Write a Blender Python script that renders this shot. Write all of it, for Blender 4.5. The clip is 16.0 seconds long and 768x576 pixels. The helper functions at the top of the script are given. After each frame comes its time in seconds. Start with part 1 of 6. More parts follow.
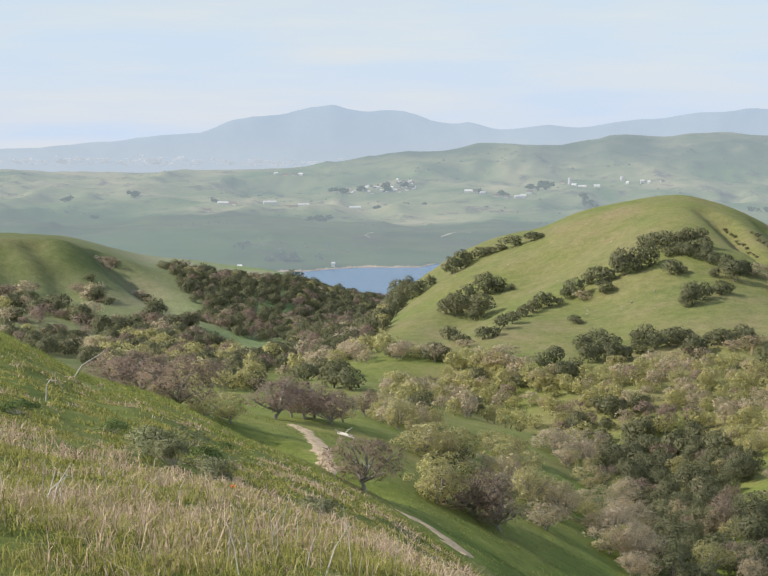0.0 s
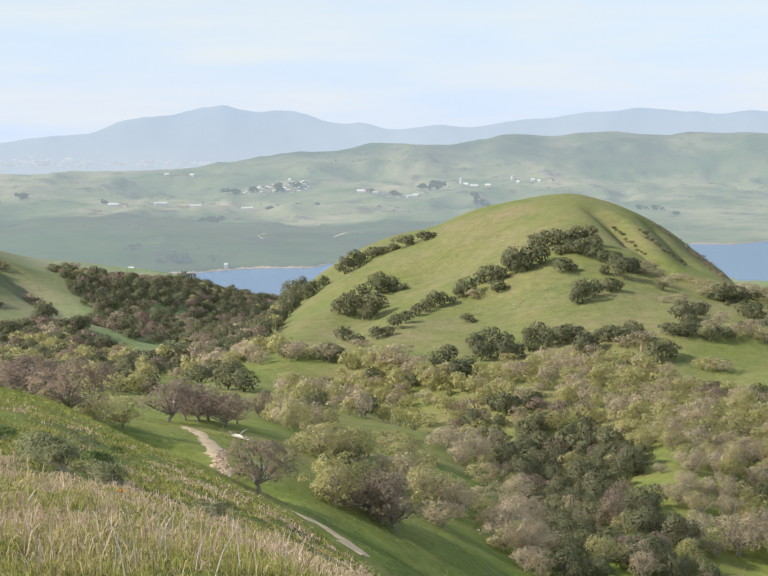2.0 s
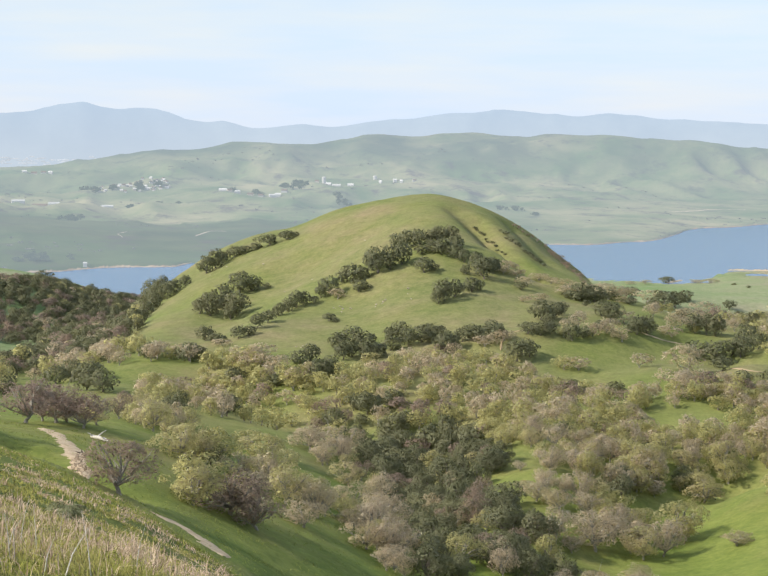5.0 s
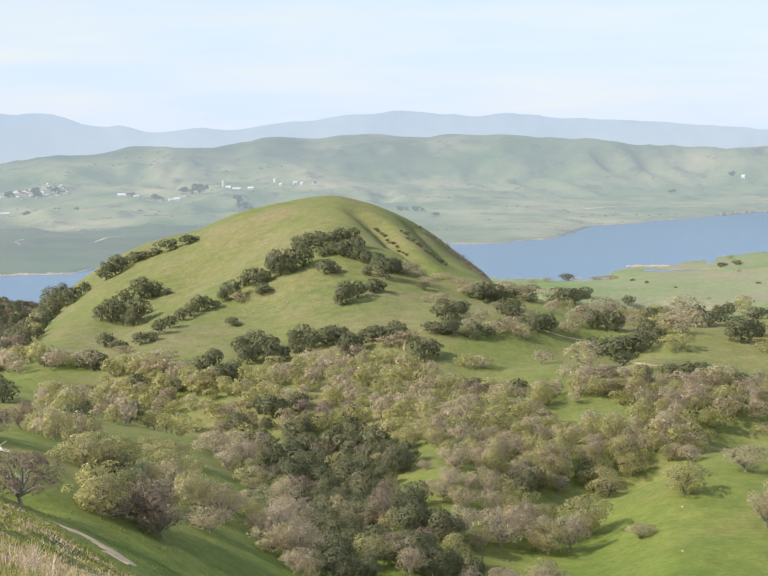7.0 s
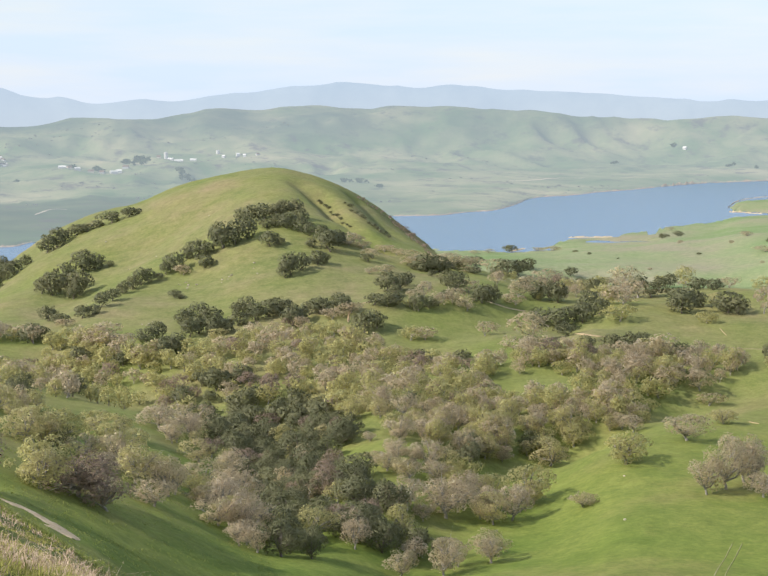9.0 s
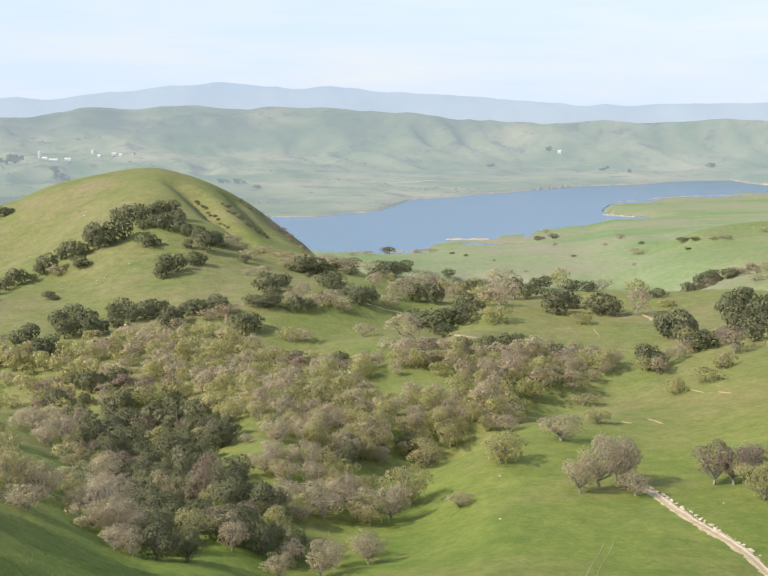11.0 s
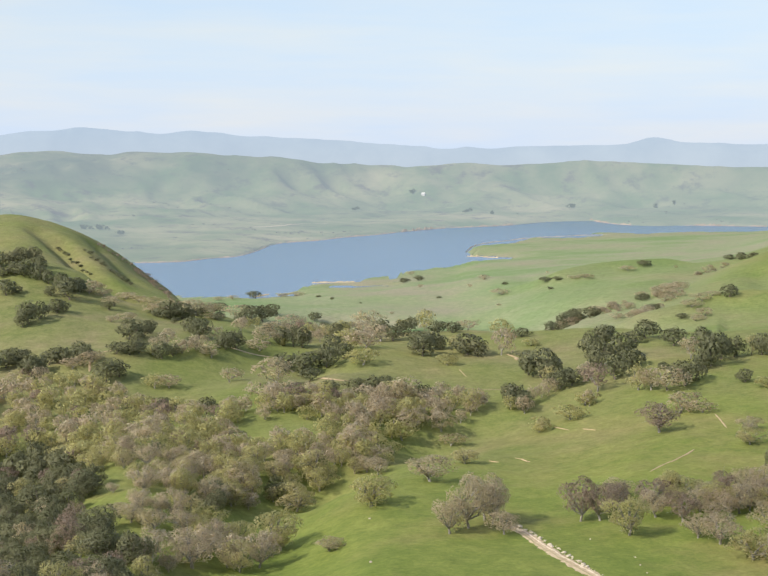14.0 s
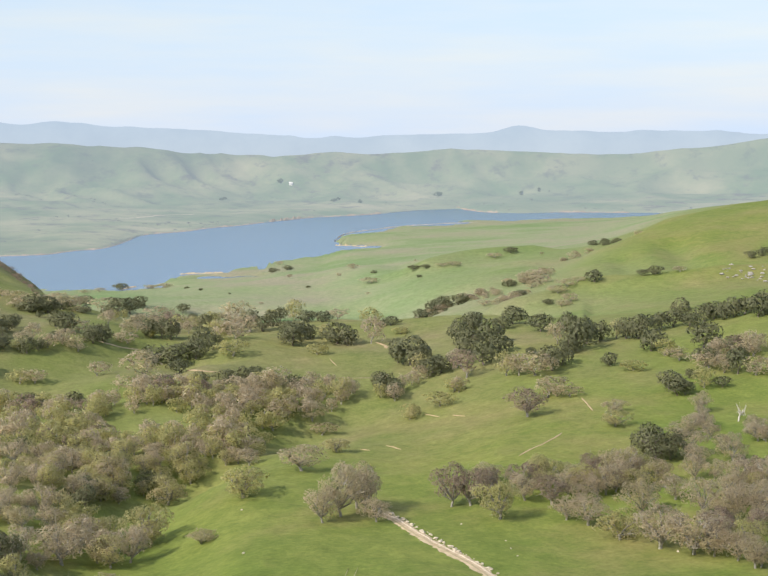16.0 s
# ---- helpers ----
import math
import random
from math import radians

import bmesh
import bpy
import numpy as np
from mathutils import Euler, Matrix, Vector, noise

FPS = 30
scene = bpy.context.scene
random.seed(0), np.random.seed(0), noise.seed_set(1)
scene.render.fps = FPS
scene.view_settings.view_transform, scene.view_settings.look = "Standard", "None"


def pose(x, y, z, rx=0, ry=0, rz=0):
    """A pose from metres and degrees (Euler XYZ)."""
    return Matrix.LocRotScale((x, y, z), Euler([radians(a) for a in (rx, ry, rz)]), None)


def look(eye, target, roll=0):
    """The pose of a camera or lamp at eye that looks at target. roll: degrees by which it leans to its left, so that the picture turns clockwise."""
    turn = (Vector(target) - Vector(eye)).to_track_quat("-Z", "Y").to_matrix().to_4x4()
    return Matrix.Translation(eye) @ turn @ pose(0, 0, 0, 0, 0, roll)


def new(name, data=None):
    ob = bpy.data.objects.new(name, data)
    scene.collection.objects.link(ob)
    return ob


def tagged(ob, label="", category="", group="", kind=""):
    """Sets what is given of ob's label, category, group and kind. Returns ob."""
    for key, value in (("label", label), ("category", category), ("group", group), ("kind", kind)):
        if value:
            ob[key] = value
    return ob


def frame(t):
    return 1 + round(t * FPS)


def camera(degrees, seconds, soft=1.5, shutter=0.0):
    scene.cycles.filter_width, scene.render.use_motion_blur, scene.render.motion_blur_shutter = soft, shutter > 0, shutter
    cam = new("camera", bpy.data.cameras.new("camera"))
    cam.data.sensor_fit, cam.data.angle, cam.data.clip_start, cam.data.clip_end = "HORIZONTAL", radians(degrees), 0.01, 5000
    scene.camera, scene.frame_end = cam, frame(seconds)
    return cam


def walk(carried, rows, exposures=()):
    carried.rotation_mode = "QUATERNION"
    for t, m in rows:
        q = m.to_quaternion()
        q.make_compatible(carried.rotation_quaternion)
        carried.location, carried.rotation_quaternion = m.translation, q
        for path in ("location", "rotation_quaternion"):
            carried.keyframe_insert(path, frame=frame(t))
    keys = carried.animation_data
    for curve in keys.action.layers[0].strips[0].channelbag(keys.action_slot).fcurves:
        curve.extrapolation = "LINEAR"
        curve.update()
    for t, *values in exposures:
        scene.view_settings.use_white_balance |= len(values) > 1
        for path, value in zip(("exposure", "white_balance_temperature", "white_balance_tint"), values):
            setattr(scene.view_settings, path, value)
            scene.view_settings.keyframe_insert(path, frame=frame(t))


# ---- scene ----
# The camera turns slowly to the right at arm's length on a steep grassy hillside above a reservoir.
cam = camera(29.0, 16.0, soft=1.5)
EYE, ARM = 1.65, 0.75
TURNS = [  # seconds, bearing, upward tilt, lean to the right
    (0.0, 0.00, -6.20, -0.00), (0.5, 0.77, -6.65, -0.31), (1.0, 2.24, -7.30, 0.17), (1.5, 3.30, -6.77, 0.16),
    (2.0, 4.15, -6.20, 0.18), (2.5, 4.47, -6.56, -0.16), (3.0, 5.51, -6.82, -0.06), (3.5, 6.47, -7.27, -0.28),
    (4.0, 7.86, -6.63, -0.43), (4.2, 8.33, -6.47, -0.63), (6.3, 11.51, -6.06, 0.57), (6.5, 12.25, -6.04, 0.38),
    (7.0, 13.28, -6.13, 0.30), (7.5, 13.74, -6.11, 0.38), (8.0, 14.63, -6.81, 0.06), (8.2, 14.70, -7.06, 0.25),
    (10.3, 18.37, -7.26, -0.26), (10.5, 19.07, -7.31, -0.26), (11.0, 20.11, -7.16, -0.42), (11.5, 20.68, -7.07, -0.17),
    (12.0, 22.47, -7.22, -0.25), (12.5, 23.27, -7.67, -0.08), (13.0, 23.73, -7.55, -0.11), (13.5, 24.19, -7.18, 0.14),
    (14.0, 25.33, -5.47, -0.05), (14.5, 26.24, -5.56, 0.08), (15.0, 27.76, -5.62, 0.15), (15.5, 29.06, -5.65, 0.19),
    (16.0, 30.43, -5.89, 0.28),
]


def held(bearing, tilt, lean):
    b = radians(bearing)
    return pose(ARM * math.sin(b), ARM * (math.cos(b) - 1), EYE, 90 + tilt, lean, -bearing)


walk(cam, [(t, held(b, p, r)) for t, b, p, r in TURNS],
     [(0.0, 0.19), (0.5, 0.19), (1.0, 0.22), (1.5, 0.34), (4.0, 0.37), (6.5, 0.41), (11.0, 0.41), (12.0, 0.41), (12.5, 0.26), (13.5, 0.25), (14.0, 0.28), (15.0, 0.29), (16.0, 0.32)])

# ---- sky and sun ----
SUN_BEARING, SUN_HEIGHT = -99.0, 37.0
world = bpy.data.worlds.new("world")
scene.world = world
world.use_nodes = True
wn, wl = world.node_tree.nodes, world.node_tree.links
sky = wn.new("ShaderNodeTexSky")
sky.sky_type, sky.sun_disc = "NISHITA", False
sky.sun_elevation, sky.sun_rotation = radians(SUN_HEIGHT), radians(SUN_BEARING)
sky.altitude, sky.air_density, sky.dust_density, sky.ozone_density = 300, 1.0, 0.3, 1.0
wn["Background"].inputs["Strength"].default_value = 0.12
# thin high cloud, whiter towards the horizon
way = wn.new("ShaderNodeTexCoord").outputs["Generated"]
apart = wn.new("ShaderNodeSeparateXYZ")
wl.new(way, apart.inputs[0])
veil = wn.new("ShaderNodeMapRange")
for slot, value in ((1, 0.0), (2, 0.13), (3, 0.97), (4, 0.62)):
    veil.inputs[slot].default_value = value
wl.new(apart.outputs[2], veil.inputs[0])
flat = wn.new("ShaderNodeMapping")
flat.inputs["Scale"].default_value = (3.0, 3.0, 26.0)
wl.new(way, flat.inputs[0])
wisp = wn.new("ShaderNodeTexNoise")
wisp.inputs["Scale"].default_value, wisp.inputs["Detail"].default_value = 2.2, 6
wl.new(flat.outputs[0], wisp.inputs["Vector"])
shade = wn.new("ShaderNodeValToRGB")
shade.color_ramp.elements[0].position, shade.color_ramp.elements[0].color = 0.36, (4.4, 5.3, 6.65, 1)
shade.color_ramp.elements[1].position, shade.color_ramp.elements[1].color = 0.78, (5.35, 5.6, 5.95, 1)
wl.new(wisp.outputs[0], shade.inputs[0])
blend = wn.new("ShaderNodeMix")
blend.data_type = "RGBA"
wl.new(veil.outputs[0], blend.inputs[0])
wl.new(sky.outputs[0], blend.inputs[6])
wl.new(shade.outputs[0], blend.inputs[7])
wl.new(blend.outputs[2], wn["Background"].inputs["Color"])

sun = new("sun", bpy.data.lights.new("sun", "SUN"))
sun.data.energy, sun.data.angle, sun.data.color = 4.6, radians(0.6), (1.0, 0.93, 0.82)
_b, _h = radians(SUN_BEARING), radians(SUN_HEIGHT)
sun.matrix_world = look((math.sin(_b) * math.cos(_h) * 300, math.cos(_b) * math.cos(_h) * 300, math.sin(_h) * 300), (0, 0, 0))

# ---- landform ----
# Crest, foot and shore lines of the land: bearing in degrees from the first view, distance and height in metres.
WATER = -200.0


def line(far, rows):
    return [(b, far, z) for b, z in rows] if far else list(rows)


NEAR = line(9, [(-30, -0.6), (-15, -1.1), (0, -1.4), (10, -2.0), (30, -3.1), (60, -4.0)])
BROW = line(30, [(-30, -2.6), (-15, -4.5), (-7, -5.6), (0, -7.0), (4, -8.1), (10, -10.5), (30, -13.6), (60, -13.6)])
EDGE = line(None, [(-30, 85, -5.0), (-14.64, 85, -10.1), (-12.86, 85, -11.6), (-11.05, 85, -12.9), (-9.2, 82, -13.1),
    (-7.33, 80, -14.0), (-5.45, 78, -15.0), (-3.54, 75, -15.4), (-1.62, 72, -16.0), (-0.46, 70, -16.3), (1.28, 68, -17.2),
    (3.22, 66, -18.2), (5, 65, -19.8), (10, 65, -23.3), (20, 65, -27.3), (30, 65, -28.7), (45, 65, -24.6), (60, 65,
    -20.7)])
DELL = line(None, [(-30, 190, -15.0), (-14.64, 190, -25.2), (-12.86, 190, -28.4), (-11.05, 190, -31.2), (-9.2, 190,
    -32.8), (-7.33, 195, -36.3), (-5.45, 190, -38.5), (-3.54, 185, -39.8), (-1.62, 185, -43.1), (-0.46, 185, -45.3),
    (1.28, 176, -46.2), (3.22, 165, -46.8), (4.19, 160, -46.8), (6, 150, -47.7), (10, 145, -50.0), (20, 165, -61.7), (30,
    190, -73.2), (45, 190, -65.6), (60, 190, -58.3)])
SPUR = line(None, [(-30, 250, -24.6), (-14.65, 250, -34.7), (-11.05, 250, -42.1), (-9.2, 240, -42.4), (-7.33, 240,
    -45.4), (-5.44, 280, -53.5), (-3.53, 280, -54.5), (-1.61, 280, -56.1), (0.31, 285, -59.0), (1.27, 282, -61.6), (3.2,
    258, -62.3), (5.13, 238, -62.1), (8.02, 225, -63.7), (10.05, 232, -67.5), (12.58, 250, -71.3), (17.97, 310, -92.9),
    (22.82, 340, -90.3), (23.97, 330, -83.3), (28.77, 320, -82.4), (32.63, 305, -81.7), (38.39, 300, -82.8), (45.24, 290,
    -81.1), (60, 290, -76.1)])
VALE = line(None, [(-30, 600, -82.7), (-14.65, 600, -85.6), (-11.03, 600, -93.4), (-8.25, 550, -88.9), (-6.37, 520,
    -88.7), (-3.52, 480, -85.4), (-0.84, 450, -79.0), (1.27, 450, -83.9), (4.14, 450, -85.2), (7.93, 470, -86.9), (11.66,
    470, -89.0), (13.56, 440, -90.5), (15.49, 440, -89.0), (19.3, 470, -86.9), (23.06, 480, -85.7), (26.74, 480, -86.3),
    (30.45, 450, -90.9), (34.16, 450, -83.7), (34.55, 430, -80.4), (38.34, 430, -78.6), (42.06, 430, -77.8), (45.12, 430,
    -78.3), (60, 430, -66.5)])
CREST_WEST = [(-30, 750, -103.8), (-14.64, 750, -102.0), (-11.02, 750, -106.0), (-8.23, 760, -106.3), (-6.36, 780,
    -116.9), (-4.84, 800, -121.6), (-3.51, 850, -123.8), (-1.98, 860, -121.7), (-1.02, 800, -116.3), (-0.28, 850, -113.0),
    (0.46, 900, -108.4), (1.03, 950, -101.8), (1.96, 970, -91.4), (3.26, 960, -77.7), (4.75, 950, -68.0), (6.06, 940,
    -62.9), (7.19, 930, -53.3), (8.32, 920, -46.8)]
CREST_EAST = [(9.45, 910, -42.9), (10.58, 900, -40.4), (11.53, 900, -39.6), (12.09, 900, -41.8), (13.03, 900, -45.4),
    (13.79, 900, -49.3), (14.55, 910, -56.0), (15.49, 930, -68.0), (16.44, 950, -82.1), (17.38, 960, -95.8), (18.1, 960,
    -114.5), (19.2, 950, -136.9), (22, 930, -144.0), (30, 900, -139.3), (34, 860, -122.3), (38, 800, -100.8), (45, 780,
    -83.1), (60, 780, -66.6)]
CREST = line(None, CREST_WEST + CREST_EAST)
FLANK = line(None, [(-30, 680, -96.3), (-14.65, 680, -95.6), (-11.02, 680, -100.9), (-8.24, 650, -95.6), (-6.36, 650,
    -102.6), (-3.52, 650, -103.0), (-1.8, 650, -99.5), (-0.84, 650, -94.9), (0.43, 660, -91.6), (3.2, 680, -88.1), (6.01,
    690, -79.9), (8.84, 690, -70.8), (10.56, 700, -59.8), (12.46, 700, -58.1), (14.16, 690, -63.8), (15.49, 680, -69.2),
    (17.39, 670, -74.6), (19.28, 660, -76.6), (20.87, 645, -82.1), (22.78, 640, -84.4), (24.68, 640, -82.1), (26.58, 640,
    -81.4), (30.35, 640, -80.6), (34.05, 630, -76.6), (36.43, 620, -75.9), (39.24, 590, -73.8), (42.0, 590, -71.3),
    (45.03, 590, -63.9), (60, 580, -55.2)])
BACK = line(None, [(-30, 950, -98.2), (-14.59, 950, -101.9), (-10.98, 950, -109.6), (-8.59, 950, -116.7), (-6.34, 980,
    -127.6), (-4.46, 1000, -137.4), (-2.55, 1100, -144.2), (-1.03, 1200, -153.6), (0.5, 1300, -169.5), (12, 1350, -188.1),
    (18.97, 1150, -138.9), (22.77, 1250, -151.0), (26.58, 1250, -148.9), (29.41, 1250, -151.2), (31.68, 1150, -136.8),
    (33.59, 1100, -127.8), (36.42, 1050, -119.2), (38.29, 1050, -107.4), (41.06, 1080, -102.8), (45.0, 1080, -97.4), (60,
    1080, -73.9)])
KNOLL = line(None, [(-30, 1050, -62.6), (-14.54, 1050, -73.9), (-12.75, 1050, -75.2), (-11.31, 1080, -84.1), (-10.03,
    1120, -96.8), (-8.56, 1180, -112.0), (-7.25, 1200, -117.0), (-6.32, 1230, -126.0), (-5.01, 1260, -131.0), (-3.68,
    1300, -134.5), (-2.74, 1400, -152.0), (-1.22, 1550, -177.0), (1, 1640, -196.8), (12, 1650, -198.0), (18.22, 1640,
    -169.7), (20.87, 1650, -170.8), (24.67, 1660, -162.9), (27.5, 1690, -160.6), (28.84, 1650, -149.8), (32.64, 1600,
    -134.0), (36.41, 1550, -120.3), (38.28, 1500, -110.2), (40.3, 1500, -93.7), (41.21, 1550, -85.6), (42.48, 1550,
    -77.9), (43.74, 1600, -73.5), (44.94, 1600, -68.2), (60, 1600, -31.9)])
SHORE = line(None, [(-30, 1950, -199.9), (-14.57, 2098, -200.0), (-5.38, 2040, -200.0), (-3.3, 1994, -200.0), (-2.74,
    1954, -200.0), (-0.65, 1780, -200.0), (0.11, 1759, -200.0), (0.3, 1800, -200.0), (7.9, 1798, -200.0), (17.43, 2015,
    -200.0), (18.37, 1999, -200.0), (19.5, 2010, -200.0), (20.26, 1989, -200.0), (21.02, 2028, -200.0), (22.3, 2085,
    -200.0), (22.53, 2187, -200.0), (24.05, 2197, -200.0), (25.57, 2240, -200.0), (26.51, 2337, -200.0), (27.83, 2464,
    -200.0), (28.39, 2559, -200.0), (28.5, 2819, -200.0), (28.95, 3031, -200.0), (30.07, 3180, -200.0), (31.55, 3313,
    -200.0), (33.39, 3406, -200.0), (35.22, 3450, -200.0), (38.23, 3576, -200.0), (41.94, 3761, -200.0), (44.96, 3790,
    -200.0), (60, 3800, -200.8)])
STRAND_WEST = [(-30, 2180, -200.6), (-9.12, 2085, -200.0), (-5.94, 2070, -200.0), (-3.11, 2083, -200.0), (-1.97, 2117,
    -200.0), (-0.65, 2139, -200.0), (1.25, 2139, -200.0), (2.33, 2213, -200.0), (2.39, 2171, -200.0), (7.92, 2402,
    -200.0), (15.77, 2610, -200.0), (15.78, 2601, -200.0), (17.38, 2610, -200.0), (18.98, 2701, -200.0), (19.26, 2705,
    -200.0), (20.75, 2956, -200.0), (20.87, 3024, -200.0)]
STRAND_EAST = [(22.97, 3195, -200.0), (23.7, 3279, -200.0), (24.8, 3362, -200.0), (26.53, 3548, -200.0), (27.46, 3642,
    -200.0), (30.26, 3814, -200.0), (31.69, 3986, -200.0), (32.47, 4026, -200.0), (33.02, 4087, -200.0), (33.02, 4037,
    -200.0), (34.15, 3902, -200.0), (34.83, 3851, -200.0), (35.73, 3823, -200.0), (37.33, 3879, -200.0), (39.74, 3864,
    -200.0), (42.3, 3857, -200.0), (44.95, 3859, -200.0), (60, 3920, -200.4)]
STRAND = line(None, STRAND_WEST + STRAND_EAST)
PLAIN = line(None, [(-30, 2600, -180.2), (-14.53, 2600, -173.0), (-12.74, 2700, -176.8), (-10.92, 2800, -168.2),
    (-8.53, 2900, -168.9), (-4.23, 2900, -172.3), (-1.59, 2900, -180.3), (2.19, 3000, -191.5), (5.96, 3200, -187.6),
    (11.72, 3600, -160.0), (14.55, 3500, -179.5), (17.38, 3700, -172.0), (21.11, 3800, -170.4), (21.38, 4000, -175.5),
    (26.98, 4150, -172.3), (32.64, 4250, -168.8), (38.26, 4250, -165.0), (44.93, 4250, -149.9), (60, 4250, -146.8)])
TOWN = line(None, [(-30, 3700, -140.5), (-14.49, 3700, -146.4), (-9.06, 3700, -149.4), (-3.47, 3700, -163.2), (-0.64,
    3750, -153.4), (7.06, 3900, -139.2), (11.47, 4000, -128.2), (13.61, 4050, -141.0), (21.1, 4120, -131.2), (21.39, 4250,
    -124.4), (28.87, 4350, -131.5), (38.25, 4400, -120.7), (44.92, 4400, -92.3), (60, 4400, -75.2)])
RIDGE = line(4500, [(-30, -124.0), (-14.47, -124.0), (-9.05, -123.6), (-3.46, -108.8), (-1.58, -91.2), (-0.45, -80.9),
    (0.68, -67.7), (1.62, -72.1), (2.75, -61.7), (3.78, -45.5), (4.99, -51.3), (6.48, -51.2), (7.78, -35.0), (9.25,
    -17.4), (10.34, -20.3), (12.15, -10.1), (14.93, -20.2), (15.68, -11.6), (17.37, -15.1), (19.24, -27.5), (21.09,
    -31.0), (22.93, -44.6), (24.24, -46.3), (24.39, -46.3), (25.74, -52.9), (26.21, -63.0), (27.42, -50.7), (28.35,
    -44.4), (29.84, -55.4), (30.38, -52.5), (32.04, -42.6), (32.64, -37.1), (33.86, -38.8), (34.52, -42.1), (37.32,
    -53.1), (39.16, -53.5), (40.99, -42.3), (42.8, -34.0), (44.89, -13.1), (60, 25.2)])
RANGE = line(4800, [(-30, -98.9), (-14.45, -63.9), (-11.22, -50.9), (-9.03, -28.0), (-7.18, -12.6), (-5.88, 26.3),
    (-4.76, 43.5), (-3.45, 54.5), (-2.7, 73.2), (-2.04, 76.4), (-1.11, 59.2), (0.11, 65.5), (1.05, 49.9), (1.8, 23.3),
    (3.3, 17.0), (4.8, 1.4), (5.92, 7.6), (7.4, 4.5), (9.6, 24.5), (11.41, 45.9), (12.85, 54.8), (13.99, 63.2), (15.49,
    53.2), (16.81, 44.9), (18.86, 47.0), (20.16, 34.0), (22.0, 28.5), (24.74, 16.4), (26.48, 4.5), (30.19, 2.9), (32.93,
    8.7), (34.73, 18.5), (35.57, 34.0), (36.15, 26.6), (36.38, 18.4), (38.23, 8.3), (40.98, 11.8), (44.89, 5.7), (60,
    10.0)])


def smooth_slopes(x, y):
    """Slopes of a smooth curve through (x, y) along the last axis that never overshoots its points."""
    h, d = np.diff(x), np.diff(y) / np.diff(x)
    w1, w2 = 2 * h[..., 1:] + h[..., :-1], h[..., 1:] + 2 * h[..., :-1]
    same = d[..., 1:] * d[..., :-1] > 0
    safe = lambda v: np.where(np.abs(v) < 1e-12, 1e-12, v)
    inner = np.where(same, (w1 + w2) / (w1 / safe(d[..., :-1]) + w2 / safe(d[..., 1:])), 0.0)
    return np.concatenate([d[..., :1], inner, d[..., -1:]], -1)


def hermite(x0, x1, y0, y1, m0, m1, x):
    h = x1 - x0
    u = (x - x0) / h
    return (1 + 2 * u) * (1 - u) ** 2 * y0 + u * (1 - u) ** 2 * h * m0 + u * u * (3 - 2 * u) * y1 + u * u * (u - 1) * h * m1


def along(rows, bearings):
    """Distance and height of a line at these bearings; behind the lookout its ends meet."""
    rows = sorted(rows)
    a = np.array(rows + [(rows[0][0] + 360, rows[0][1], rows[0][2])], float)
    out = []
    for c in (1, 2):
        m = smooth_slopes(a[:, 0], a[:, c])
        i = np.clip(np.searchsorted(a[:, 0], bearings) - 1, 0, len(a) - 2)
        out.append(hermite(a[i, 0], a[i + 1, 0], a[i, c], a[i + 1, c], m[i], m[i + 1], bearings))
    return out


def lattice(ix, iy, seed):
    n = (ix * 374761393 + iy * 668265263 + seed * 982451653) & 0x7FFFFFFF
    n = ((n ^ (n >> 13)) * 1274126177) & 0x7FFFFFFF
    return ((n ^ (n >> 16)) & 0xFFFF) / 32767.5 - 1


def ripple(x, y, size, seed=1):
    """Smooth noise from -1 to 1 with features of that size in metres."""
    x, y = np.asarray(x, float) / size, np.asarray(y, float) / size
    ix, iy = np.floor(x).astype(np.int64), np.floor(y).astype(np.int64)
    fx, fy = x - ix, y - iy
    fx, fy = fx * fx * (3 - 2 * fx), fy * fy * (3 - 2 * fy)
    a = lattice(ix, iy, seed) * (1 - fx) + lattice(ix + 1, iy, seed) * fx
    b = lattice(ix, iy + 1, seed) * (1 - fx) + lattice(ix + 1, iy + 1, seed) * fx
    return a * (1 - fy) + b * fy


def uneven(x, y):
    r = np.hypot(x, y)
    return (0.05 * ripple(x, y, 0.7, 3) * np.clip(r / 6, 0, 1) + 0.16 * ripple(x, y, 2.4, 4) * np.clip(r / 12, 0, 1)
            + 0.35 * ripple(x, y, 14, 5) * np.clip(r / 200, 0, 1)
            + 1.3 * ripple(x, y, 45, 6) * np.clip((r - 120) / 500, 0, 1) + 2.2 * ripple(x, y, 130, 7) * np.clip((r - 200) / 600, 0, 1))


# Folds of the ground: bearing and distance along each, then its width and height in metres.
HILL_FOLDS = [
    ([(12.9, 806), (13.4, 776), (14.2, 740), (14.9, 721), (15.4, 700)], 4.5, -5.0), ([(12.2, 824), (13.0, 780), (13.7, 742)], 4.5, -3.8), ([(14.4, 846),
    (15.1, 804), (15.9, 775)], 4.5, -3.4), ([(4.4, 615), (6.0, 672), (7.3, 682), (8.7, 684), (9.8, 698), (11.0, 712)], 16, 4.5), ([(2.6, 650), (4.6, 740),
    (6.4, 775), (8.3, 790)], 14, -3.5), ([(-10.8, 1095), (-9.7, 1052), (-8.6, 1018), (-7.2, 985)], 13, -11.0), ([(-13.2, 1030), (-12.5, 1000), (-12.1,
    960)], 8, -6.0), ([(-14.6, 1010), (-13.9, 975)], 8, -5.0), ([(31.4, 1140), (33.2, 1200), (34.5, 1180), (36.4, 1255), (38.3, 1458), (40.1, 1500)], 20, -7.0)
]
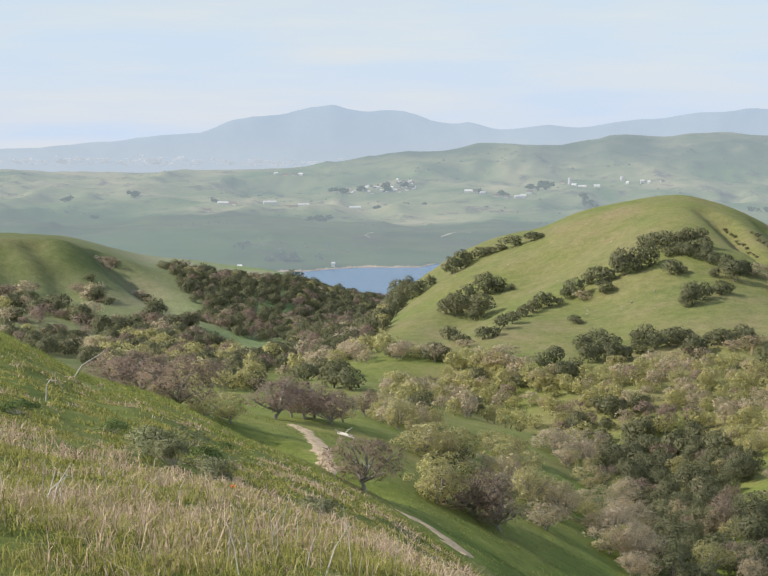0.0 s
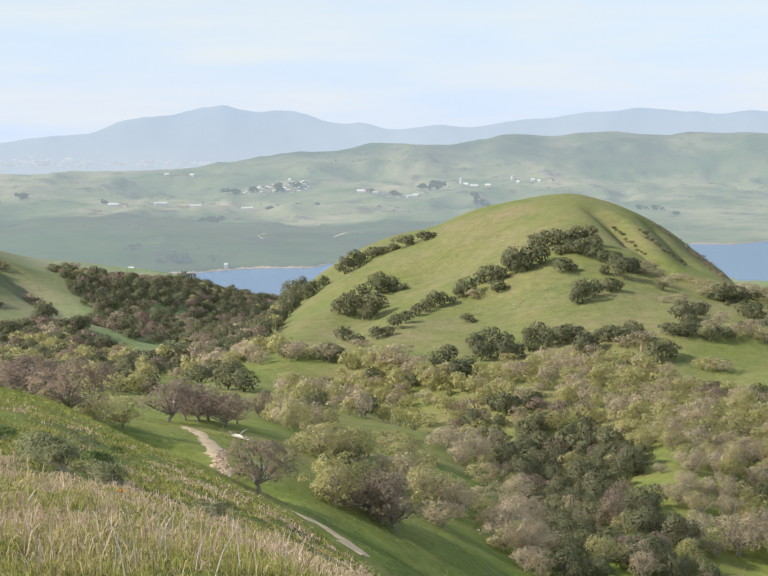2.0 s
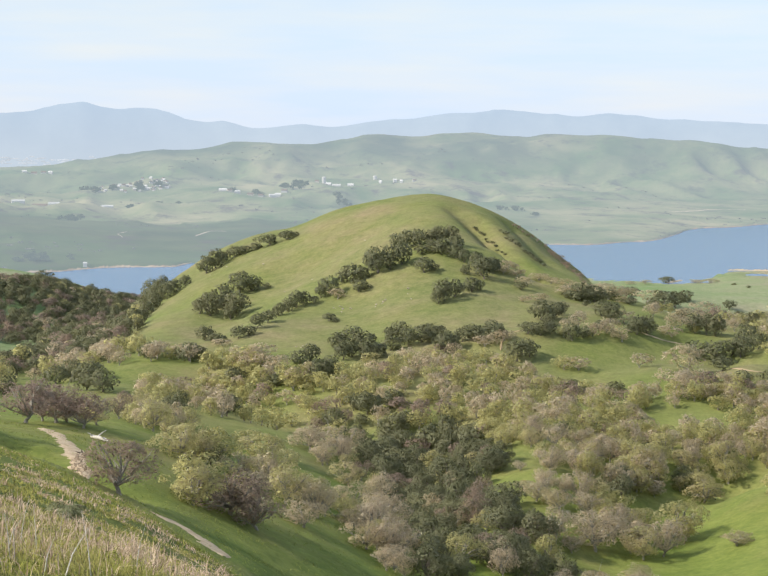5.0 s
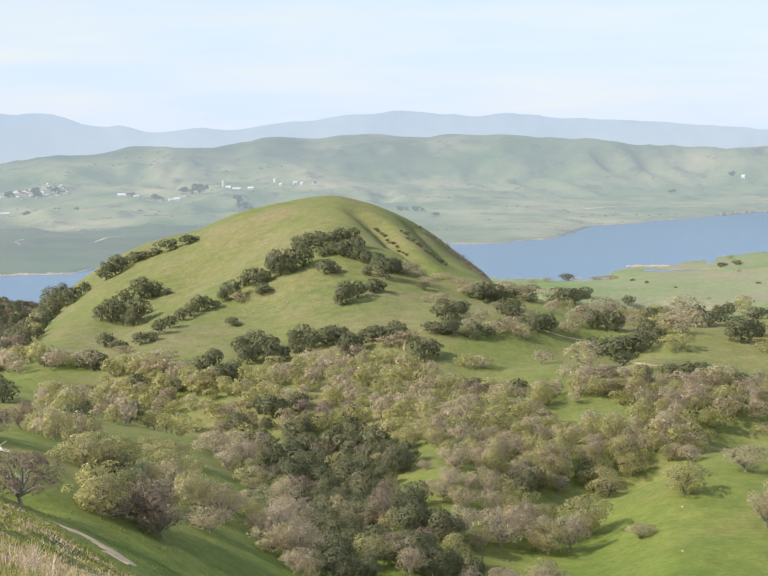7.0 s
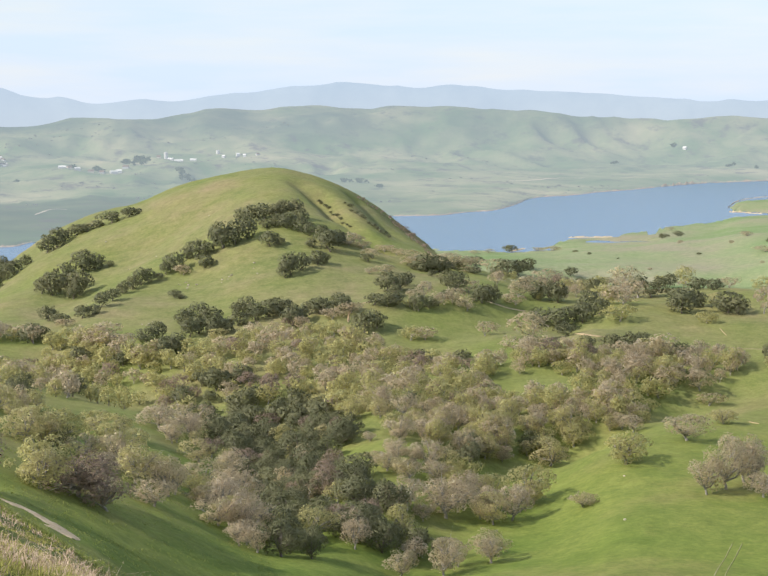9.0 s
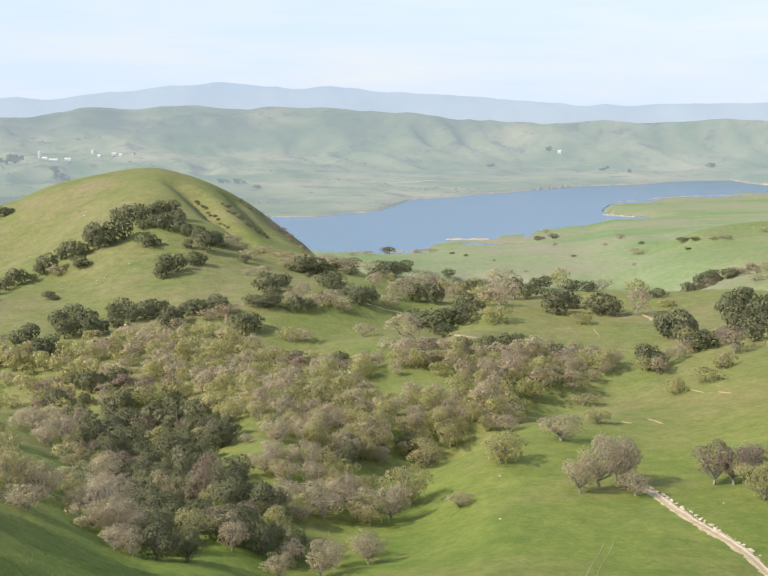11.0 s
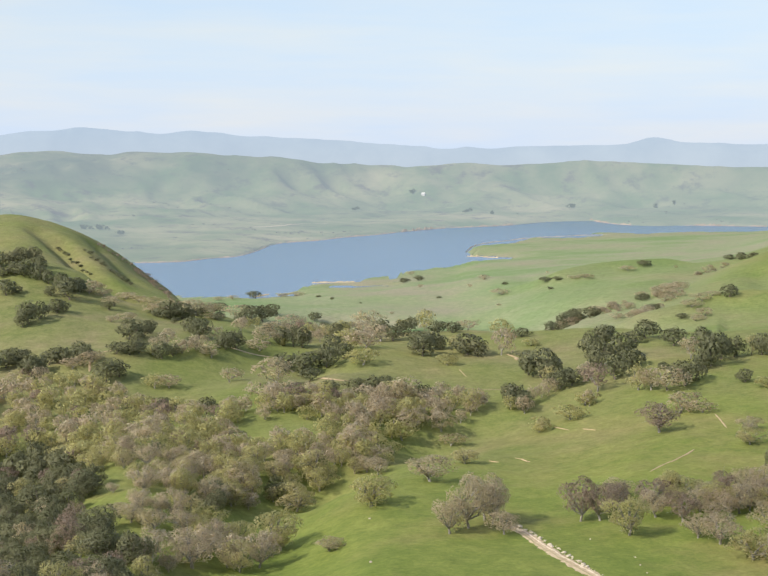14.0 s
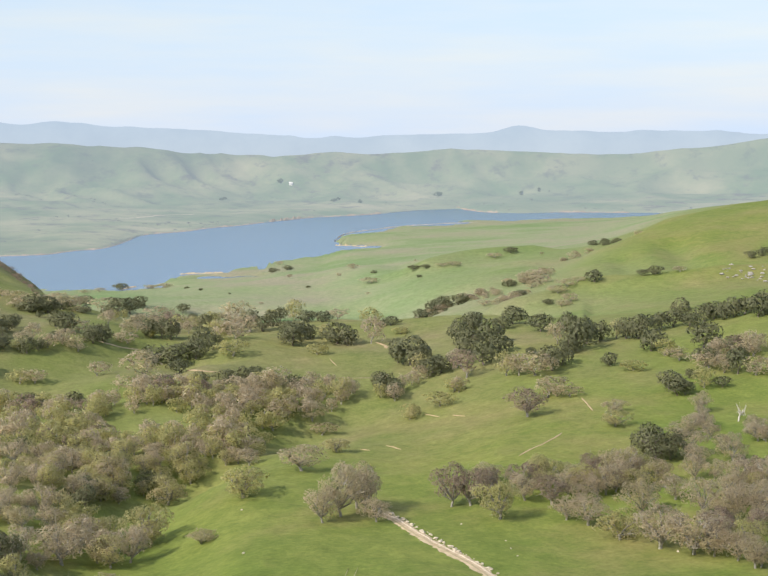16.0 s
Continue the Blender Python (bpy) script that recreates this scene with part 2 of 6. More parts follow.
VALLEY_FOLDS = [
    ([(-6.0, 213), (-4.7, 217), (-3.5, 208), (-2.6, 207), (-1.6, 204)], 5, -4.0),
    ([(2.5, 520), (6.0, 470), (8.4, 449), (9.7, 433), (10.5, 368), (11.4, 300), (12.6, 250), (13.5, 215), (14.5, 180)], 17, -10.0), ([(15.6, 230), (15.9,
    290), (16.5, 340), (17.0, 420)], 17, 6.0), ([(20.5, 500), (22.5, 540), (24.5, 590)], 16, 4.0), ([(17.5, 500), (19.0, 540), (20.5, 580)], 14, -4.0),
    ([(27.2, 2000), (29.0, 1930), (31.0, 1880), (32.8, 1900)], 36, 2.0), ([(31.6, 1440), (33.0, 1500), (34.4, 1530), (35.8, 1560)], 28, 10.0), ([(27.5,
    1640), (29.5, 1620), (31.5, 1640)], 34, 6.0), ([(35.6, 1010), (37.2, 1040), (39.0, 1045), (42.0, 1035), (45.0, 1050)], 20, 10.0)
]
LAKE_FOLDS = [
    ([(34.0, 1820), (36.0, 1800), (37.5, 1830)], 34, 5.0), ([(28.45, 2650), (28.9, 2645), (29.45, 2655)], 34, -22.0), ([(23.7, 2112), (24.6, 2108), (25.45, 2118)], 11, -16.0), ([(22.0, 1250), (24.0, 1300), (26.0, 1280)], 26, -9.0), ([(30.0, 1980), (30.6, 1850), (30.4,
    1720), (31.0, 1560), (31.2, 1420)], 14, -4.0), ([(33.4, 1960), (33.9, 1800), (33.6, 1650)], 14, -8.0), ([(41.5, 1300), (42.2, 1180), (43.5, 1100)],
    12, -6.0), ([(39.6, 1240), (40.0, 1150), (40.4, 1060)], 10, -5.0), ([(36.5, 690), (38.5, 720), (41.0, 740), (44.0, 760)], 24, -6.0), ([(29.0, 1280),
    (30.5, 1250), (31.2, 1190)], 24, -7.0)
]
SLOPE_FOLDS = [
    ([(20.5, 495), (21.7, 515), (22.8, 552)], 9, -6.0),
    ([(21.4, 491), (22.3, 512), (23.2, 533)], 10, 3.5),
    ([(19.1, 435), (17.7, 408), (16.6, 384)], 8, -4.0),
    ([(22.9, 393), (21.2, 376), (19.7, 353)], 9, -4.5),
    ([(14.1, 554), (15.4, 563), (17.4, 572), (19.2, 587)], 10, 3.0),
    ([(26.8, 452), (25.3, 420), (23.6, 393)], 10, -4.0),
    ([(28.8, 476), (26.8, 441)], 10, -4.0),
]
FOLDS = HILL_FOLDS + VALLEY_FOLDS + LAKE_FOLDS + SLOPE_FOLDS


def folded(x, y):
    total = np.zeros(np.shape(x))
    for path, width, rise in FOLDS:
        p = np.array([(r * math.sin(radians(b)), r * math.cos(radians(b))) for b, r in path])
        near = np.full(np.shape(x), 1e9)
        for (ax, ay), (bx, by) in zip(p[:-1], p[1:]):
            dx, dy = bx - ax, by - ay
            u = np.clip(((x - ax) * dx + (y - ay) * dy) / (dx * dx + dy * dy), 0, 1)
            near = np.minimum(near, (x - ax - u * dx) ** 2 + (y - ay - u * dy) ** 2)
        total += rise * np.exp(-near / (2 * width * width))
    return total


def hillocks(x, y):
    """Rounded shoulders and sharp little valleys, as on old pasture hills."""
    u, v = x + 90 * ripple(x, y, 330, 14), y * 0.6 + 60 * ripple(x, y, 260, 15)
    fold = lambda size, seed: 0.35 - 1.6 * np.abs(ripple(u, v, size, seed)) ** 0.85
    return 0.65 * fold(260, 27) + 0.5 * fold(120, 29) + 0.2 * fold(52, 13)


def eased(values, bearings, width):
    """Values smoothed over about that many degrees within the finely divided part."""
    n = int((bearings < 50).sum())
    k = np.exp(-0.5 * (np.arange(-60, 61) * 0.2 / width) ** 2)
    wide = np.pad(values[:n], 60, mode="edge")
    values[:n] = np.convolve(wide, k / k.sum(), "valid")
    return values


class Land:
    """Land between lines that follow one another outward from the lookout. ease: degrees of smoothing of each line; rough: metres of relief at each."""

    def __init__(self, lines, ease, rough=None, crests=()):
        self.b = np.concatenate([np.arange(-20, 50, 0.2), np.arange(50, 340.1, 2.5)])
        self.rough = rough
        cols = [[eased(q, self.b, e) for q in along(rows, self.b)] for rows, e in zip(lines, ease)]
        r = np.stack([c[0] for c in cols], 1)
        self.z = np.stack([c[1] for c in cols], 1)
        # behind the lookout the land comes round again to where it began
        u = np.clip((self.b - 55) / 285, 0, 1)[:, None]
        u = u * u * (3 - 2 * u)
        r, self.z = r * (1 - u) + r[:1] * u, self.z * (1 - u) + self.z[:1] * u
        for k in range(1, r.shape[1]):
            r[:, k] = np.maximum(r[:, k], r[:, k - 1] + 4)
        self.r, self.m = r, smooth_slopes(r, self.z)
        # a crest that stands against what lies behind falls away along the line of sight
        for k in crests:
            rise = (self.z - EYE) / r
            top = rise[:, k] > rise[:, k - 1]
            self.m[top, k] = np.minimum(self.m[top, k], 1.15 * rise[top, k])

    def sheet(self, steps):
        """Vertices and faces, with that many rings between each two lines."""
        rr, zz, weight = [], [], []
        for k, n in enumerate(steps):
            for u in np.arange(n) / n:
                if self.rough:
                    mid = self.rough[k] * (1 - u) + self.rough[k + 1] * u
                    weight.append(mid + (0, 0, 12, 24)[min(k, 3)] * math.sin(math.pi * u ** 0.8) * (2 <= k < len(steps) - 1))
                x = self.r[:, k] * (1 - u) + self.r[:, k + 1] * u
                rr.append(x)
                zz.append(hermite(self.r[:, k], self.r[:, k + 1], self.z[:, k], self.z[:, k + 1], self.m[:, k], self.m[:, k + 1], x))
        rr, zz = np.stack(rr + [self.r[:, -1]], 1), np.stack(zz + [self.z[:, -1]], 1)
        a = np.radians(self.b)[:, None]
        x, y = rr * np.sin(a), rr * np.cos(a)
        zz = zz + uneven(x, y) + (np.array(weight + [0.0]) * hillocks(x, y) if self.rough else folded(x, y))
        if self.rough:
            zz[:, steps[0]:] = np.maximum(zz[:, steps[0]:], WATER + 2.5)
        self.rings, self.tops = rr, zz
        nb, nr = rr.shape
        i = np.arange((nb - 1) * (nr - 1))
        i = i // (nr - 1) * nr + i % (nr - 1)
        return np.stack([x, y, zz], -1).reshape(-1, 3), np.stack([i, i + 1, i + nr + 1, i + nr], 1)

    def height(self, b, r):
        """The sheet's height at these bearings and distances."""
        b, r = np.atleast_1d(np.asarray(b, float)), np.atleast_1d(np.asarray(r, float))
        b, r = np.broadcast_arrays(b, r)
        j = np.clip(np.searchsorted(self.b, b) - 1, 0, len(self.b) - 2)
        u = np.clip((b - self.b[j]) / (self.b[j + 1] - self.b[j]), 0, 1)
        out = np.empty(len(b))
        order = np.argsort(j, kind="stable")
        for c in np.unique(j):
            q = order[np.searchsorted(j[order], c):np.searchsorted(j[order], c, "right")]
            lo, hi = (np.interp(r[q], self.rings[k], self.tops[k]) for k in (c, c + 1))
            out[q] = lo * (1 - u[q]) + hi * u[q]
        return out


def level(far, z, lift=0.0):
    return [(-30, far, z), (60, far, z)]


def shifted(rows, dr, z):
    return [(b, r + dr, z) for b, r, _ in rows]


FOOT = level(-0.05, 0.0)
BED = [(b, (r + s) / 2, WATER - 6) for (b, r, _), s in zip(SHORE, along(STRAND, np.array([q[0] for q in SHORE]))[0])]
land = Land([FOOT, NEAR, BROW, EDGE, DELL, SPUR, VALE, FLANK, CREST, BACK, KNOLL, SHORE, BED, shifted(STRAND, 60, WATER - 8), level(5300, WATER - 12)],
            (3, 3, 2, 0.6, 0.6, 1.2, 2.0, 0.9, 0.35, 1.2, 0.5, 0.25, 0.4, 0.4, 3), crests=(8, 10))
far_land = Land([shifted(STRAND, -12, WATER - 3), shifted(STRAND, 6, WATER + 2.5), PLAIN, TOWN, RIDGE, level(4650, -170)],
                (0.2, 0.2, 1.5, 1.5, 0.15, 3), (0, 4, 11, 20, 9, 4))
range_land = Land([level(4660, -200), RANGE, level(5000, -250)], (3, 0.1, 3), (26, 9, 6))
ground_sheet = land.sheet([12, 24, 34, 34, 30, 46, 36, 36, 30, 30, 24, 4, 4, 4])
far_sheet = far_land.sheet([2, 24, 30, 36, 4])
range_sheet = range_land.sheet([30, 4])
# ---- materials ----


def nodes_of(name):
    mat = bpy.data.materials.new(name)
    mat.use_nodes = True
    return mat, mat.node_tree.nodes, mat.node_tree.links, mat.node_tree.nodes["Principled BSDF"]


def ramp(n, l, fac, stops):
    node = n.new("ShaderNodeValToRGB")
    el = node.color_ramp.elements
    while len(el) < len(stops):
        el.new(0.5)
    for e, (p, c) in zip(el, stops):
        e.position, e.color = p, (*c, 1)
    l.new(fac, node.inputs[0])
    return node.outputs[0]


def noise_node(n, l, vec, size, detail=4, rough=0.55):
    """Noise with features of about that size in metres."""
    node = n.new("ShaderNodeTexNoise")
    node.inputs["Scale"].default_value = 1.0 / size
    node.inputs["Detail"].default_value = detail
    node.inputs["Roughness"].default_value = rough
    l.new(vec, node.inputs["Vector"])
    return node.outputs[0]


def mixed(n, l, fac, a, b, mode="MIX"):
    node = n.new("ShaderNodeMix")
    node.data_type, node.blend_type = "RGBA", mode
    for v, s in ((fac, 0), (a, 6), (b, 7)):
        if isinstance(v, (int, float)):
            node.inputs[s].default_value = v
        elif isinstance(v, tuple):
            node.inputs[s].default_value = (*v, 1)
        else:
            l.new(v, node.inputs[s])
    return node.outputs[2]


def matte(name, color, rough=0.9, size=1.0, vary=0.35):
    mat, n, l, p = nodes_of(name)
    tc = n.new("ShaderNodeTexCoord")
    f = noise_node(n, l, tc.outputs["Object"], size)
    lo, hi = tuple(c * (1 - vary) for c in color), tuple(min(1, c * (1 + vary)) for c in color)
    l.new(ramp(n, l, f, [(0.3, lo), (0.7, hi)]), p.inputs["Base Color"])
    p.inputs["Roughness"].default_value = rough
    return mat


def grassland():
    mat, n, l, p = nodes_of("grassland")
    geo = n.new("ShaderNodeNewGeometry")
    pos = geo.outputs["Position"]
    big = ramp(n, l, noise_node(n, l, pos, 130, 5, 0.6), [(0.36, (0.12, 0.168, 0.03)), (0.64, (0.178, 0.192, 0.053))])
    mid = ramp(n, l, noise_node(n, l, pos, 16, 5, 0.65), [(0.3, (0.098, 0.145, 0.026)), (0.7, (0.19, 0.212, 0.055))])
    col = mixed(n, l, 0.5, big, mid)
    dry = ramp(n, l, noise_node(n, l, pos, 75, 6, 0.7), [(0.46, (0, 0, 0)), (0.66, (0.7, 0.7, 0.7))])
    col = mixed(n, l, dry, col, (0.235, 0.195, 0.085))
    # the drier, browner grass of the slopes beyond the near meadows
    apart, beyond = n.new("ShaderNodeSeparateXYZ"), n.new("ShaderNodeMapRange")
    l.new(pos, apart.inputs[0])
    for slot, value in ((1, 330.0), (2, 470.0), (3, 0.0), (4, 1.0)):
        beyond.inputs[slot].default_value = value
    l.new(apart.outputs[1], beyond.inputs[0])
    patch = ramp(n, l, noise_node(n, l, pos, 95, 6, 0.62), [(0.36, (0.3, 0.3, 0.3)), (0.62, (0.95, 0.95, 0.95))])
    share = mixed(n, l, 1.0, beyond.outputs[0], patch, "MULTIPLY")
    east = n.new("ShaderNodeMapRange")
    for slot, value in ((1, 330.0), (2, 560.0), (3, 1.0), (4, 0.2)):
        east.inputs[slot].default_value = value
    l.new(apart.outputs[0], east.inputs[0])
    share = mixed(n, l, 1.0, share, east.outputs[0], "MULTIPLY")
    brown = ramp(n, l, noise_node(n, l, pos, 38, 7, 0.7), [(0.3, (0.135, 0.155, 0.055)), (0.5, (0.185, 0.18, 0.083)), (0.7, (0.24, 0.188, 0.12))])
    col = mixed(n, l, share, col, brown)
    # shade on the western knoll, painted into the grass as a darker green
    west = n.new("ShaderNodeMapRange")
    for slot, value in ((1, -30.0), (2, -120.0), (3, 0.0), (4, 0.85)):
        west.inputs[slot].default_value = value
    l.new(apart.outputs[0], west.inputs[0])
    west_shade = ramp(n, l, noise_node(n, l, pos, 60, 6, 0.65), [(0.35, (0.085, 0.115, 0.042)), (0.65, (0.15, 0.15, 0.07))])
    col = mixed(n, l, mixed(n, l, 1.0, beyond.outputs[0], west.outputs[0], "MULTIPLY"), col, west_shade)
    # haze painted into the low ground by the lake: paler green, with brownish patches
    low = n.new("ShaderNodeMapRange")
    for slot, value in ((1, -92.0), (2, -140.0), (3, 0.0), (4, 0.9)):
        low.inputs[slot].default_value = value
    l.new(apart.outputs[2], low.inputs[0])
    hazed = ramp(n, l, noise_node(n, l, pos, 190, 6, 0.65), [(0.36, (0.165, 0.235, 0.105)), (0.5, (0.235, 0.262, 0.155)), (0.62, (0.275, 0.25, 0.19))])
    col = mixed(n, l, low.outputs[0], col, hazed)
    # near ground: brown thatch, darkened to paint the shade between the blades
    away, near = n.new("ShaderNodeVectorMath"), n.new("ShaderNodeMapRange")
    away.operation = "LENGTH"
    l.new(pos, away.inputs[0])
    for slot, value in ((1, 35.0), (2, 100.0), (3, 0.75), (4, 0.0)):
        near.inputs[slot].default_value = value
    l.new(away.outputs["Value"], near.inputs[0])
    thatch_shade = ramp(n, l, noise_node(n, l, pos, 0.9, 5, 0.65), [(0.35, (0.06, 0.075, 0.02)), (0.55, (0.12, 0.135, 0.035)), (0.7, (0.2, 0.16, 0.09))])
    col = mixed(n, l, near.outputs[0], col, thatch_shade)
    fine = ramp(n, l, noise_node(n, l, pos, 1.2, 5, 0.75), [(0.3, (0.74, 0.77, 0.7)), (0.7, (1.17, 1.15, 1.14))])
    col = mixed(n, l, 1.0, col, fine, "MULTIPLY")
    clump = ramp(n, l, noise_node(n, l, pos, 5.0, 4, 0.7), [(0.32, (0.8, 0.84, 0.76)), (0.66, (1.15, 1.13, 1.12))])
    col = mixed(n, l, 1.0, col, clump, "MULTIPLY")
    l.new(col, p.inputs["Base Color"])
    p.inputs["Roughness"].default_value = 0.95
    p.inputs["Specular IOR Level"].default_value = 0.15
    bump = n.new("ShaderNodeBump")
    bump.inputs["Strength"].default_value, bump.inputs["Distance"].default_value = 0.5, 0.4
    l.new(noise_node(n, l, pos, 2.5, 6, 0.7), bump.inputs["Height"])
    l.new(bump.outputs[0], p.inputs["Normal"])
    return mat


def distance_mat(name, air, share, low, high, size, near_share=None, scrub=None, foot=None):
    """A far backdrop surface: bright haze is painted in as a glow of colour air, by share."""
    mat, n, l, p = nodes_of(name)
    pos = n.new("ShaderNodeNewGeometry").outputs["Position"]
    col = ramp(n, l, noise_node(n, l, pos, size, 6, 0.65), [(0.35, low), (0.65, high)])
    if scrub:
        # darker green on the low hill west of the lake
        apart, west, reach = n.new("ShaderNodeSeparateXYZ"), n.new("ShaderNodeMapRange"), n.new("ShaderNodeMapRange")
        l.new(pos, apart.inputs[0])
        bent = n.new("ShaderNodeMath")
        bent.operation = "MULTIPLY_ADD"
        bent.inputs[1].default_value = 500.0
        l.new(noise_node(n, l, pos, 420, 4, 0.6), bent.inputs[0])
        l.new(apart.outputs[1], bent.inputs[2])
        for slot, value in ((1, 3330.0), (2, 3230.0), (3, 0.0), (4, 1.0)):
            reach.inputs[slot].default_value = value
        l.new(bent.outputs[0], reach.inputs[0])
        for slot, value in ((1, 900.0), (2, 300.0), (3, 0.0), (4, 0.85)):
            west.inputs[slot].default_value = value
        l.new(apart.outputs[0], west.inputs[0])
        both = n.new("ShaderNodeMath")
        both.operation = "MULTIPLY"
        l.new(reach.outputs[0], both.inputs[0])
        l.new(west.outputs[0], both.inputs[1])
        col = mixed(n, l, both.outputs[0], col, ramp(n, l, noise_node(n, l, pos, 120, 6, 0.65), [(0.35, (0.035, 0.06, 0.018)), (0.65, (0.085, 0.11, 0.04))]))
        col = mixed(n, l, ramp(n, l, noise_node(n, l, pos, 70, 7, 0.72), [(0.54, (0, 0, 0)), (0.64, (0.8, 0.8, 0.8))]), col, scrub)
        col = mixed(n, l, ramp(n, l, noise_node(n, l, pos, 600, 3, 0.5), [(0.45, (0, 0, 0)), (0.6, (0.5, 0.5, 0.5))]), col, (0.08, 0.14, 0.05))
        # the upper slopes are greener and scrubbier, the shore lands paler
        up = n.new("ShaderNodeMapRange")
        for slot, value in ((1, -125.0), (2, -70.0), (3, 0.0), (4, 0.95)):
            up.inputs[slot].default_value = value
        l.new(apart.outputs[2], up.inputs[0])
        fade = n.new("ShaderNodeMapRange")
        for slot, value in ((1, 1650.0), (2, 2500.0), (3, 1.0), (4, 0.2)):
            fade.inputs[slot].default_value = value
        l.new(apart.outputs[0], fade.inputs[0])
        cover = mixed(n, l, 1.0, up.outputs[0], ramp(n, l, noise_node(n, l, pos, 480, 5, 0.6), [(0.4, (0.15, 0.15, 0.15)), (0.6, (1, 1, 1))]), "MULTIPLY")
        col = mixed(n, l, mixed(n, l, 1.0, cover, fade.outputs[0], "MULTIPLY"), col, (0.06, 0.095, 0.05))
    l.new(col, p.inputs["Base Color"])
    p.inputs["Roughness"].default_value = 1.0
    p.inputs["Specular IOR Level"].default_value = 0.0
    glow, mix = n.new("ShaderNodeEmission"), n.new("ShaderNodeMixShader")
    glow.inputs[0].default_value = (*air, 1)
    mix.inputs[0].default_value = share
    # the painted haze turns paler towards the foot of the slopes
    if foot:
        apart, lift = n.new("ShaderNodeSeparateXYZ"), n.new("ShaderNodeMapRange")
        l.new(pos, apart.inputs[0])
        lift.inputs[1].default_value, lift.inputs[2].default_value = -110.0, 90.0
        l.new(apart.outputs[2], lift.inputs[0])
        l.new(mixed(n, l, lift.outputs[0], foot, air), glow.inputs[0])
    # the painted haze grows stronger with distance from the lookout
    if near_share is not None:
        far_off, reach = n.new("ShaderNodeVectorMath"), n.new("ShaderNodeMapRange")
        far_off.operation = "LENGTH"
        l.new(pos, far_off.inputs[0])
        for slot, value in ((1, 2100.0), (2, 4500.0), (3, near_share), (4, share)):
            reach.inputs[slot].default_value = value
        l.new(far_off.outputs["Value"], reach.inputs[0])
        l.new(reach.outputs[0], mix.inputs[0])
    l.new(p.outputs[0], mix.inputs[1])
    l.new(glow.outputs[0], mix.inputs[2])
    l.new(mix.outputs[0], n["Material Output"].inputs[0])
    return mat


def water():
    mat, n, l, p = nodes_of("lake_water")
    geo = n.new("ShaderNodeNewGeometry")
    p.inputs["Base Color"].default_value = (0.085, 0.155, 0.24, 1)
    p.inputs["Roughness"].default_value = 0.25
    bump = n.new("ShaderNodeBump")
    bump.inputs["Strength"].default_value, bump.inputs["Distance"].default_value = 0.5, 0.6
    l.new(noise_node(n, l, geo.outputs["Position"], 6, 5, 0.7), bump.inputs["Height"])
    l.new(bump.outputs[0], p.inputs["Normal"])
    return mat


GRASS = grassland()
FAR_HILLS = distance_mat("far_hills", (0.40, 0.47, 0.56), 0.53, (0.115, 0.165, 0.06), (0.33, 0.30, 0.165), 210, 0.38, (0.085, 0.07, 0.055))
# most of the mountains' colour is painted haze, given off by the surface
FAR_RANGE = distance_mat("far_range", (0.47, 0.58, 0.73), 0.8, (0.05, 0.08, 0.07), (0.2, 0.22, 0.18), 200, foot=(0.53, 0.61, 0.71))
LAKE = water()
BARK = matte("oak_bark", (0.16, 0.13, 0.11), 0.95, 0.3)


def foliage(name, dark, light, tint, through_light=0.25, patch=18.0, share=0.6, rough=0.85, gloss=0.2):
    """Leaves or fine twigs: each tuft has its own shade, each tree its own hue."""
    mat, n, l, p = nodes_of(name)
    geo, info = n.new("ShaderNodeNewGeometry"), n.new("ShaderNodeObjectInfo")
    pos = n.new("ShaderNodeTexCoord").outputs["Object"]
    c1 = ramp(n, l, geo.outputs["Random Per Island"], [(0.0, dark), (1.0, light)])
    c2 = mixed(n, l, ramp(n, l, noise_node(n, l, geo.outputs["Position"], patch, 3), [(0.38, (0, 0, 0)), (0.64, (1, 1, 1))]), c1, tint)
    half = n.new("ShaderNodeMath")
    half.operation = "MULTIPLY"
    half.inputs[1].default_value = share
    l.new(info.outputs["Random"], half.inputs[0])
    c3 = mixed(n, l, half.outputs[0], c1, c2)
    l.new(c3, p.inputs["Base Color"])
    p.inputs["Roughness"].default_value = rough
    p.inputs["Specular IOR Level"].default_value = gloss
    tr, mx = n.new("ShaderNodeBsdfTranslucent"), n.new("ShaderNodeMixShader")
    l.new(c3, tr.inputs[0])
    mx.inputs[0].default_value = through_light
    l.new(p.outputs[0], mx.inputs[1])
    l.new(tr.outputs[0], mx.inputs[2])
    l.new(mx.outputs[0], n["Material Output"].inputs[0])
    return mat


TWIGS = foliage("bare_oak_twigs", (0.51, 0.42, 0.30), (0.62, 0.52, 0.38), (0.5, 0.44, 0.25), 0.74, 6.0, 0.9)
BUDS = foliage("budding_oak_twigs", (0.42, 0.4, 0.175), (0.54, 0.5, 0.235), (0.59, 0.5, 0.32), 0.74, 6.0, 0.9)
DARK_TWIGS = foliage("mauve_oak_twigs", (0.27, 0.205, 0.165), (0.36, 0.275, 0.22), (0.34, 0.27, 0.18), 0.55)
EVERGREEN = foliage("live_oak_leaves", (0.12, 0.125, 0.066), (0.172, 0.178, 0.09), (0.21, 0.2, 0.1), 0.42, rough=0.6, gloss=0.4)

# ---- the ground, the water and the distance ----


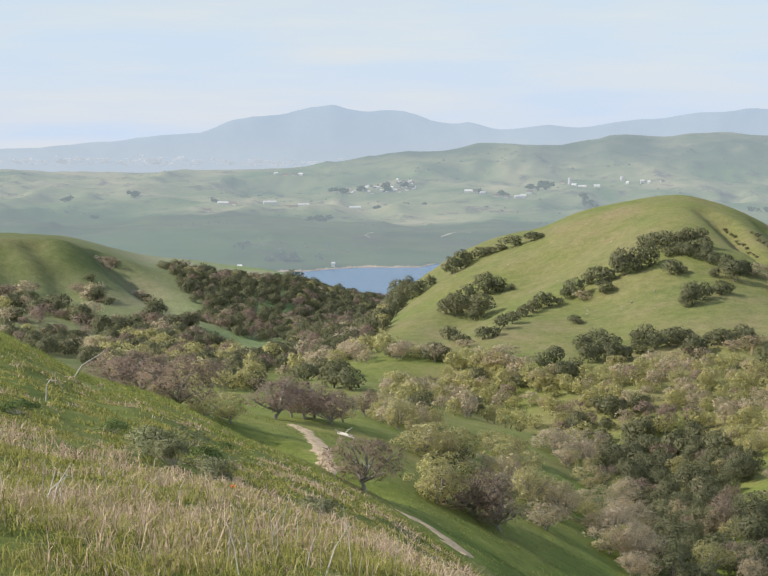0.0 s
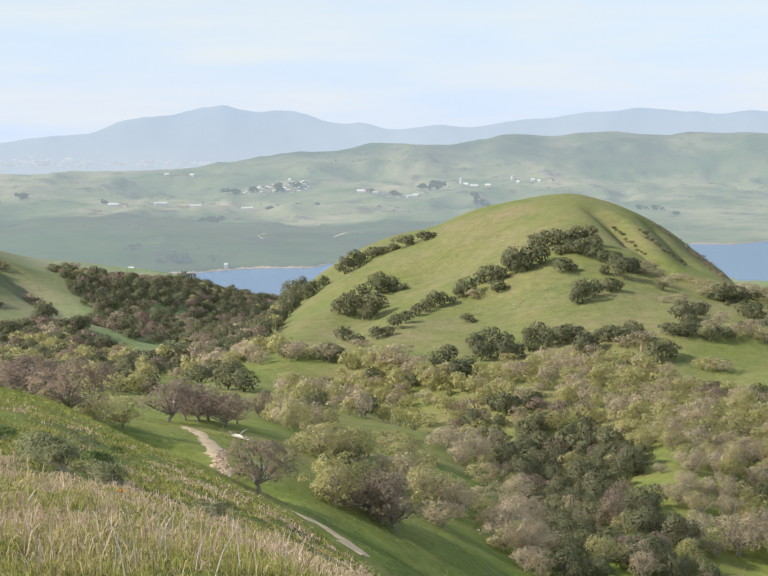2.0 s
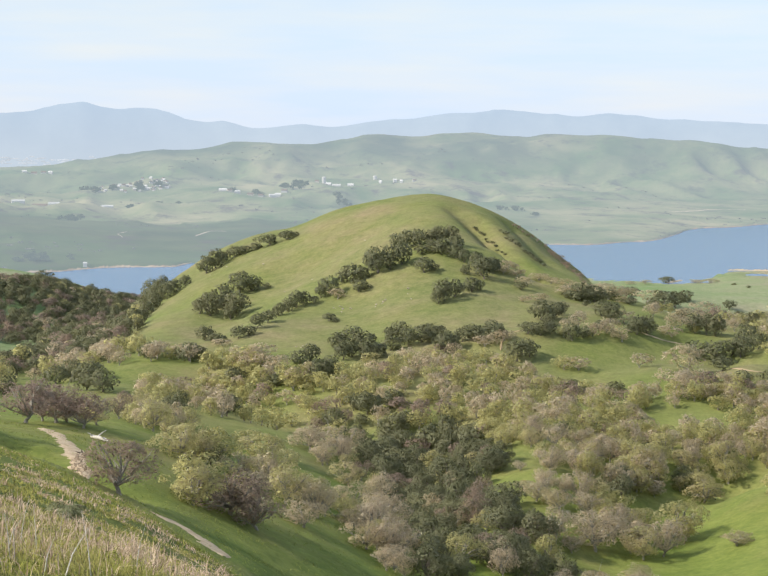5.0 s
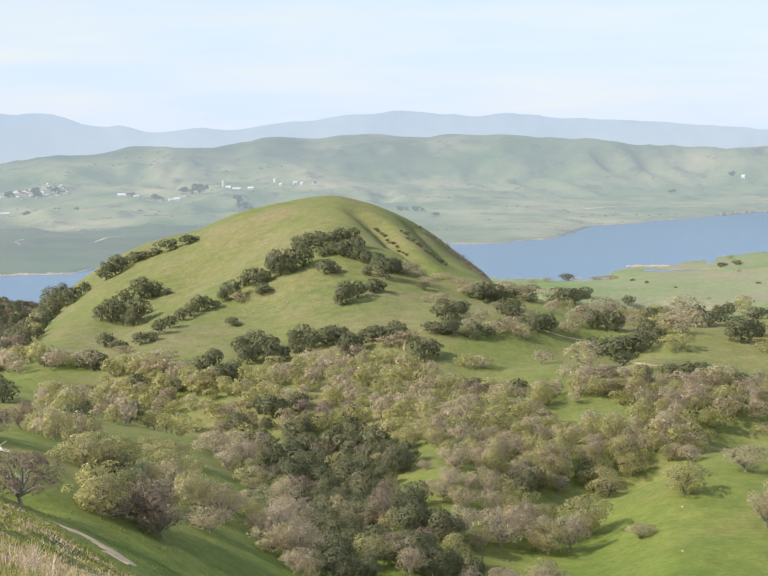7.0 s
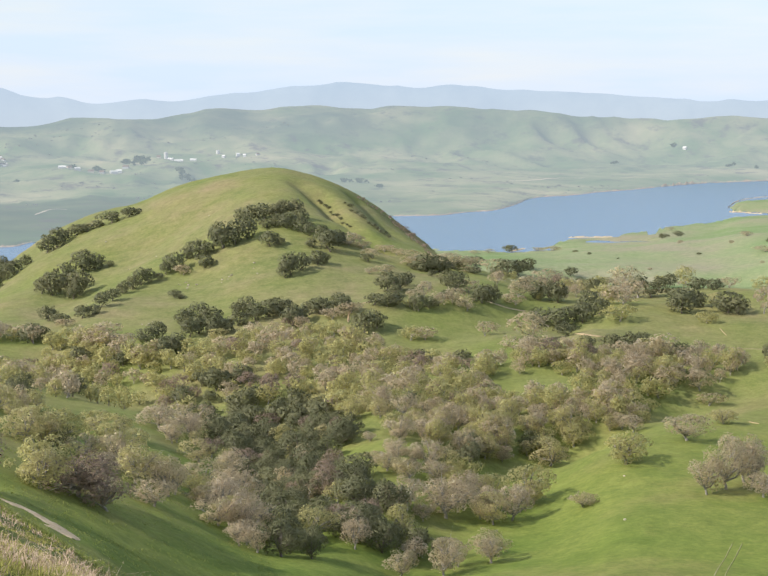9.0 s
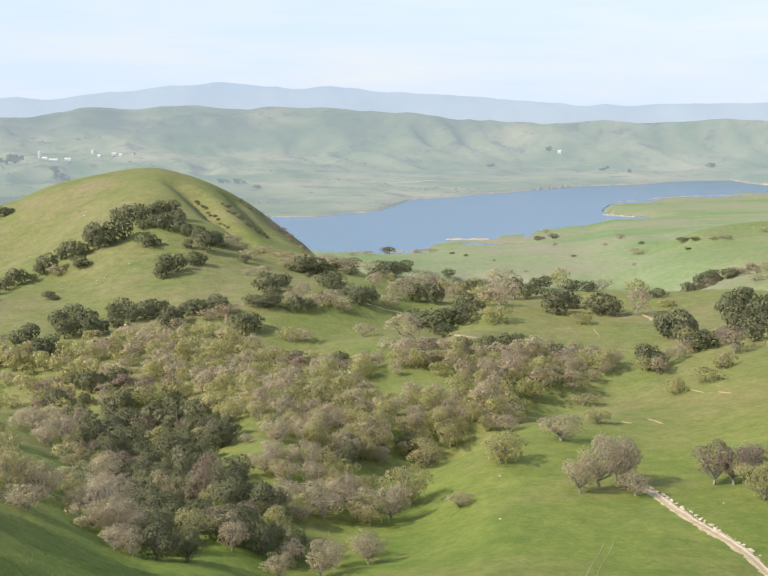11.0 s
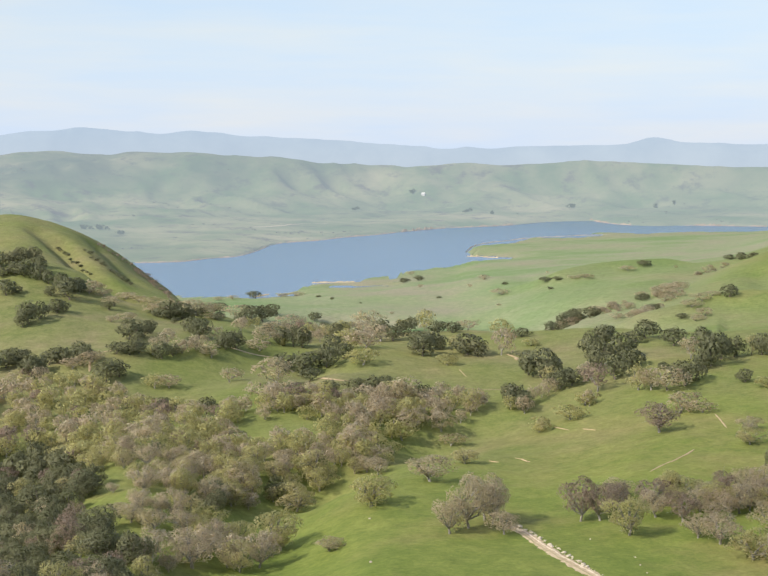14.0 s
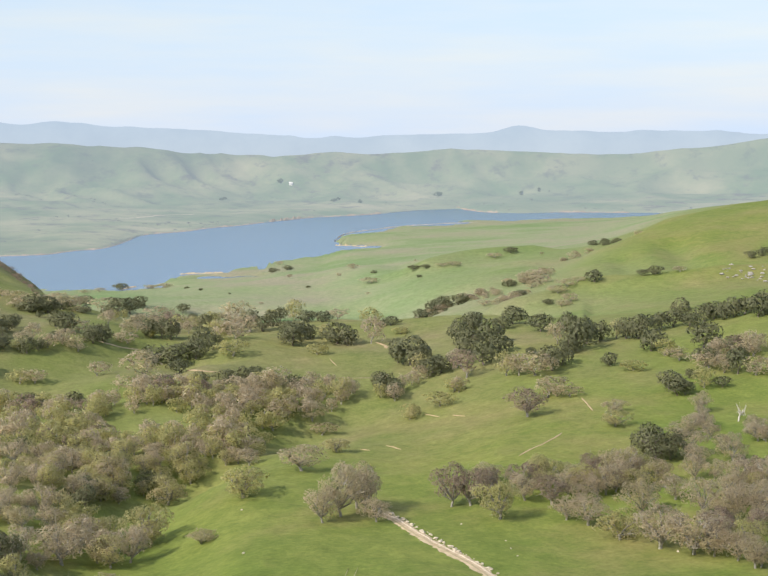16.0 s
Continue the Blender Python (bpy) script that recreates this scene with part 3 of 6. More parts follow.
def mesh_of(name, verts, faces, mat, smooth=True, normals=None):
    me = bpy.data.meshes.new(name)
    verts, faces = np.asarray(verts, np.float32), np.asarray(faces, np.int32)
    k = faces.shape[1]
    me.vertices.add(len(verts))
    me.vertices.foreach_set("co", verts.ravel())
    me.loops.add(faces.size)
    me.loops.foreach_set("vertex_index", faces.ravel())
    me.polygons.add(len(faces))
    me.polygons.foreach_set("loop_start", np.arange(0, faces.size, k, dtype=np.int32))
    me.polygons.foreach_set("use_smooth", np.full(len(faces), smooth))
    me.update(calc_edges=True)
    if normals is not None:
        me.normals_split_custom_set_from_vertices(np.asarray(normals, np.float32))
    me.materials.append(mat)
    return me


v, f = ground_sheet
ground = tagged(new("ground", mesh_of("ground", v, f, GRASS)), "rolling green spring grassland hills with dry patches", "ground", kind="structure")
v, f = far_sheet
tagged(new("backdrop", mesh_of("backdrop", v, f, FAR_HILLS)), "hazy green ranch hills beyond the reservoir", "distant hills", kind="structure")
v, f = range_sheet
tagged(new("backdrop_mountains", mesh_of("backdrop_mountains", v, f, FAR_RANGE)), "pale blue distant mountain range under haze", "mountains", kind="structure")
lv = [(4400 * math.sin(radians(a)), 4400 * math.cos(radians(a)), WATER) for a in range(-12, 64, 4)]
lv += [(1300 * math.sin(radians(a)), 1300 * math.cos(radians(a)), WATER) for a in range(60, -16, -4)]
me = bpy.data.meshes.new("water")
me.from_pydata(lv, [], [list(range(len(lv)))[::-1]])
me.materials.append(LAKE)
tagged(new("water", me), "calm blue reservoir between green hills", "lake", kind="structure")

# ---- trees ----


def part(name, mesh, parent, label=""):
    ob = new(name, mesh)
    ob.parent = parent
    return tagged(ob, label)


def tufts(rng, centres, radii, count, size, longer, outward, squash=0.8):
    """Small four-sided leaf or twig sprays on the outside of round clumps."""
    k = rng.choice(len(centres), count, p=radii ** 2 / (radii ** 2).sum())
    d = rng.normal(size=(count, 3))
    d /= np.linalg.norm(d, axis=1)[:, None]
    d[:, 2] = np.where(d[:, 2] < -0.35, -d[:, 2], d[:, 2])
    at = centres[k] + d * (radii[k] * rng.uniform(0.72, 1.08, count))[:, None] * (1, 1, squash)
    n = d * outward + rng.normal(size=(count, 3)) * (1 - outward)
    n /= np.linalg.norm(n, axis=1)[:, None]
    u = np.cross(n, rng.normal(size=(count, 3)))
    u /= np.linalg.norm(u, axis=1)[:, None]
    w = np.cross(n, u)
    s = size * rng.uniform(0.6, 1.4, count)[:, None]
    a, b = u * s * longer, w * s / longer
    v = np.stack([at - a, at - b * rng.uniform(0.5, 1.1, (count, 1)) + a * 0.2, at + a, at + b * rng.uniform(0.5, 1.1, (count, 1)) - a * 0.1], 1)
    # soft, rounded shading: each spray is lit as the part of the crown that it belongs to
    lit = 0.6 * d + 0.75 * (at - (0, 0, 0.12)) / 0.5 + 0.3 * n
    lit /= np.linalg.norm(lit, axis=1)[:, None]
    return v.reshape(-1, 3), np.arange(count * 4).reshape(-1, 4), np.repeat(lit, 4, 0)


def tube(points, radii, sides=5):
    """A tapered limb along some points."""
    points = np.asarray(points, float)
    v = []
    for i, (p, r) in enumerate(zip(points, radii)):
        t = points[min(i + 1, len(points) - 1)] - points[max(i - 1, 0)]
        t /= np.linalg.norm(t)
        a = np.cross(t, (0.31, 0.9, 0.27))
        a /= np.linalg.norm(a)
        b = np.cross(t, a)
        for k in range(sides):
            w = 2 * math.pi * k / sides
            v.append(p + r * (a * math.cos(w) + b * math.sin(w)))
    f = [(i * sides + k, i * sides + (k + 1) % sides, (i + 1) * sides + (k + 1) % sides, (i + 1) * sides + k)
         for i in range(len(points) - 1) for k in range(sides)]
    return np.array(v), np.array(f)


def joined(pieces):
    vs, fs, n = [], [], 0
    for v, f, *_ in pieces:
        vs.append(v)
        fs.append(f + n)
        n += len(v)
    return np.concatenate(vs), np.concatenate(fs)


def sprays(rng, centres, radii, count, length, width, outward, squash=0.92, fill=0.0):
    """Fine three-sided twig or leaf sprays about round clumps that grow into one crown. fill: how far they reach into the clumps."""
    many = count * 4
    k = rng.choice(len(centres), many, p=radii ** 2 / (radii ** 2).sum())
    d = rng.normal(size=(many, 3))
    d /= np.linalg.norm(d, axis=1)[:, None]
    at = centres[k] + d * (radii[k] * rng.uniform(0.82 - fill, 1.12, many))[:, None] * (1, 1, squash)
    deep = (np.linalg.norm((at[:, None] - centres[None]) / (1, 1, squash), axis=2) / radii[None]).min(1)
    pick = np.where((deep > 0.78 - fill) & (at[:, 2] > 0.03) & ((d[:, 2] > -0.5) | (rng.uniform(size=many) < 0.3)))[0][:count]
    at, d, count = at[pick], d[pick], len(pick)
    loose = rng.normal(size=(count, 3))
    n = d * outward + loose * (1 - outward) * 0.7
    n /= np.linalg.norm(n, axis=1)[:, None]
    way = np.cross(n, rng.normal(size=(count, 3)))
    way /= np.linalg.norm(way, axis=1)[:, None]
    side = np.cross(n, way)
    a, b = way * (length * rng.uniform(0.5, 1.5, count))[:, None], side * (width * rng.uniform(0.6, 1.4, count))[:, None]
    v = np.stack([at - a * 0.4 + b, at - a * 0.4 - b, at + a * 0.6 + d * length * 0.25], 1)
    whole = (at - (0, 0, 0.25)) / 0.45
    lit = 0.5 * d + 0.8 * whole + 0.1 * loose + (0, 0, 0.1)
    lit /= np.linalg.norm(lit, axis=1)[:, None]
    return v.reshape(-1, 3), np.arange(count * 3).reshape(-1, 3), np.repeat(lit, 3, 0)


TALL = {"bare": 0.86, "dark": 0.86, "budding": 0.82, "live": 0.8}


def oak(seed, style, detail):
    """Wood and crown of one oak with a crown 1 m wide and TALL high, for scaling. style: bare, budding or live."""
    rng = np.random.default_rng(seed)
    n = {"bare": 34, "budding": 32, "live": 26}[style]
    mid, up, down = {"bare": (0.44, 0.36, 0.38), "budding": (0.41, 0.36, 0.4), "live": (0.37, 0.36, 0.38)}[style]
    d = rng.normal(size=(n, 3))
    d /= np.linalg.norm(d, axis=1)[:, None]
    stretch = rng.uniform(0.85, 1.15)
    centres = d * (0.36 * stretch, 0.36 / stretch, 1) * rng.uniform(0.5, 1.08, (n, 1))
    centres[:, 2] = mid + d[:, 2] * np.where(d[:, 2] > 0, up * 0.7, down * 0.7) * rng.uniform(0.7, 1.1, n)
    # one side of the crown reaches further than the other
    bulge = rng.uniform(0, 2 * math.pi)
    centres[:, :2] *= (1 + 0.22 * np.cos(np.arctan2(d[:, 1], d[:, 0]) - bulge) + rng.normal(size=n) * 0.08)[:, None]
    radii = rng.uniform(0.07, 0.15, n) * (1.3 if style == "live" else 1.0)
    if style == "live":
        crown = sprays(rng, centres, radii, *((2300, 0.038, 0.0155, 0.6) if detail else (640, 0.065, 0.033, 0.68)), 0.9, 0.05)
    elif style == "budding":
        crown = sprays(rng, centres, radii, *((1700, 0.045, 0.0118, 0.58) if detail else (410, 0.076, 0.026, 0.64)), 0.92, 0.12)
    else:
        crown = sprays(rng, centres, radii, *((1600, 0.052, 0.0088, 0.55) if detail else (400, 0.082, 0.020, 0.6)), 0.92, 0.12)
    # bring the crown to its width and height
    v = crown[0]
    fit_w = 1.0 / np.mean([np.ptp(np.percentile(v[:, i], (1, 99))) for i in (0, 1)])
    fit_h = TALL[style] / np.percentile(v[:, 2], 99)
    fit = np.array([fit_w, fit_w, fit_h])
    v *= fit
    centres = centres * fit
    wood = []
    lean = rng.normal(size=2) * 0.03
    fork = np.array([lean[0], lean[1], 0.13 if style != "live" else 0.1])
    trunk = tube([(0, 0, -0.08), (lean[0] * 0.4, lean[1] * 0.4, 0.07), fork], (0.040, 0.030, 0.026), 6)
    limbs = rng.permutation(n)[: 12 if detail else 3]
    for k in limbs:
        bend = fork * 0.45 + centres[k] * 0.55 + np.array([0, 0, 0.02]) + rng.normal(size=3) * 0.03
        wood.append(tube([fork, bend, centres[k]], (0.018, 0.012, 0.005), 4 if detail else 3))
        if detail and style != "live":
            for _ in range(2):
                tip = centres[k] + rng.normal(size=3) * 0.1 + np.array([0, 0, 0.05])
                wood.append(tube([bend, (bend + tip) / 2 + rng.normal(size=3) * 0.02, tip], (0.009, 0.006, 0.002), 3))
    return trunk, joined(wood), crown


LOOK = {"bare": (TWIGS, "bare grey-brown oak with a broad domed twiggy crown on grass", "oak tree", "bare oaks"),
        "dark": (DARK_TWIGS, "bare mauve-brown oak with a broad domed twiggy crown on grass", "oak tree", "bare oaks"),
        "budding": (BUDS, "oak coming into yellow-green leaf on a grassy slope", "oak tree", "budding oaks"),
        "live": (EVERGREEN, "dark evergreen live oak with a dense round crown", "live oak", "live oaks")}
PALE_BARK = matte("pale_oak_bark", (0.29, 0.265, 0.23), 0.95, 0.3)
shapes, far_shapes, plain_shapes = {}, {}, {}
for style, (mat, *_) in LOOK.items():
    bark = BARK if style == "live" else PALE_BARK
    for k in range(6):
        grown = "bare" if style == "dark" else style
        trunk, limbs, (cv, cf, cn) = oak(100 * len(style) + k, grown, True)
        shapes[style, k] = (mesh_of("trunk", *trunk, bark), mesh_of("branch_frame", *limbs, bark), mesh_of("crown", cv, cf, mat, True, cn))
        trunk, limbs, (cv, cf, cn) = oak(100 * len(style) + 50 + k, grown, False)
        plain_shapes[style, k] = (wv, wf), (cv, cf, cn) = joined([trunk, limbs]), (cv, cf, cn)
        far_shapes[style, k] = (mesh_of("trunk", wv, wf, bark), None, mesh_of("crown", cv, cf, mat, True, cn))


def spot(b, r):
    a = radians(b)
    return r * math.sin(a), r * math.cos(a), float(land.height(b, r)[0])


def plant(b, r, width, style, k, high):
    """One oak as a thing of its own, at a bearing and distance, with a crown that wide and that high, in metres."""
    x, y, z = spot(b, r)
    _, label, category, group = LOOK[style]
    tree = tagged(new({"bare": "oak_tree", "dark": "oak_tree", "budding": "budding_oak_tree", "live": "live_oak_tree"}[style]), label, category, group)
    trunk, limbs, crown = (far_shapes if r > 440 else shapes)[style, k]
    stem = part("trunk", trunk, tree)
    if limbs:
        part("branch_frame", limbs, stem)
    part("crown", crown, tree)
    tree.matrix_world = pose(x, y, z, 0, 0, (b * 977 + r * 31) % 360) @ Matrix.Diagonal((width, width, high / TALL[style], 1))
    return tree


# Oaks that can be told apart, group by group: bearing, distance, width and height of the crown in metres.
HILL_RIDGE = [(0.68, 1784, 27.1, 17.7), (1.35, 827, 10.4, 7.6), (1.82, 832, 6.0, 6.0), (2.62, 842, 10.0, 9.4), (2.96, 849, 10.1, 10.6),
    (3.24, 857, 7.4, 6.8), (3.68, 861, 9.7, 6.3), (4.09, 859, 9.6, 4.5), (4.50, 859, 7.9, 4.0), (5.03, 855, 11.9, 6.2), (5.68, 854, 10.1, 5.1),
    (6.00, 856, 5.1, 2.8)]
HILL_CLUMP_LOW = [(2.36, 714, 8.0, 7.1), (2.74, 711, 12.7, 10.8), (3.25, 724, 10.5, 11.9), (3.77, 709, 10.8, 10.8), (3.54, 702, 7.9, 7.9),
    (3.91, 760, 12.0, 10.5), (4.38, 761, 9.5, 7.5), (4.95, 760, 4.0, 3.0), (2.59, 610, 7.6, 6.0), (2.98, 599, 7.1, 4.0), (3.83, 598, 6.7, 5.1),
    (4.23, 600, 4.8, 4.0), (4.57, 610, 6.4, 6.0), (4.98, 623, 6.6, 5.3), (5.39, 640, 5.5, 5.5), (5.77, 647, 5.6, 5.6), (6.09, 653, 6.0, 7.3),
    (6.37, 655, 5.2, 6.1), (6.74, 658, 5.2, 3.0)]
HILL_CLUMP_HIGH = [(7.02, 666, 5.3, 5.3), (7.42, 668, 8.4, 7.9), (7.86, 681, 6.3, 5.4), (8.23, 679, 9.4, 7.6), (8.64, 677, 6.7, 5.4),
    (8.51, 664, 8.8, 5.3), (9.24, 679, 10.8, 11.7), (9.02, 688, 8.2, 8.2), (9.70, 679, 9.4, 10.8), (10.16, 682, 8.1, 9.9), (9.91, 735, 7.3, 6.8),
    (10.33, 713, 9.4, 8.0), (10.83, 709, 9.4, 7.5), (11.26, 708, 7.5, 6.5), (11.55, 712, 8.0, 8.0), (12.03, 717, 8.5, 8.0), (12.27, 705, 6.5, 6.5),
    (11.67, 692, 9.6, 6.9)]
HILL_CLUMP_EAST = [(11.34, 695, 7.8, 5.5), (10.91, 693, 6.9, 4.1), (12.26, 689, 9.1, 5.9), (12.57, 684, 6.3, 5.9), (13.03, 676, 7.6, 7.6),
    (13.36, 663, 10.5, 9.2), (13.71, 679, 6.7, 6.3), (12.63, 666, 5.3, 4.0), (11.03, 668, 9.3, 6.6), (11.43, 670, 4.9, 3.1), (11.84, 620, 9.0, 9.0),
    (11.60, 616, 6.1, 6.9), (12.22, 627, 7.4, 7.0), (12.87, 636, 7.6, 5.9), (13.12, 640, 5.1, 4.2), (7.35, 621, 5.7, 3.3), (7.58, 619, 3.7, 2.0)]
HILL_FOOT = [(1.95, 561, 10.0, 6.7), (2.37, 562, 7.4, 5.2), (6.21, 535, 7.1, 4.9), (6.62, 538, 6.4, 6.0), (6.97, 515, 7.5, 6.5), (7.44, 518, 7.5, 6.5),
    (7.90, 540, 7.1, 6.4), (7.71, 561, 6.7, 6.3), (8.31, 566, 9.3, 7.5), (8.74, 562, 6.7, 6.3), (8.80, 544, 9.0, 6.5), (8.24, 546, 7.2, 5.8),
    (9.30, 546, 8.3, 4.7), (9.76, 554, 6.9, 5.1), (10.09, 569, 8.3, 6.8), (10.43, 558, 7.0, 6.3), (9.75, 569, 5.6, 4.9), (10.96, 562, 8.9, 6.3),
    (11.38, 565, 8.2, 6.0)]
HILL_FOOT_EAST = [(11.63, 564, 6.0, 5.2), (11.87, 544, 7.5, 8.3), (12.19, 548, 7.2, 6.1), (12.55, 555, 7.0, 5.1), (12.91, 554, 7.3, 6.2),
    (13.27, 552, 6.6, 5.1), (13.63, 561, 6.7, 5.2), (13.89, 552, 6.2, 5.8), (5.31, 516, 6.8, 4.4), (5.88, 517, 6.8, 4.8)]
HILL_FOOT_BARE = [(1.60, 567, 7.1, 5.2), (1.07, 571, 7.5, 4.5), (13.42, 546, 7.6, 4.0), (14.18, 550, 7.3, 4.0), (4.88, 551, 7.3, 5.1),
    (4.41, 546, 8.3, 5.8), (3.93, 543, 8.2, 5.4), (3.26, 590, 5.8, 2.7), (7.68, 661, 6.5, 4.4), (14.16, 687, 9.1, 5.0), (11.15, 538, 6.4, 3.9),
    (4.79, 537, 7.8, 5.3)]
BENCH_LIVE = [(15.55, 591, 9.0, 7.8), (16.06, 598, 7.5, 6.3), (16.36, 606, 5.6, 5.6), (15.07, 559, 7.4, 4.4), (15.56, 557, 8.1, 4.8),
    (15.94, 561, 6.3, 4.8), (16.78, 559, 5.5, 6.3), (17.20, 564, 6.3, 4.1), (18.20, 600, 9.1, 7.9), (17.88, 614, 7.3, 6.1), (19.24, 585, 8.9, 6.6),
    (19.64, 592, 6.6, 7.0), (19.36, 595, 7.9, 5.5), (17.06, 660, 12.2, 7.4), (17.58, 661, 10.5, 7.0), (18.97, 1340, 14.2, 8.8), (17.27, 643, 4.2, 2.5),
    (20.18, 1252, 23.1, 14.0), (20.66, 1272, 16.0, 13.4), (21.04, 1308, 13.8, 9.5)]
BENCH_OAKS = [(14.68, 532, 8.8, 7.4), (15.16, 537, 7.1, 6.4), (22.64, 1308, 11.2, 7.8), (23.07, 1288, 8.5, 6.0), (16.88, 504, 8.0, 3.7),
    (21.42, 618, 8.6, 7.3), (21.87, 618, 7.3, 7.7), (22.17, 616, 7.7, 8.5), (23.36, 583, 9.2, 8.1), (23.14, 564, 8.6, 7.4), (23.77, 572, 7.2, 6.0),
    (23.50, 645, 6.4, 7.7), (25.74, 636, 9.7, 6.3), (26.02, 661, 7.4, 5.7), (26.38, 1200, 11.9, 11.1), (21.54, 566, 10.5, 6.4),
    (22.25, 563, 10.4, 7.4), (22.81, 567, 7.1, 6.4)]
BENCH_OAKS_EAST = [(22.48, 532, 7.4, 4.9), (23.19, 502, 7.0, 4.6), (24.86, 514, 7.8, 6.1), (24.30, 513, 6.4, 4.7), (25.40, 524, 6.2, 4.5),
    (26.87, 509, 6.7, 5.7)]
BENCH_BARE = [(16.59, 670, 10.2, 4.4), (18.10, 674, 11.1, 5.8), (18.59, 700, 12.9, 4.2), (19.61, 1276, 20.2, 10.9), (16.59, 570, 5.6, 4.5),
    (17.54, 568, 7.5, 4.9), (18.07, 575, 6.8, 5.3), (18.75, 602, 7.2, 5.2), (18.68, 571, 6.4, 5.3), (19.38, 539, 6.8, 5.0), (17.05, 530, 7.3, 4.5),
    (14.40, 516, 7.8, 3.7), (10.57, 515, 6.5, 3.1), (17.93, 499, 7.6, 3.0), (19.64, 477, 8.5, 3.8)]
BENCH_BARE_EAST = [(20.56, 601, 7.9, 4.4), (20.67, 615, 9.3, 5.7), (20.93, 636, 8.4, 5.9), (21.60, 1192, 18.1, 12.6), (24.64, 591, 10.9, 7.0),
    (25.23, 635, 9.6, 7.1), (24.82, 1208, 22.3, 15.1), (21.14, 526, 11.1, 9.4), (20.77, 502, 8.9, 6.0), (21.70, 500, 6.6, 4.6), (25.16, 504, 6.0, 5.3),
    (25.96, 501, 7.6, 7.3), (26.36, 503, 8.6, 9.0), (25.61, 481, 7.0, 5.4), (21.24, 477, 6.9, 3.5)]
BENCH_BUDDING = [(16.44, 561, 5.2, 3.7), (16.50, 529, 8.0, 4.9), (23.16, 662, 6.6, 5.7), (23.91, 598, 11.1, 7.5), (24.56, 561, 11.8, 6.3),
    (25.59, 507, 6.7, 6.4), (22.27, 481, 7.3, 4.1), (18.88, 454, 6.6, 5.1), (8.96, 534, 6.3, 3.9)]
SWALE_LIVE = [(26.88, 587, 10.5, 8.9), (27.19, 604, 9.2, 8.8), (26.70, 603, 7.6, 6.8), (27.57, 604, 5.6, 5.6), (27.46, 659, 8.3, 4.8),
    (28.03, 652, 8.2, 4.7), (28.60, 593, 12.1, 8.2), (29.02, 588, 7.4, 7.0), (30.70, 629, 7.5, 3.7), (31.46, 546, 13.0, 10.5), (30.98, 553, 6.9, 8.8),
    (31.95, 546, 6.8, 6.8), (32.22, 526, 9.4, 6.2), (32.64, 527, 8.0, 5.9), (30.50, 508, 8.4, 7.0), (30.80, 502, 6.3, 5.6), (30.23, 520, 5.8, 4.8)]
KNOT_LIVE = [(33.36, 573, 8.7, 8.7), (33.84, 583, 10.4, 9.2), (34.50, 563, 10.4, 8.9), (33.97, 608, 8.0, 6.0), (33.74, 549, 10.1, 8.3),
    (34.32, 527, 9.7, 8.0), (34.88, 541, 9.6, 6.8), (35.45, 607, 10.8, 7.2), (35.07, 597, 7.5, 4.7), (36.49, 589, 9.3, 7.0), (37.90, 534, 10.6, 11.6),
    (37.56, 563, 8.5, 9.7), (38.28, 548, 7.6, 8.7), (38.76, 555, 7.0, 7.3), (36.97, 501, 8.9, 8.3), (37.34, 509, 7.7, 6.7), (37.64, 529, 6.6, 5.9),
    (36.12, 533, 4.2, 2.5)]
BELT_LIVE = [(39.18, 503, 5.6, 4.3), (39.77, 556, 7.7, 7.7), (40.23, 553, 8.4, 8.4), (40.73, 527, 9.0, 7.7), (40.43, 568, 7.9, 7.1),
    (41.06, 575, 7.6, 6.5), (41.53, 580, 7.3, 6.5), (41.88, 592, 8.6, 9.0), (42.15, 576, 7.2, 5.3), (42.70, 583, 8.8, 6.5), (43.06, 584, 8.1, 6.6),
    (43.44, 578, 7.2, 6.1), (43.78, 579, 7.6, 7.3), (44.17, 581, 8.8, 6.5), (44.68, 567, 8.6, 8.6), (44.94, 572, 7.6, 8.3), (42.68, 524, 10.7, 9.0)]
FIELD_LIVE = [(41.75, 454, 7.5, 6.0), (42.05, 455, 5.4, 4.2), (41.42, 462, 7.0, 5.8), (42.19, 477, 4.4, 2.8), (43.40, 464, 5.2, 3.4),
    (40.94, 372, 10.8, 8.6), (41.53, 373, 6.2, 5.9), (40.53, 378, 6.7, 6.0), (43.97, 482, 7.3, 8.3), (18.87, 373, 6.6, 5.7), (43.81, 511, 9.1, 5.7)]
SWALE_BARE = [(28.64, 668, 8.4, 4.4), (29.93, 590, 7.4, 10.5), (33.27, 530, 6.6, 6.6), (35.68, 500, 6.3, 6.9), (37.15, 552, 6.6, 7.7),
    (36.31, 496, 10.1, 7.5), (36.79, 461, 9.4, 6.1), (37.66, 458, 7.0, 3.3), (41.81, 505, 6.3, 4.3), (42.57, 433, 4.9, 6.0), (42.91, 491, 9.1, 5.2),
    (44.53, 505, 7.7, 5.3), (44.65, 479, 8.5, 5.7), (43.46, 484, 6.1, 5.7), (39.33, 431, 5.4, 3.4), (42.14, 376, 7.7, 6.5), (42.61, 368, 5.6, 5.1),
    (43.88, 373, 5.7, 4.7), (44.78, 394, 6.0, 4.9), (42.04, 400, 7.1, 3.7)]
SWALE_DARK = [(33.65, 512, 9.1, 9.1), (36.03, 434, 10.3, 8.0)]
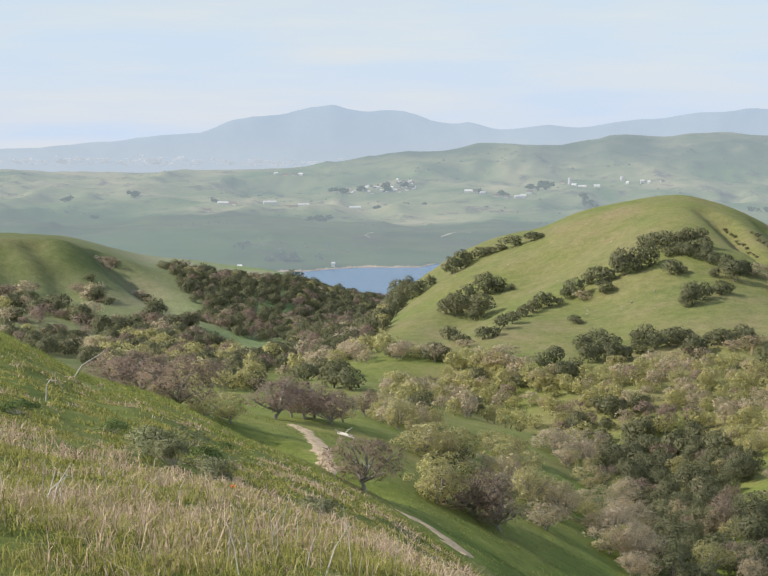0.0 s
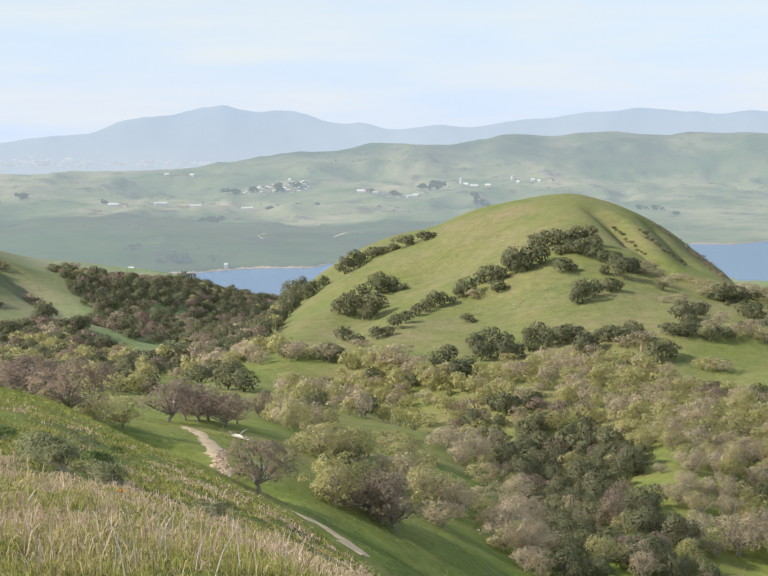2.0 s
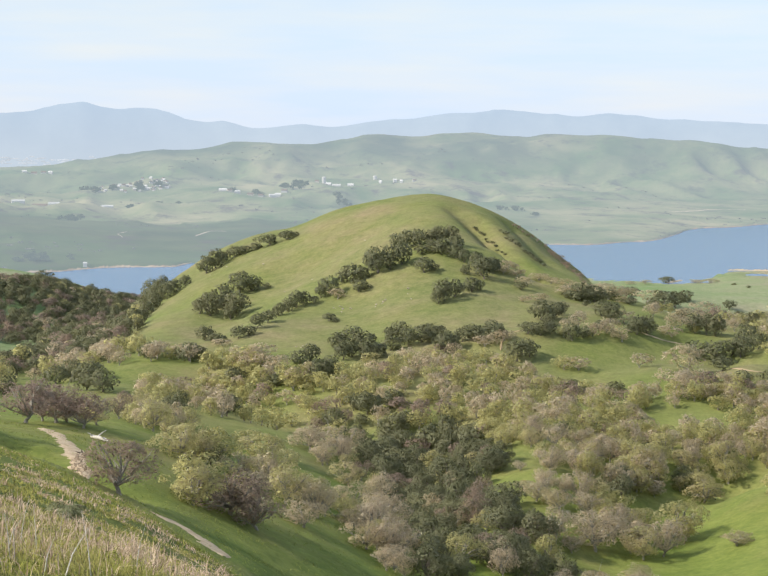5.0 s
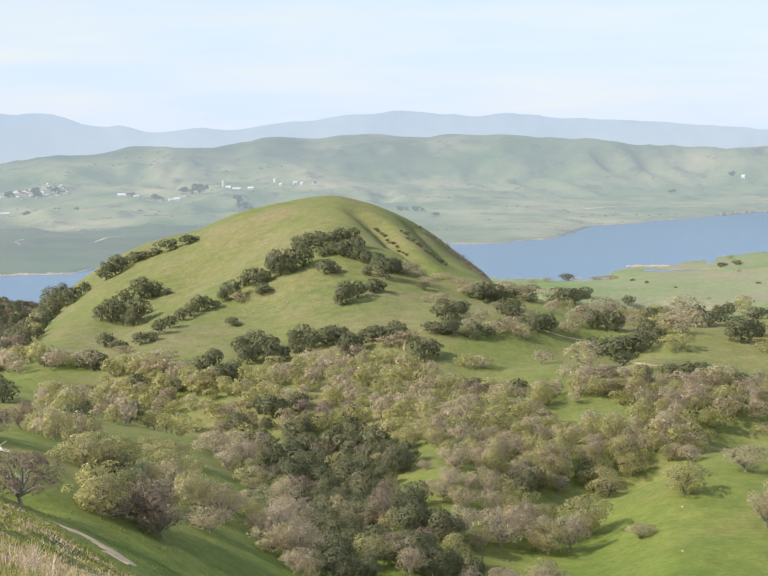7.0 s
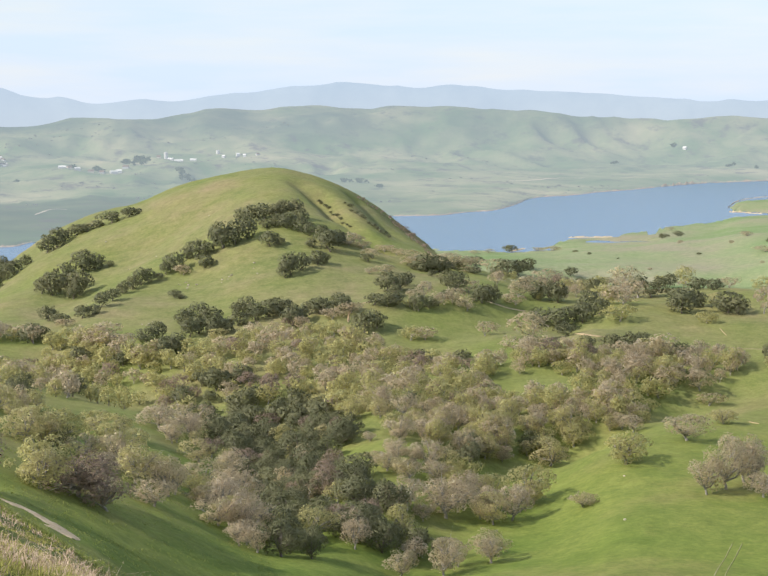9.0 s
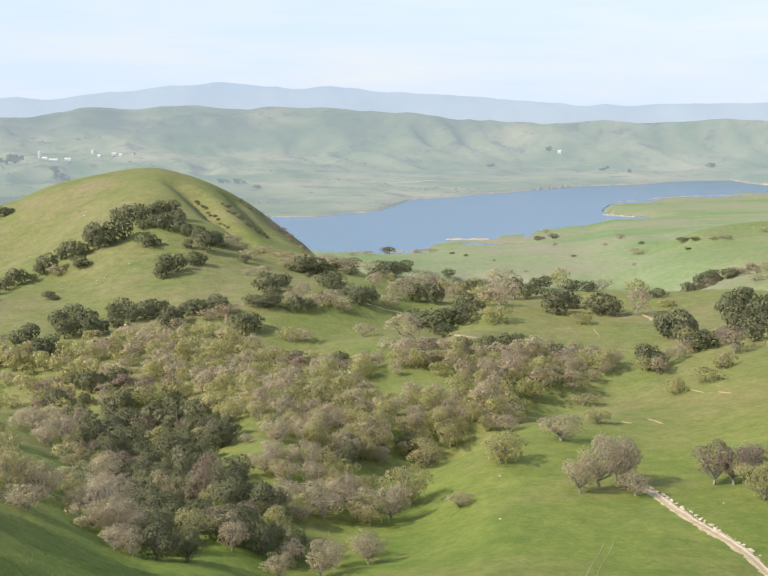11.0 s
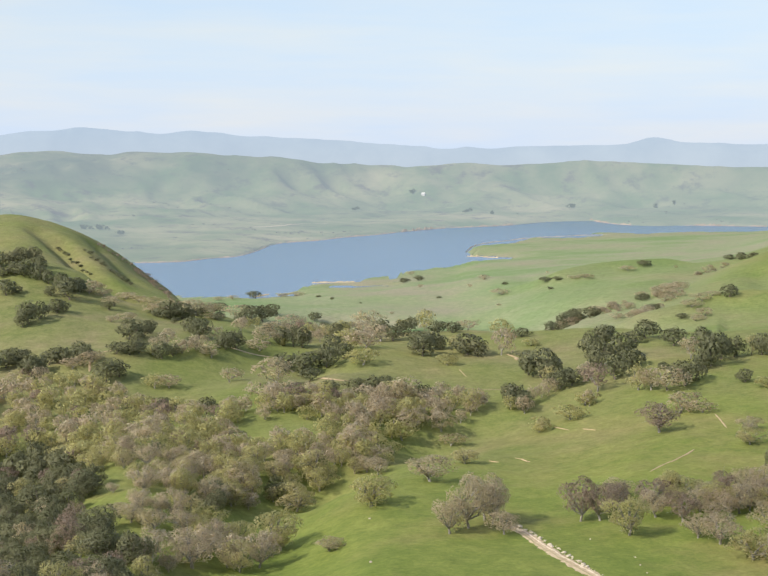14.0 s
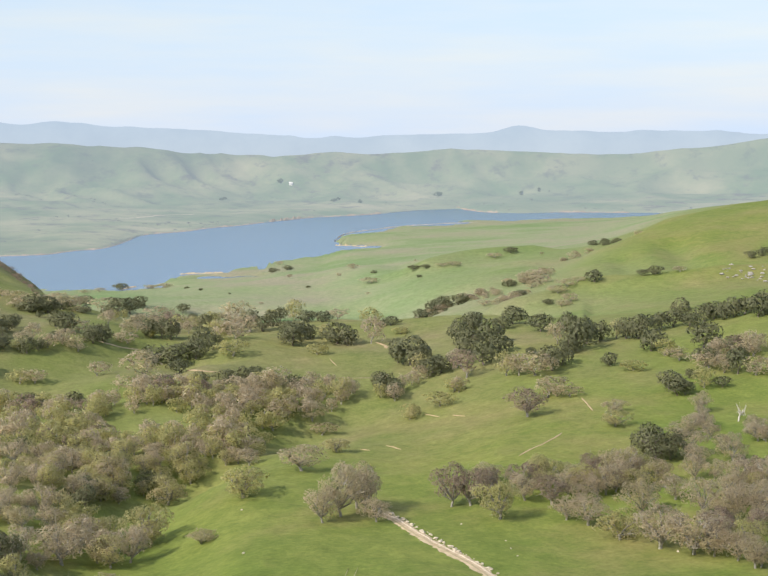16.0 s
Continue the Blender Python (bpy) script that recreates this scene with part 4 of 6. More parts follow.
SWALE_BUDDING = [(26.99, 1228, 17.0, 14.6), (28.22, 604, 7.6, 5.6), (27.83, 570, 7.1, 4.1), (29.94, 633, 9.6, 7.5), (31.08, 608, 6.0, 2.8),
    (31.84, 533, 6.7, 7.0), (35.19, 504, 8.6, 8.6), (39.39, 559, 7.0, 7.4), (40.06, 492, 7.5, 3.2), (41.25, 517, 7.8, 5.5), (42.74, 464, 7.0, 6.1),
    (39.43, 410, 7.3, 4.3), (32.60, 480, 9.5, 4.8), (31.45, 471, 7.8, 4.7), (28.77, 499, 7.6, 8.2), (33.17, 496, 7.2, 4.3)]
ROW_DARK = [(33.08, 335, 7.3, 9.3), (33.85, 335, 7.3, 8.4), (34.36, 344, 5.4, 6.4), (37.00, 334, 7.3, 6.2), (35.76, 346, 7.1, 6.4)]
ROW_BARE = [(34.63, 352, 6.3, 5.3), (35.97, 337, 6.0, 6.0), (37.58, 321, 5.9, 4.9), (38.42, 317, 7.5, 6.1), (39.09, 342, 7.0, 6.1),
    (39.49, 352, 7.2, 5.3), (40.45, 326, 7.5, 6.7), (41.21, 300, 7.5, 8.3), (42.48, 296, 9.8, 8.2), (43.26, 294, 6.2, 6.2), (41.74, 338, 6.0, 6.0),
    (42.82, 325, 6.6, 7.7), (43.60, 321, 5.7, 5.7), (44.14, 291, 5.2, 5.4), (44.80, 285, 5.3, 6.0), (44.87, 325, 5.8, 7.7), (43.91, 341, 6.1, 5.2),
    (45.09, 342, 5.6, 5.6)]
ROW_BUDDING = [(34.98, 320, 8.9, 8.0), (36.81, 353, 8.4, 5.1), (38.18, 344, 7.0, 6.1), (40.21, 345, 6.4, 5.2), (39.67, 307, 9.1, 5.9),
    (40.99, 352, 6.3, 4.4), (24.90, 349, 11.5, 7.4), (21.95, 385, 9.4, 7.1), (21.07, 334, 9.9, 8.2), (19.74, 312, 7.4, 6.6), (22.86, 401, 8.2, 6.1),
    (28.56, 412, 6.3, 3.8), (26.08, 461, 9.1, 6.1)]
MEADOW_BARE = [(28.00, 317, 5.9, 7.7), (28.74, 323, 7.7, 11.1), (29.36, 333, 7.9, 10.5), (29.66, 329, 5.9, 8.7), (30.12, 318, 5.7, 4.8),
    (27.21, 381, 9.3, 7.0), (23.25, 317, 4.8, 2.9), (19.99, 385, 7.1, 8.1), (17.88, 311, 9.4, 7.6), (16.06, 306, 6.5, 6.5), (27.99, 467, 6.2, 3.7),
    (27.62, 477, 7.9, 6.3), (26.47, 470, 8.7, 6.8)]
SPUR_LIVE = [(-1.34, 471, 9.0, 7.1), (-1.95, 480, 9.2, 7.6), (-2.52, 545, 10.1, 7.6), (-3.10, 534, 9.9, 6.0), (-1.80, 536, 8.8, 6.4)]
POINT_LIVE = [(-5.94, 1460, 22.2, 8.7), (-5.53, 1496, 14.8, 7.4), (-4.81, 1556, 15.4, 4.1), (-3.49, 1348, 14.2, 12.5), (-2.74, 1668, 16.5, 11.0),
    (-7.35, 1416, 9.3, 6.5)]
KNOLL_SHRUBS = [(-10.67, 1108, 14.6, 5.1), (-10.36, 1100, 10.9, 5.8), (-11.61, 976, 11.0, 7.1), (-11.38, 968, 7.7, 5.7), (-10.70, 956, 10.7, 3.8),
    (-13.51, 956, 12.6, 6.3), (-14.24, 920, 12.1, 7.9), (-12.81, 883, 12.8, 5.8), (-13.35, 877, 11.6, 4.1), (-12.09, 873, 11.5, 5.2),
    (-12.45, 873, 9.8, 4.0), (-13.90, 845, 10.0, 2.8), (-11.36, 880, 11.6, 4.1), (-9.15, 890, 11.7, 7.0), (-8.40, 895, 10.6, 5.9),
    (-10.08, 867, 11.4, 5.7)]
KNOLL_LIVE = [(-14.24, 899, 10.7, 5.9), (-14.41, 936, 9.3, 4.9), (-13.70, 920, 9.1, 4.9), (-10.90, 862, 13.1, 5.7), (-10.26, 857, 12.4, 6.8),
    (-9.71, 868, 12.6, 7.4), (-8.95, 932, 8.0, 8.0), (-8.12, 889, 12.9, 7.0), (-7.66, 899, 11.9, 7.7), (-11.92, 793, 9.4, 4.7),
    (-11.65, 791, 7.8, 4.2), (-9.15, 864, 10.3, 5.1)]
PASTURE_LIVE = [(26.09, 2136, 14.1, 7.0), (26.70, 2164, 15.7, 7.1), (31.58, 1424, 12.2, 4.2), (32.03, 1416, 9.3, 3.3), (35.32, 1504, 14.9, 5.5),
    (31.90, 649, 6.4, 3.9), (32.17, 1200, 11.9, 7.9), (32.45, 1208, 12.0, 8.0), (32.69, 1212, 10.4, 8.0), (33.28, 1204, 15.1, 8.7),
    (20.35, 1972, 19.5, 9.1)]
PASTURE_BARE = [(26.39, 2300, 10.6, 6.1), (29.24, 1592, 11.6, 4.7), (29.91, 1420, 15.9, 5.2), (33.06, 1420, 12.2, 3.7), (32.69, 1416, 9.3, 2.8),
    (34.71, 1472, 12.6, 4.9), (34.30, 1088, 10.1, 4.3), (36.28, 1248, 16.5, 8.2), (36.72, 1264, 14.2, 7.5), (35.83, 1244, 12.3, 4.9),
    (37.65, 988, 9.8, 5.2), (37.30, 976, 8.4, 4.5), (19.49, 1948, 11.6, 5.1), (18.93, 1936, 11.5, 4.5), (21.96, 1992, 17.1, 5.3),
    (21.39, 1988, 13.1, 4.6)]
DELL_BUDDING = [(1.55, 277, 8.4, 5.7), (2.29, 287, 6.6, 5.7), (2.06, 217, 7.2, 5.4), (4.92, 366, 10.1, 5.3), (4.17, 378, 7.5, 4.5),
    (8.13, 368, 8.0, 5.6), (5.47, 338, 7.8, 5.1)]
DELL_BARE = [(3.27, 229, 6.3, 4.5), (4.12, 253, 5.8, 5.0), (4.49, 234, 4.6, 3.9), (3.77, 291, 6.3, 4.2), (6.62, 408, 9.4, 5.9), (7.76, 422, 11.1, 7.0),
    (6.40, 292, 6.7, 4.8), (8.11, 314, 8.3, 6.2), (9.45, 304, 9.0, 7.0), (8.86, 264, 6.1, 4.9), (10.01, 266, 7.9, 6.1), (6.38, 250, 5.8, 4.1)]
DELL_LIVE = [(2.75, 291, 4.4, 4.8), (3.13, 315, 4.2, 4.2), (8.90, 417, 8.3, 6.3), (9.66, 402, 9.3, 6.6), (10.63, 407, 9.4, 7.5),
    (11.97, 381, 10.1, 7.5), (11.38, 346, 9.1, 6.9), (12.73, 321, 8.5, 6.4), (14.09, 321, 8.5, 5.3), (14.47, 302, 8.0, 7.0), (11.57, 301, 7.9, 6.0),
    (13.11, 283, 8.4, 6.2), (14.66, 282, 7.4, 5.6), (10.81, 362, 7.2, 5.5), (9.48, 439, 8.7, 5.8)]
CLEARING_BARE = [(15.06, 346, 4.1, 2.5), (16.02, 364, 5.5, 6.2), (17.08, 371, 4.9, 5.6), (15.54, 335, 6.0, 4.0), (15.92, 342, 4.5, 5.0),
    (16.60, 342, 4.1, 4.5), (17.56, 334, 5.5, 5.5), (14.87, 371, 2.9, 2.4)]
CLEARING_BUDDING = [(17.37, 358, 4.7, 3.5), (18.14, 347, 5.7, 4.6), (17.55, 400, 5.8, 4.8), (16.60, 397, 5.2, 3.9)]
CLEARING_LIVE = [(18.80, 365, 6.5, 6.0), (14.28, 311, 6.2, 4.5), (14.86, 302, 6.0, 5.0)]
EAST_HILL_LIVE = [(38.52, 1028, 10.9, 8.1), (40.84, 1032, 11.6, 5.8), (40.33, 1032, 8.2, 4.1), (44.33, 1180, 8.6, 5.8), (44.77, 1188, 9.4, 6.7),
    (38.46, 1540, 11.2, 5.6), (36.76, 988, 7.8, 3.3)]
EAST_HILL_BARE = [(41.76, 1032, 8.9, 3.4), (37.14, 1012, 11.4, 5.3), (37.51, 1028, 11.5, 5.4), (37.88, 1036, 8.2, 3.4), (36.48, 1172, 13.9, 7.0),
    (36.10, 1156, 11.4, 5.3)]
# Small shrubs in oak shapes, added to draw the flank's dark gullies and edge.
FLANK_GULLIES = [(12.96, 806, 2.7, 1.3), (13.03, 802, 1.9, 1.6), (13.17, 795, 2.1, 1.6), (13.28, 790, 2.6, 1.6), (13.40, 783, 2.1, 1.0),
    (13.49, 778, 2.8, 0.8), (13.62, 774, 2.8, 1.5), (13.78, 767, 2.3, 1.5), (13.85, 761, 2.5, 1.0), (14.00, 757, 1.5, 1.2), (14.13, 753, 2.2, 1.0),
    (13.93, 791, 1.8, 1.0), (14.13, 787, 3.4, 1.8), (14.20, 778, 2.6, 1.0), (14.40, 775, 2.8, 1.5), (14.60, 769, 3.0, 1.8), (14.69, 768, 2.5, 1.3),
    (14.87, 762, 2.8, 1.3), (15.05, 762, 3.5, 1.5), (15.20, 759, 1.8, 2.0), (15.34, 757, 3.2, 1.7), (15.51, 757, 2.0, 2.0), (15.64, 752, 2.0, 1.7)]
FLANK_EDGE = [(14.50, 858, 2.5, 1.7), (14.64, 858, 2.0, 2.3), (14.81, 856, 1.7, 1.4), (15.01, 859, 3.1, 1.4), (15.17, 866, 2.0, 2.0),
    (15.36, 866, 2.0, 2.0), (15.47, 864, 2.9, 1.1), (15.69, 874, 2.0, 2.3), (15.76, 865, 2.6, 1.1), (15.89, 858, 3.1, 2.8), (16.03, 844, 3.6, 3.1),
    (16.15, 844, 4.7, 2.8), (16.31, 849, 4.2, 2.0), (16.40, 831, 4.7, 1.9), (16.50, 823, 4.9, 3.0), (16.61, 796, 2.9, 2.4), (16.81, 793, 3.1, 2.1),
    (16.94, 777, 2.1, 1.8), (17.05, 766, 3.5, 2.8), (17.07, 742, 2.4, 1.5), (17.22, 729, 2.6, 1.7)]
HILL_SADDLE = [(15.93, 704, 7.0, 2.8), (15.46, 713, 8.5, 3.3), (14.99, 668, 7.9, 4.0), (16.48, 693, 7.8, 3.7), (17.04, 687, 9.1, 4.1),
    (17.51, 679, 8.1, 4.0), (17.98, 697, 8.3, 4.6), (18.45, 688, 8.2, 3.2), (18.83, 672, 7.5, 2.7), (15.54, 637, 5.5, 2.9), (14.89, 627, 5.0, 2.5),
    (14.08, 682, 6.8, 3.2), (14.63, 686, 6.8, 3.2)]
SADDLE_LIVE = [(16.66, 662, 6.6, 3.5), (17.23, 660, 7.8, 4.4), (17.70, 663, 7.4, 4.4), (18.17, 674, 6.7, 4.4), (18.92, 669, 6.6, 3.1),
    (14.80, 657, 5.6, 3.5), (13.43, 679, 9.0, 5.8), (13.71, 680, 6.7, 4.5)]
SPUR_DARK = [(-7.8, 196, 9.6, 7.6), (-9.5, 204, 7.0, 5.6), (-0.75, 190, 8.2, 6.6), (-10.4, 215, 6.0, 4.6)]
SPUR_BARE = [(-4.3, 276, 10, 7.4), (-3.1, 286, 8.6, 6.8), (-2.1, 283, 7.6, 6.0), (-3.6, 290, 6.4, 5.8), (-2.7, 292, 7.0, 5.4), (3.5, 224, 10.5, 6.6), (4.6, 222, 7.2, 5.6)]
SPUR_BUDDING = [(-6.0, 231, 5.6, 4.6), (-7.0, 226, 5.6, 4.0), (-9.0, 225, 6.4, 4.6), (-1.6, 300, 7.0, 5.0), (-8.2, 230, 7.0, 4.6), (2.1, 290, 9.8, 6.6), (2.9, 306, 9.4, 7.0), (2.3, 224, 9.6, 7.0)]
GROVES = [
    ("live", HILL_RIDGE), ("live", HILL_CLUMP_LOW), ("live", HILL_CLUMP_HIGH), ("live", HILL_CLUMP_EAST), ("live", HILL_FOOT),
    ("live", HILL_FOOT_EAST), ("bare", HILL_FOOT_BARE), ("live", BENCH_LIVE), ("live", BENCH_OAKS), ("live", BENCH_OAKS_EAST),
    ("bare", BENCH_BARE), ("bare", BENCH_BARE_EAST), ("budding", BENCH_BUDDING), ("live", SWALE_LIVE), ("live", KNOT_LIVE),
    ("live", BELT_LIVE), ("live", FIELD_LIVE), ("bare", SWALE_BARE), ("dark", SWALE_DARK), ("budding", SWALE_BUDDING),
    ("dark", ROW_DARK), ("bare", ROW_BARE), ("budding", ROW_BUDDING), ("bare", MEADOW_BARE), ("live", SPUR_LIVE),
    ("live", POINT_LIVE), ("dark", KNOLL_SHRUBS), ("live", KNOLL_LIVE), ("live", PASTURE_LIVE), ("bare", PASTURE_BARE),
    ("budding", DELL_BUDDING), ("bare", DELL_BARE), ("live", DELL_LIVE), ("bare", CLEARING_BARE), ("budding", CLEARING_BUDDING),
    ("live", CLEARING_LIVE), ("live", EAST_HILL_LIVE), ("bare", EAST_HILL_BARE), ("live", FLANK_GULLIES), ("dark", FLANK_EDGE),
    ("bare", HILL_SADDLE), ("live", SADDLE_LIVE), ("dark", SPUR_DARK), ("dark", SPUR_BARE), ("budding", SPUR_BUDDING),
]
SPREAD = {"bare": 1.32, "dark": 1.22, "budding": 1.1, "live": 1.06}
for style, rows in GROVES:
    for i, (b, r, w, h) in enumerate(rows):
        plant(b, r, w * SPREAD[style], style, (i * 5 + int(r)) % 6, h * 1.05)


def inside(b, r, ring):
    """Whether these points lie in a ring of bearings and distances."""
    hit = np.zeros(len(b), bool)
    for (b0, r0), (b1, r1) in zip(ring, ring[1:] + ring[:1]):
        if b0 != b1:
            hit ^= ((b0 > b) != (b1 > b)) & (r < (r1 - r0) * (b - b0) / (b1 - b0) + r0)
    return hit


# Woods: ring of bearings and distances, spacing in metres, shares of bare, mauve, budding and live oaks, width of the crowns.
MAIN_WOOD_RING = [(-0.4, 556), (0.6, 568), (4.1, 553), (7.2, 511), (9.7, 525), (11.6, 546), (14.1, 533), (15.4, 518), (17.4, 497), (20.2, 492),
    (22.8, 491), (24.9, 496), (26.7, 506), (27.1, 485), (24.7, 445), (26.4, 449), (24.9, 402), (23.4, 407), (21.2, 387), (19.1, 350), (18.5, 320),
    (18.5, 317), (18.1, 334), (17.4, 351), (17.1, 388), (16.2, 405), (14.3, 394), (13.1, 444), (11.6, 470), (8.4, 487), (6.5, 485), (4.0, 500),
    (0.3, 431)]
CREEK_RING = [(6.5, 485), (8.4, 487), (11.6, 470), (13.1, 444), (14.5, 386), (13.3, 370), (13.5, 348), (15.1, 322), (16.0, 303), (16.4, 285),
    (10.6, 257), (10.4, 330), (9.1, 385), (8.7, 435), (7.4, 469)]
CREEK_FOOT_RING = [(10.2, 256), (13.0, 268), (16.4, 284), (19.6, 288), (20.4, 276), (16.6, 260), (13.0, 249), (10.2, 240)]
DELL_WOOD_RING = [(-1.1, 375), (0.3, 431), (6.5, 484), (7.6, 469), (8.5, 459), (5.9, 473), (2.1, 380), (0.5, 325)]
CREEK_SIDE_RING = [(4.5, 348), (6.2, 391), (8.5, 421), (9.1, 376), (10.4, 327), (10.4, 256), (8.1, 227), (8.5, 272), (6.2, 269), (4.9, 272)]
MEADOW_WOOD_RING = [(15.7, 430), (17.5, 451), (21.2, 447), (25.7, 480), (27.2, 490), (26.8, 469), (24.9, 442), (26.6, 402), (24.3, 404), (22.6, 402),
    (20.4, 382), (19.2, 362), (21.6, 344), (21.6, 314), (19.2, 306), (15.5, 294)]
SWALE_WOOD_RING = [(25.7, 507), (28.8, 519), (29.9, 511), (28.8, 491), (27.2, 479), (25.7, 470)]
HILL_FOOT_WOOD_RING = [(0.7, 554), (4.1, 546), (6.0, 522), (7.9, 507), (7.5, 498), (1.5, 528)]
WEST_GULLY_RING = [(-8.6, 1190), (-6.9, 1235), (-6.0, 1255), (-4.2, 1310), (-2.5, 1430), (-0.1, 1700), (1.2, 780), (-0.7, 663), (-2.6, 615), (-4.3, 592), (-5.0, 575), (-5.2, 673), (-3.7, 681), (-3.5, 944), (-5.8, 912), (-6.9, 952), (-7.6, 1044)]
WEST_MOUND_RING = [(-11.4, 710), (-9.2, 789), (-7.8, 864), (-6.5, 852), (-5.0, 593), (-5.0, 450), (-6.8, 427), (-8.6, 534), (-10.3, 434)]
KNOLL_FOOT_RING = [(-14.6, 916), (-13.5, 898), (-11.0, 884), (-9.1, 883), (-7.3, 920), (-7.3, 861), (-9.2, 815), (-11.9, 777), (-14.6, 762)]
WEST_SIDE_RING = [(-14.6, 762), (-12.7, 713), (-11.0, 629), (-10.8, 560), (-13.0, 629), (-14.3, 703)]
GULLY_EDGE_RING = [(-4.3, 555), (-2.6, 615), (-0.8, 648), (0.9, 562), (0.7, 543), (-1.0, 554), (-2.8, 554)]
SWALE_EAST_RING = [(21.8, 489), (23.6, 497), (25.7, 507), (26.1, 472), (23.4, 449), (21.7, 458)]
SWALE_KNOT_RING = [(29.9, 519), (31.8, 526), (33.6, 500), (33.4, 481), (31.4, 475), (30.3, 493)]
ROW_WOOD_RING = [(36.2, 364), (40.2, 366), (42.4, 358), (45.1, 354), (45.2, 279), (44.0, 290), (41.7, 314), (40.2, 331), (38.3, 331), (36.4, 347)]
FIELD_WOOD_RING = [(41.8, 406), (42.8, 414), (45.1, 408), (45.1, 379), (42.8, 378)]
EAST_EDGE_RING = [(42.5, 509), (45.0, 522), (45.1, 471), (42.7, 478)]
BENCH_WOOD_RING = [(15.8, 584), (19.4, 596), (21.3, 1184), (24.3, 1320), (26.1, 662), (25.0, 632), (21.2, 607), (15.8, 560)]
WOODS = [
    (MAIN_WOOD_RING, 6.8, (0.4, 0.03, 0.55, 0.02), (4.4, 8.0)),
    (CREEK_RING, 6.6, (0.06, 0.12, 0.1, 0.72), (4.8, 8.4)),
    (CREEK_FOOT_RING, 7.2, (0.24, 0.1, 0.04, 0.62), (5, 8)),
    (DELL_WOOD_RING, 7.4, (0.3, 0.06, 0.54, 0.1), (5, 8.5)),
    (CREEK_SIDE_RING, 7.6, (0.56, 0.1, 0.34, 0), (5, 8.5)),
    (MEADOW_WOOD_RING, 8.0, (0.46, 0, 0.54, 0), (4.6, 8.2)),
    (SWALE_WOOD_RING, 6.4, (0.7, 0, 0.3, 0), (4.6, 7.6)),
    (HILL_FOOT_WOOD_RING, 9, (0.4, 0, 0.5, 0.1), (5, 8)),
    # extra dark oaks in the western gully and mound stand in for shade
    (WEST_GULLY_RING, 9.5, (0.03, 0.17, 0.03, 0.77), (6.5, 11)),
    (WEST_MOUND_RING, 8.0, (0.08, 0.12, 0.38, 0.42), (6, 9.5)),
    (KNOLL_FOOT_RING, 17, (0.1, 0.4, 0.1, 0.4), (7, 12)),
    (WEST_SIDE_RING, 9, (0.1, 0.1, 0.1, 0.7), (7, 10)),
    (GULLY_EDGE_RING, 9, (0.4, 0.1, 0.3, 0.2), (6, 9)),
    (SWALE_EAST_RING, 7.0, (0.62, 0.04, 0.32, 0.02), (4.8, 8)),
    (SWALE_KNOT_RING, 7.5, (0.8, 0, 0.2, 0), (4.6, 7.4)),
    (ROW_WOOD_RING, 6.6, (0.62, 0.1, 0.28, 0), (5, 8)),
    (FIELD_WOOD_RING, 9, (0.9, 0, 0.1, 0), (4.5, 7)),
    (EAST_EDGE_RING, 9, (0.7, 0.1, 0.1, 0.1), (6, 9)),
    (BENCH_WOOD_RING, 13, (0.5, 0.1, 0.2, 0.2), (4.5, 8)),
]
rng = np.random.default_rng(7)
taken = []
for ring, gap, shares, (w0, w1) in WOODS:
    reach = max(r for _, r in ring)
    gx, gy = np.meshgrid(np.arange(-reach, reach, gap), np.arange(0, reach, gap))
    gx, gy = (q.ravel() + rng.uniform(-0.42, 0.42, q.size) * gap for q in (gx, gy))
    b, r = np.degrees(np.arctan2(gx, gy)), np.hypot(gx, gy)
    ok = inside(b, r, ring) & (ripple(gx, gy, 42, 21) + 0.5 * ripple(gx, gy, 17, 22) > -0.55)
    for bb, rr in zip(b[ok], r[ok]):
        style = ("bare", "dark", "budding", "live")[int(rng.choice(4, p=shares))]
        taken.append((rr, bb, style, w0 + (w1 - w0) * rng.uniform() ** 1.4, int(rng.integers(6)), rng.uniform(0.72, 1.05)))
taken.sort()
stuff = {style: [] for style in LOOK}
for i, (r, b, style, w, k, tall) in enumerate(taken):
    if i < 300:
        plant(b, r, w, style, k, w * tall)
    else:
        stuff[style].append((b, r, w, k, tall))
for style, rows in stuff.items():
    if not rows:
        continue
    crowns, trunks, lit = [], [], []
    b, r = np.array([q[0] for q in rows]), np.array([q[1] for q in rows])
    z = land.height(b, r)
    for (bb, rr, w, k, tall), zz in zip(rows, z):
        (wv, wf), (cv, cf, cn) = plain_shapes[style, k]
        c, s_ = math.cos(bb * 57 + rr), math.sin(bb * 57 + rr)
        m = np.array([[c * w, s_ * w, 0], [-s_ * w, c * w, 0], [0, 0, w * tall / TALL[style]]])
        move = np.array([rr * math.sin(radians(bb)), rr * math.cos(radians(bb)), zz])
        crowns.append((cv @ m + move, cf))
        lit.append(cn @ np.array([[c, s_, 0], [-s_, c, 0], [0, 0, 1]]))
        trunks.append((wv @ m + move, wf))
    wood = tagged(new({"bare": "bare_oak_woods", "dark": "mauve_oak_woods", "budding": "budding_oak_woods", "live": "live_oak_woods"}[style]), "thick oak woods filling the valley and gullies", "woods", kind="stuff")
    part("crowns", mesh_of("crowns", *joined(crowns), LOOK[style][0], True, np.concatenate(lit)), wood)
    part("trunks", mesh_of("trunks", *joined(trunks), BARK if style == "live" else PALE_BARK), wood)


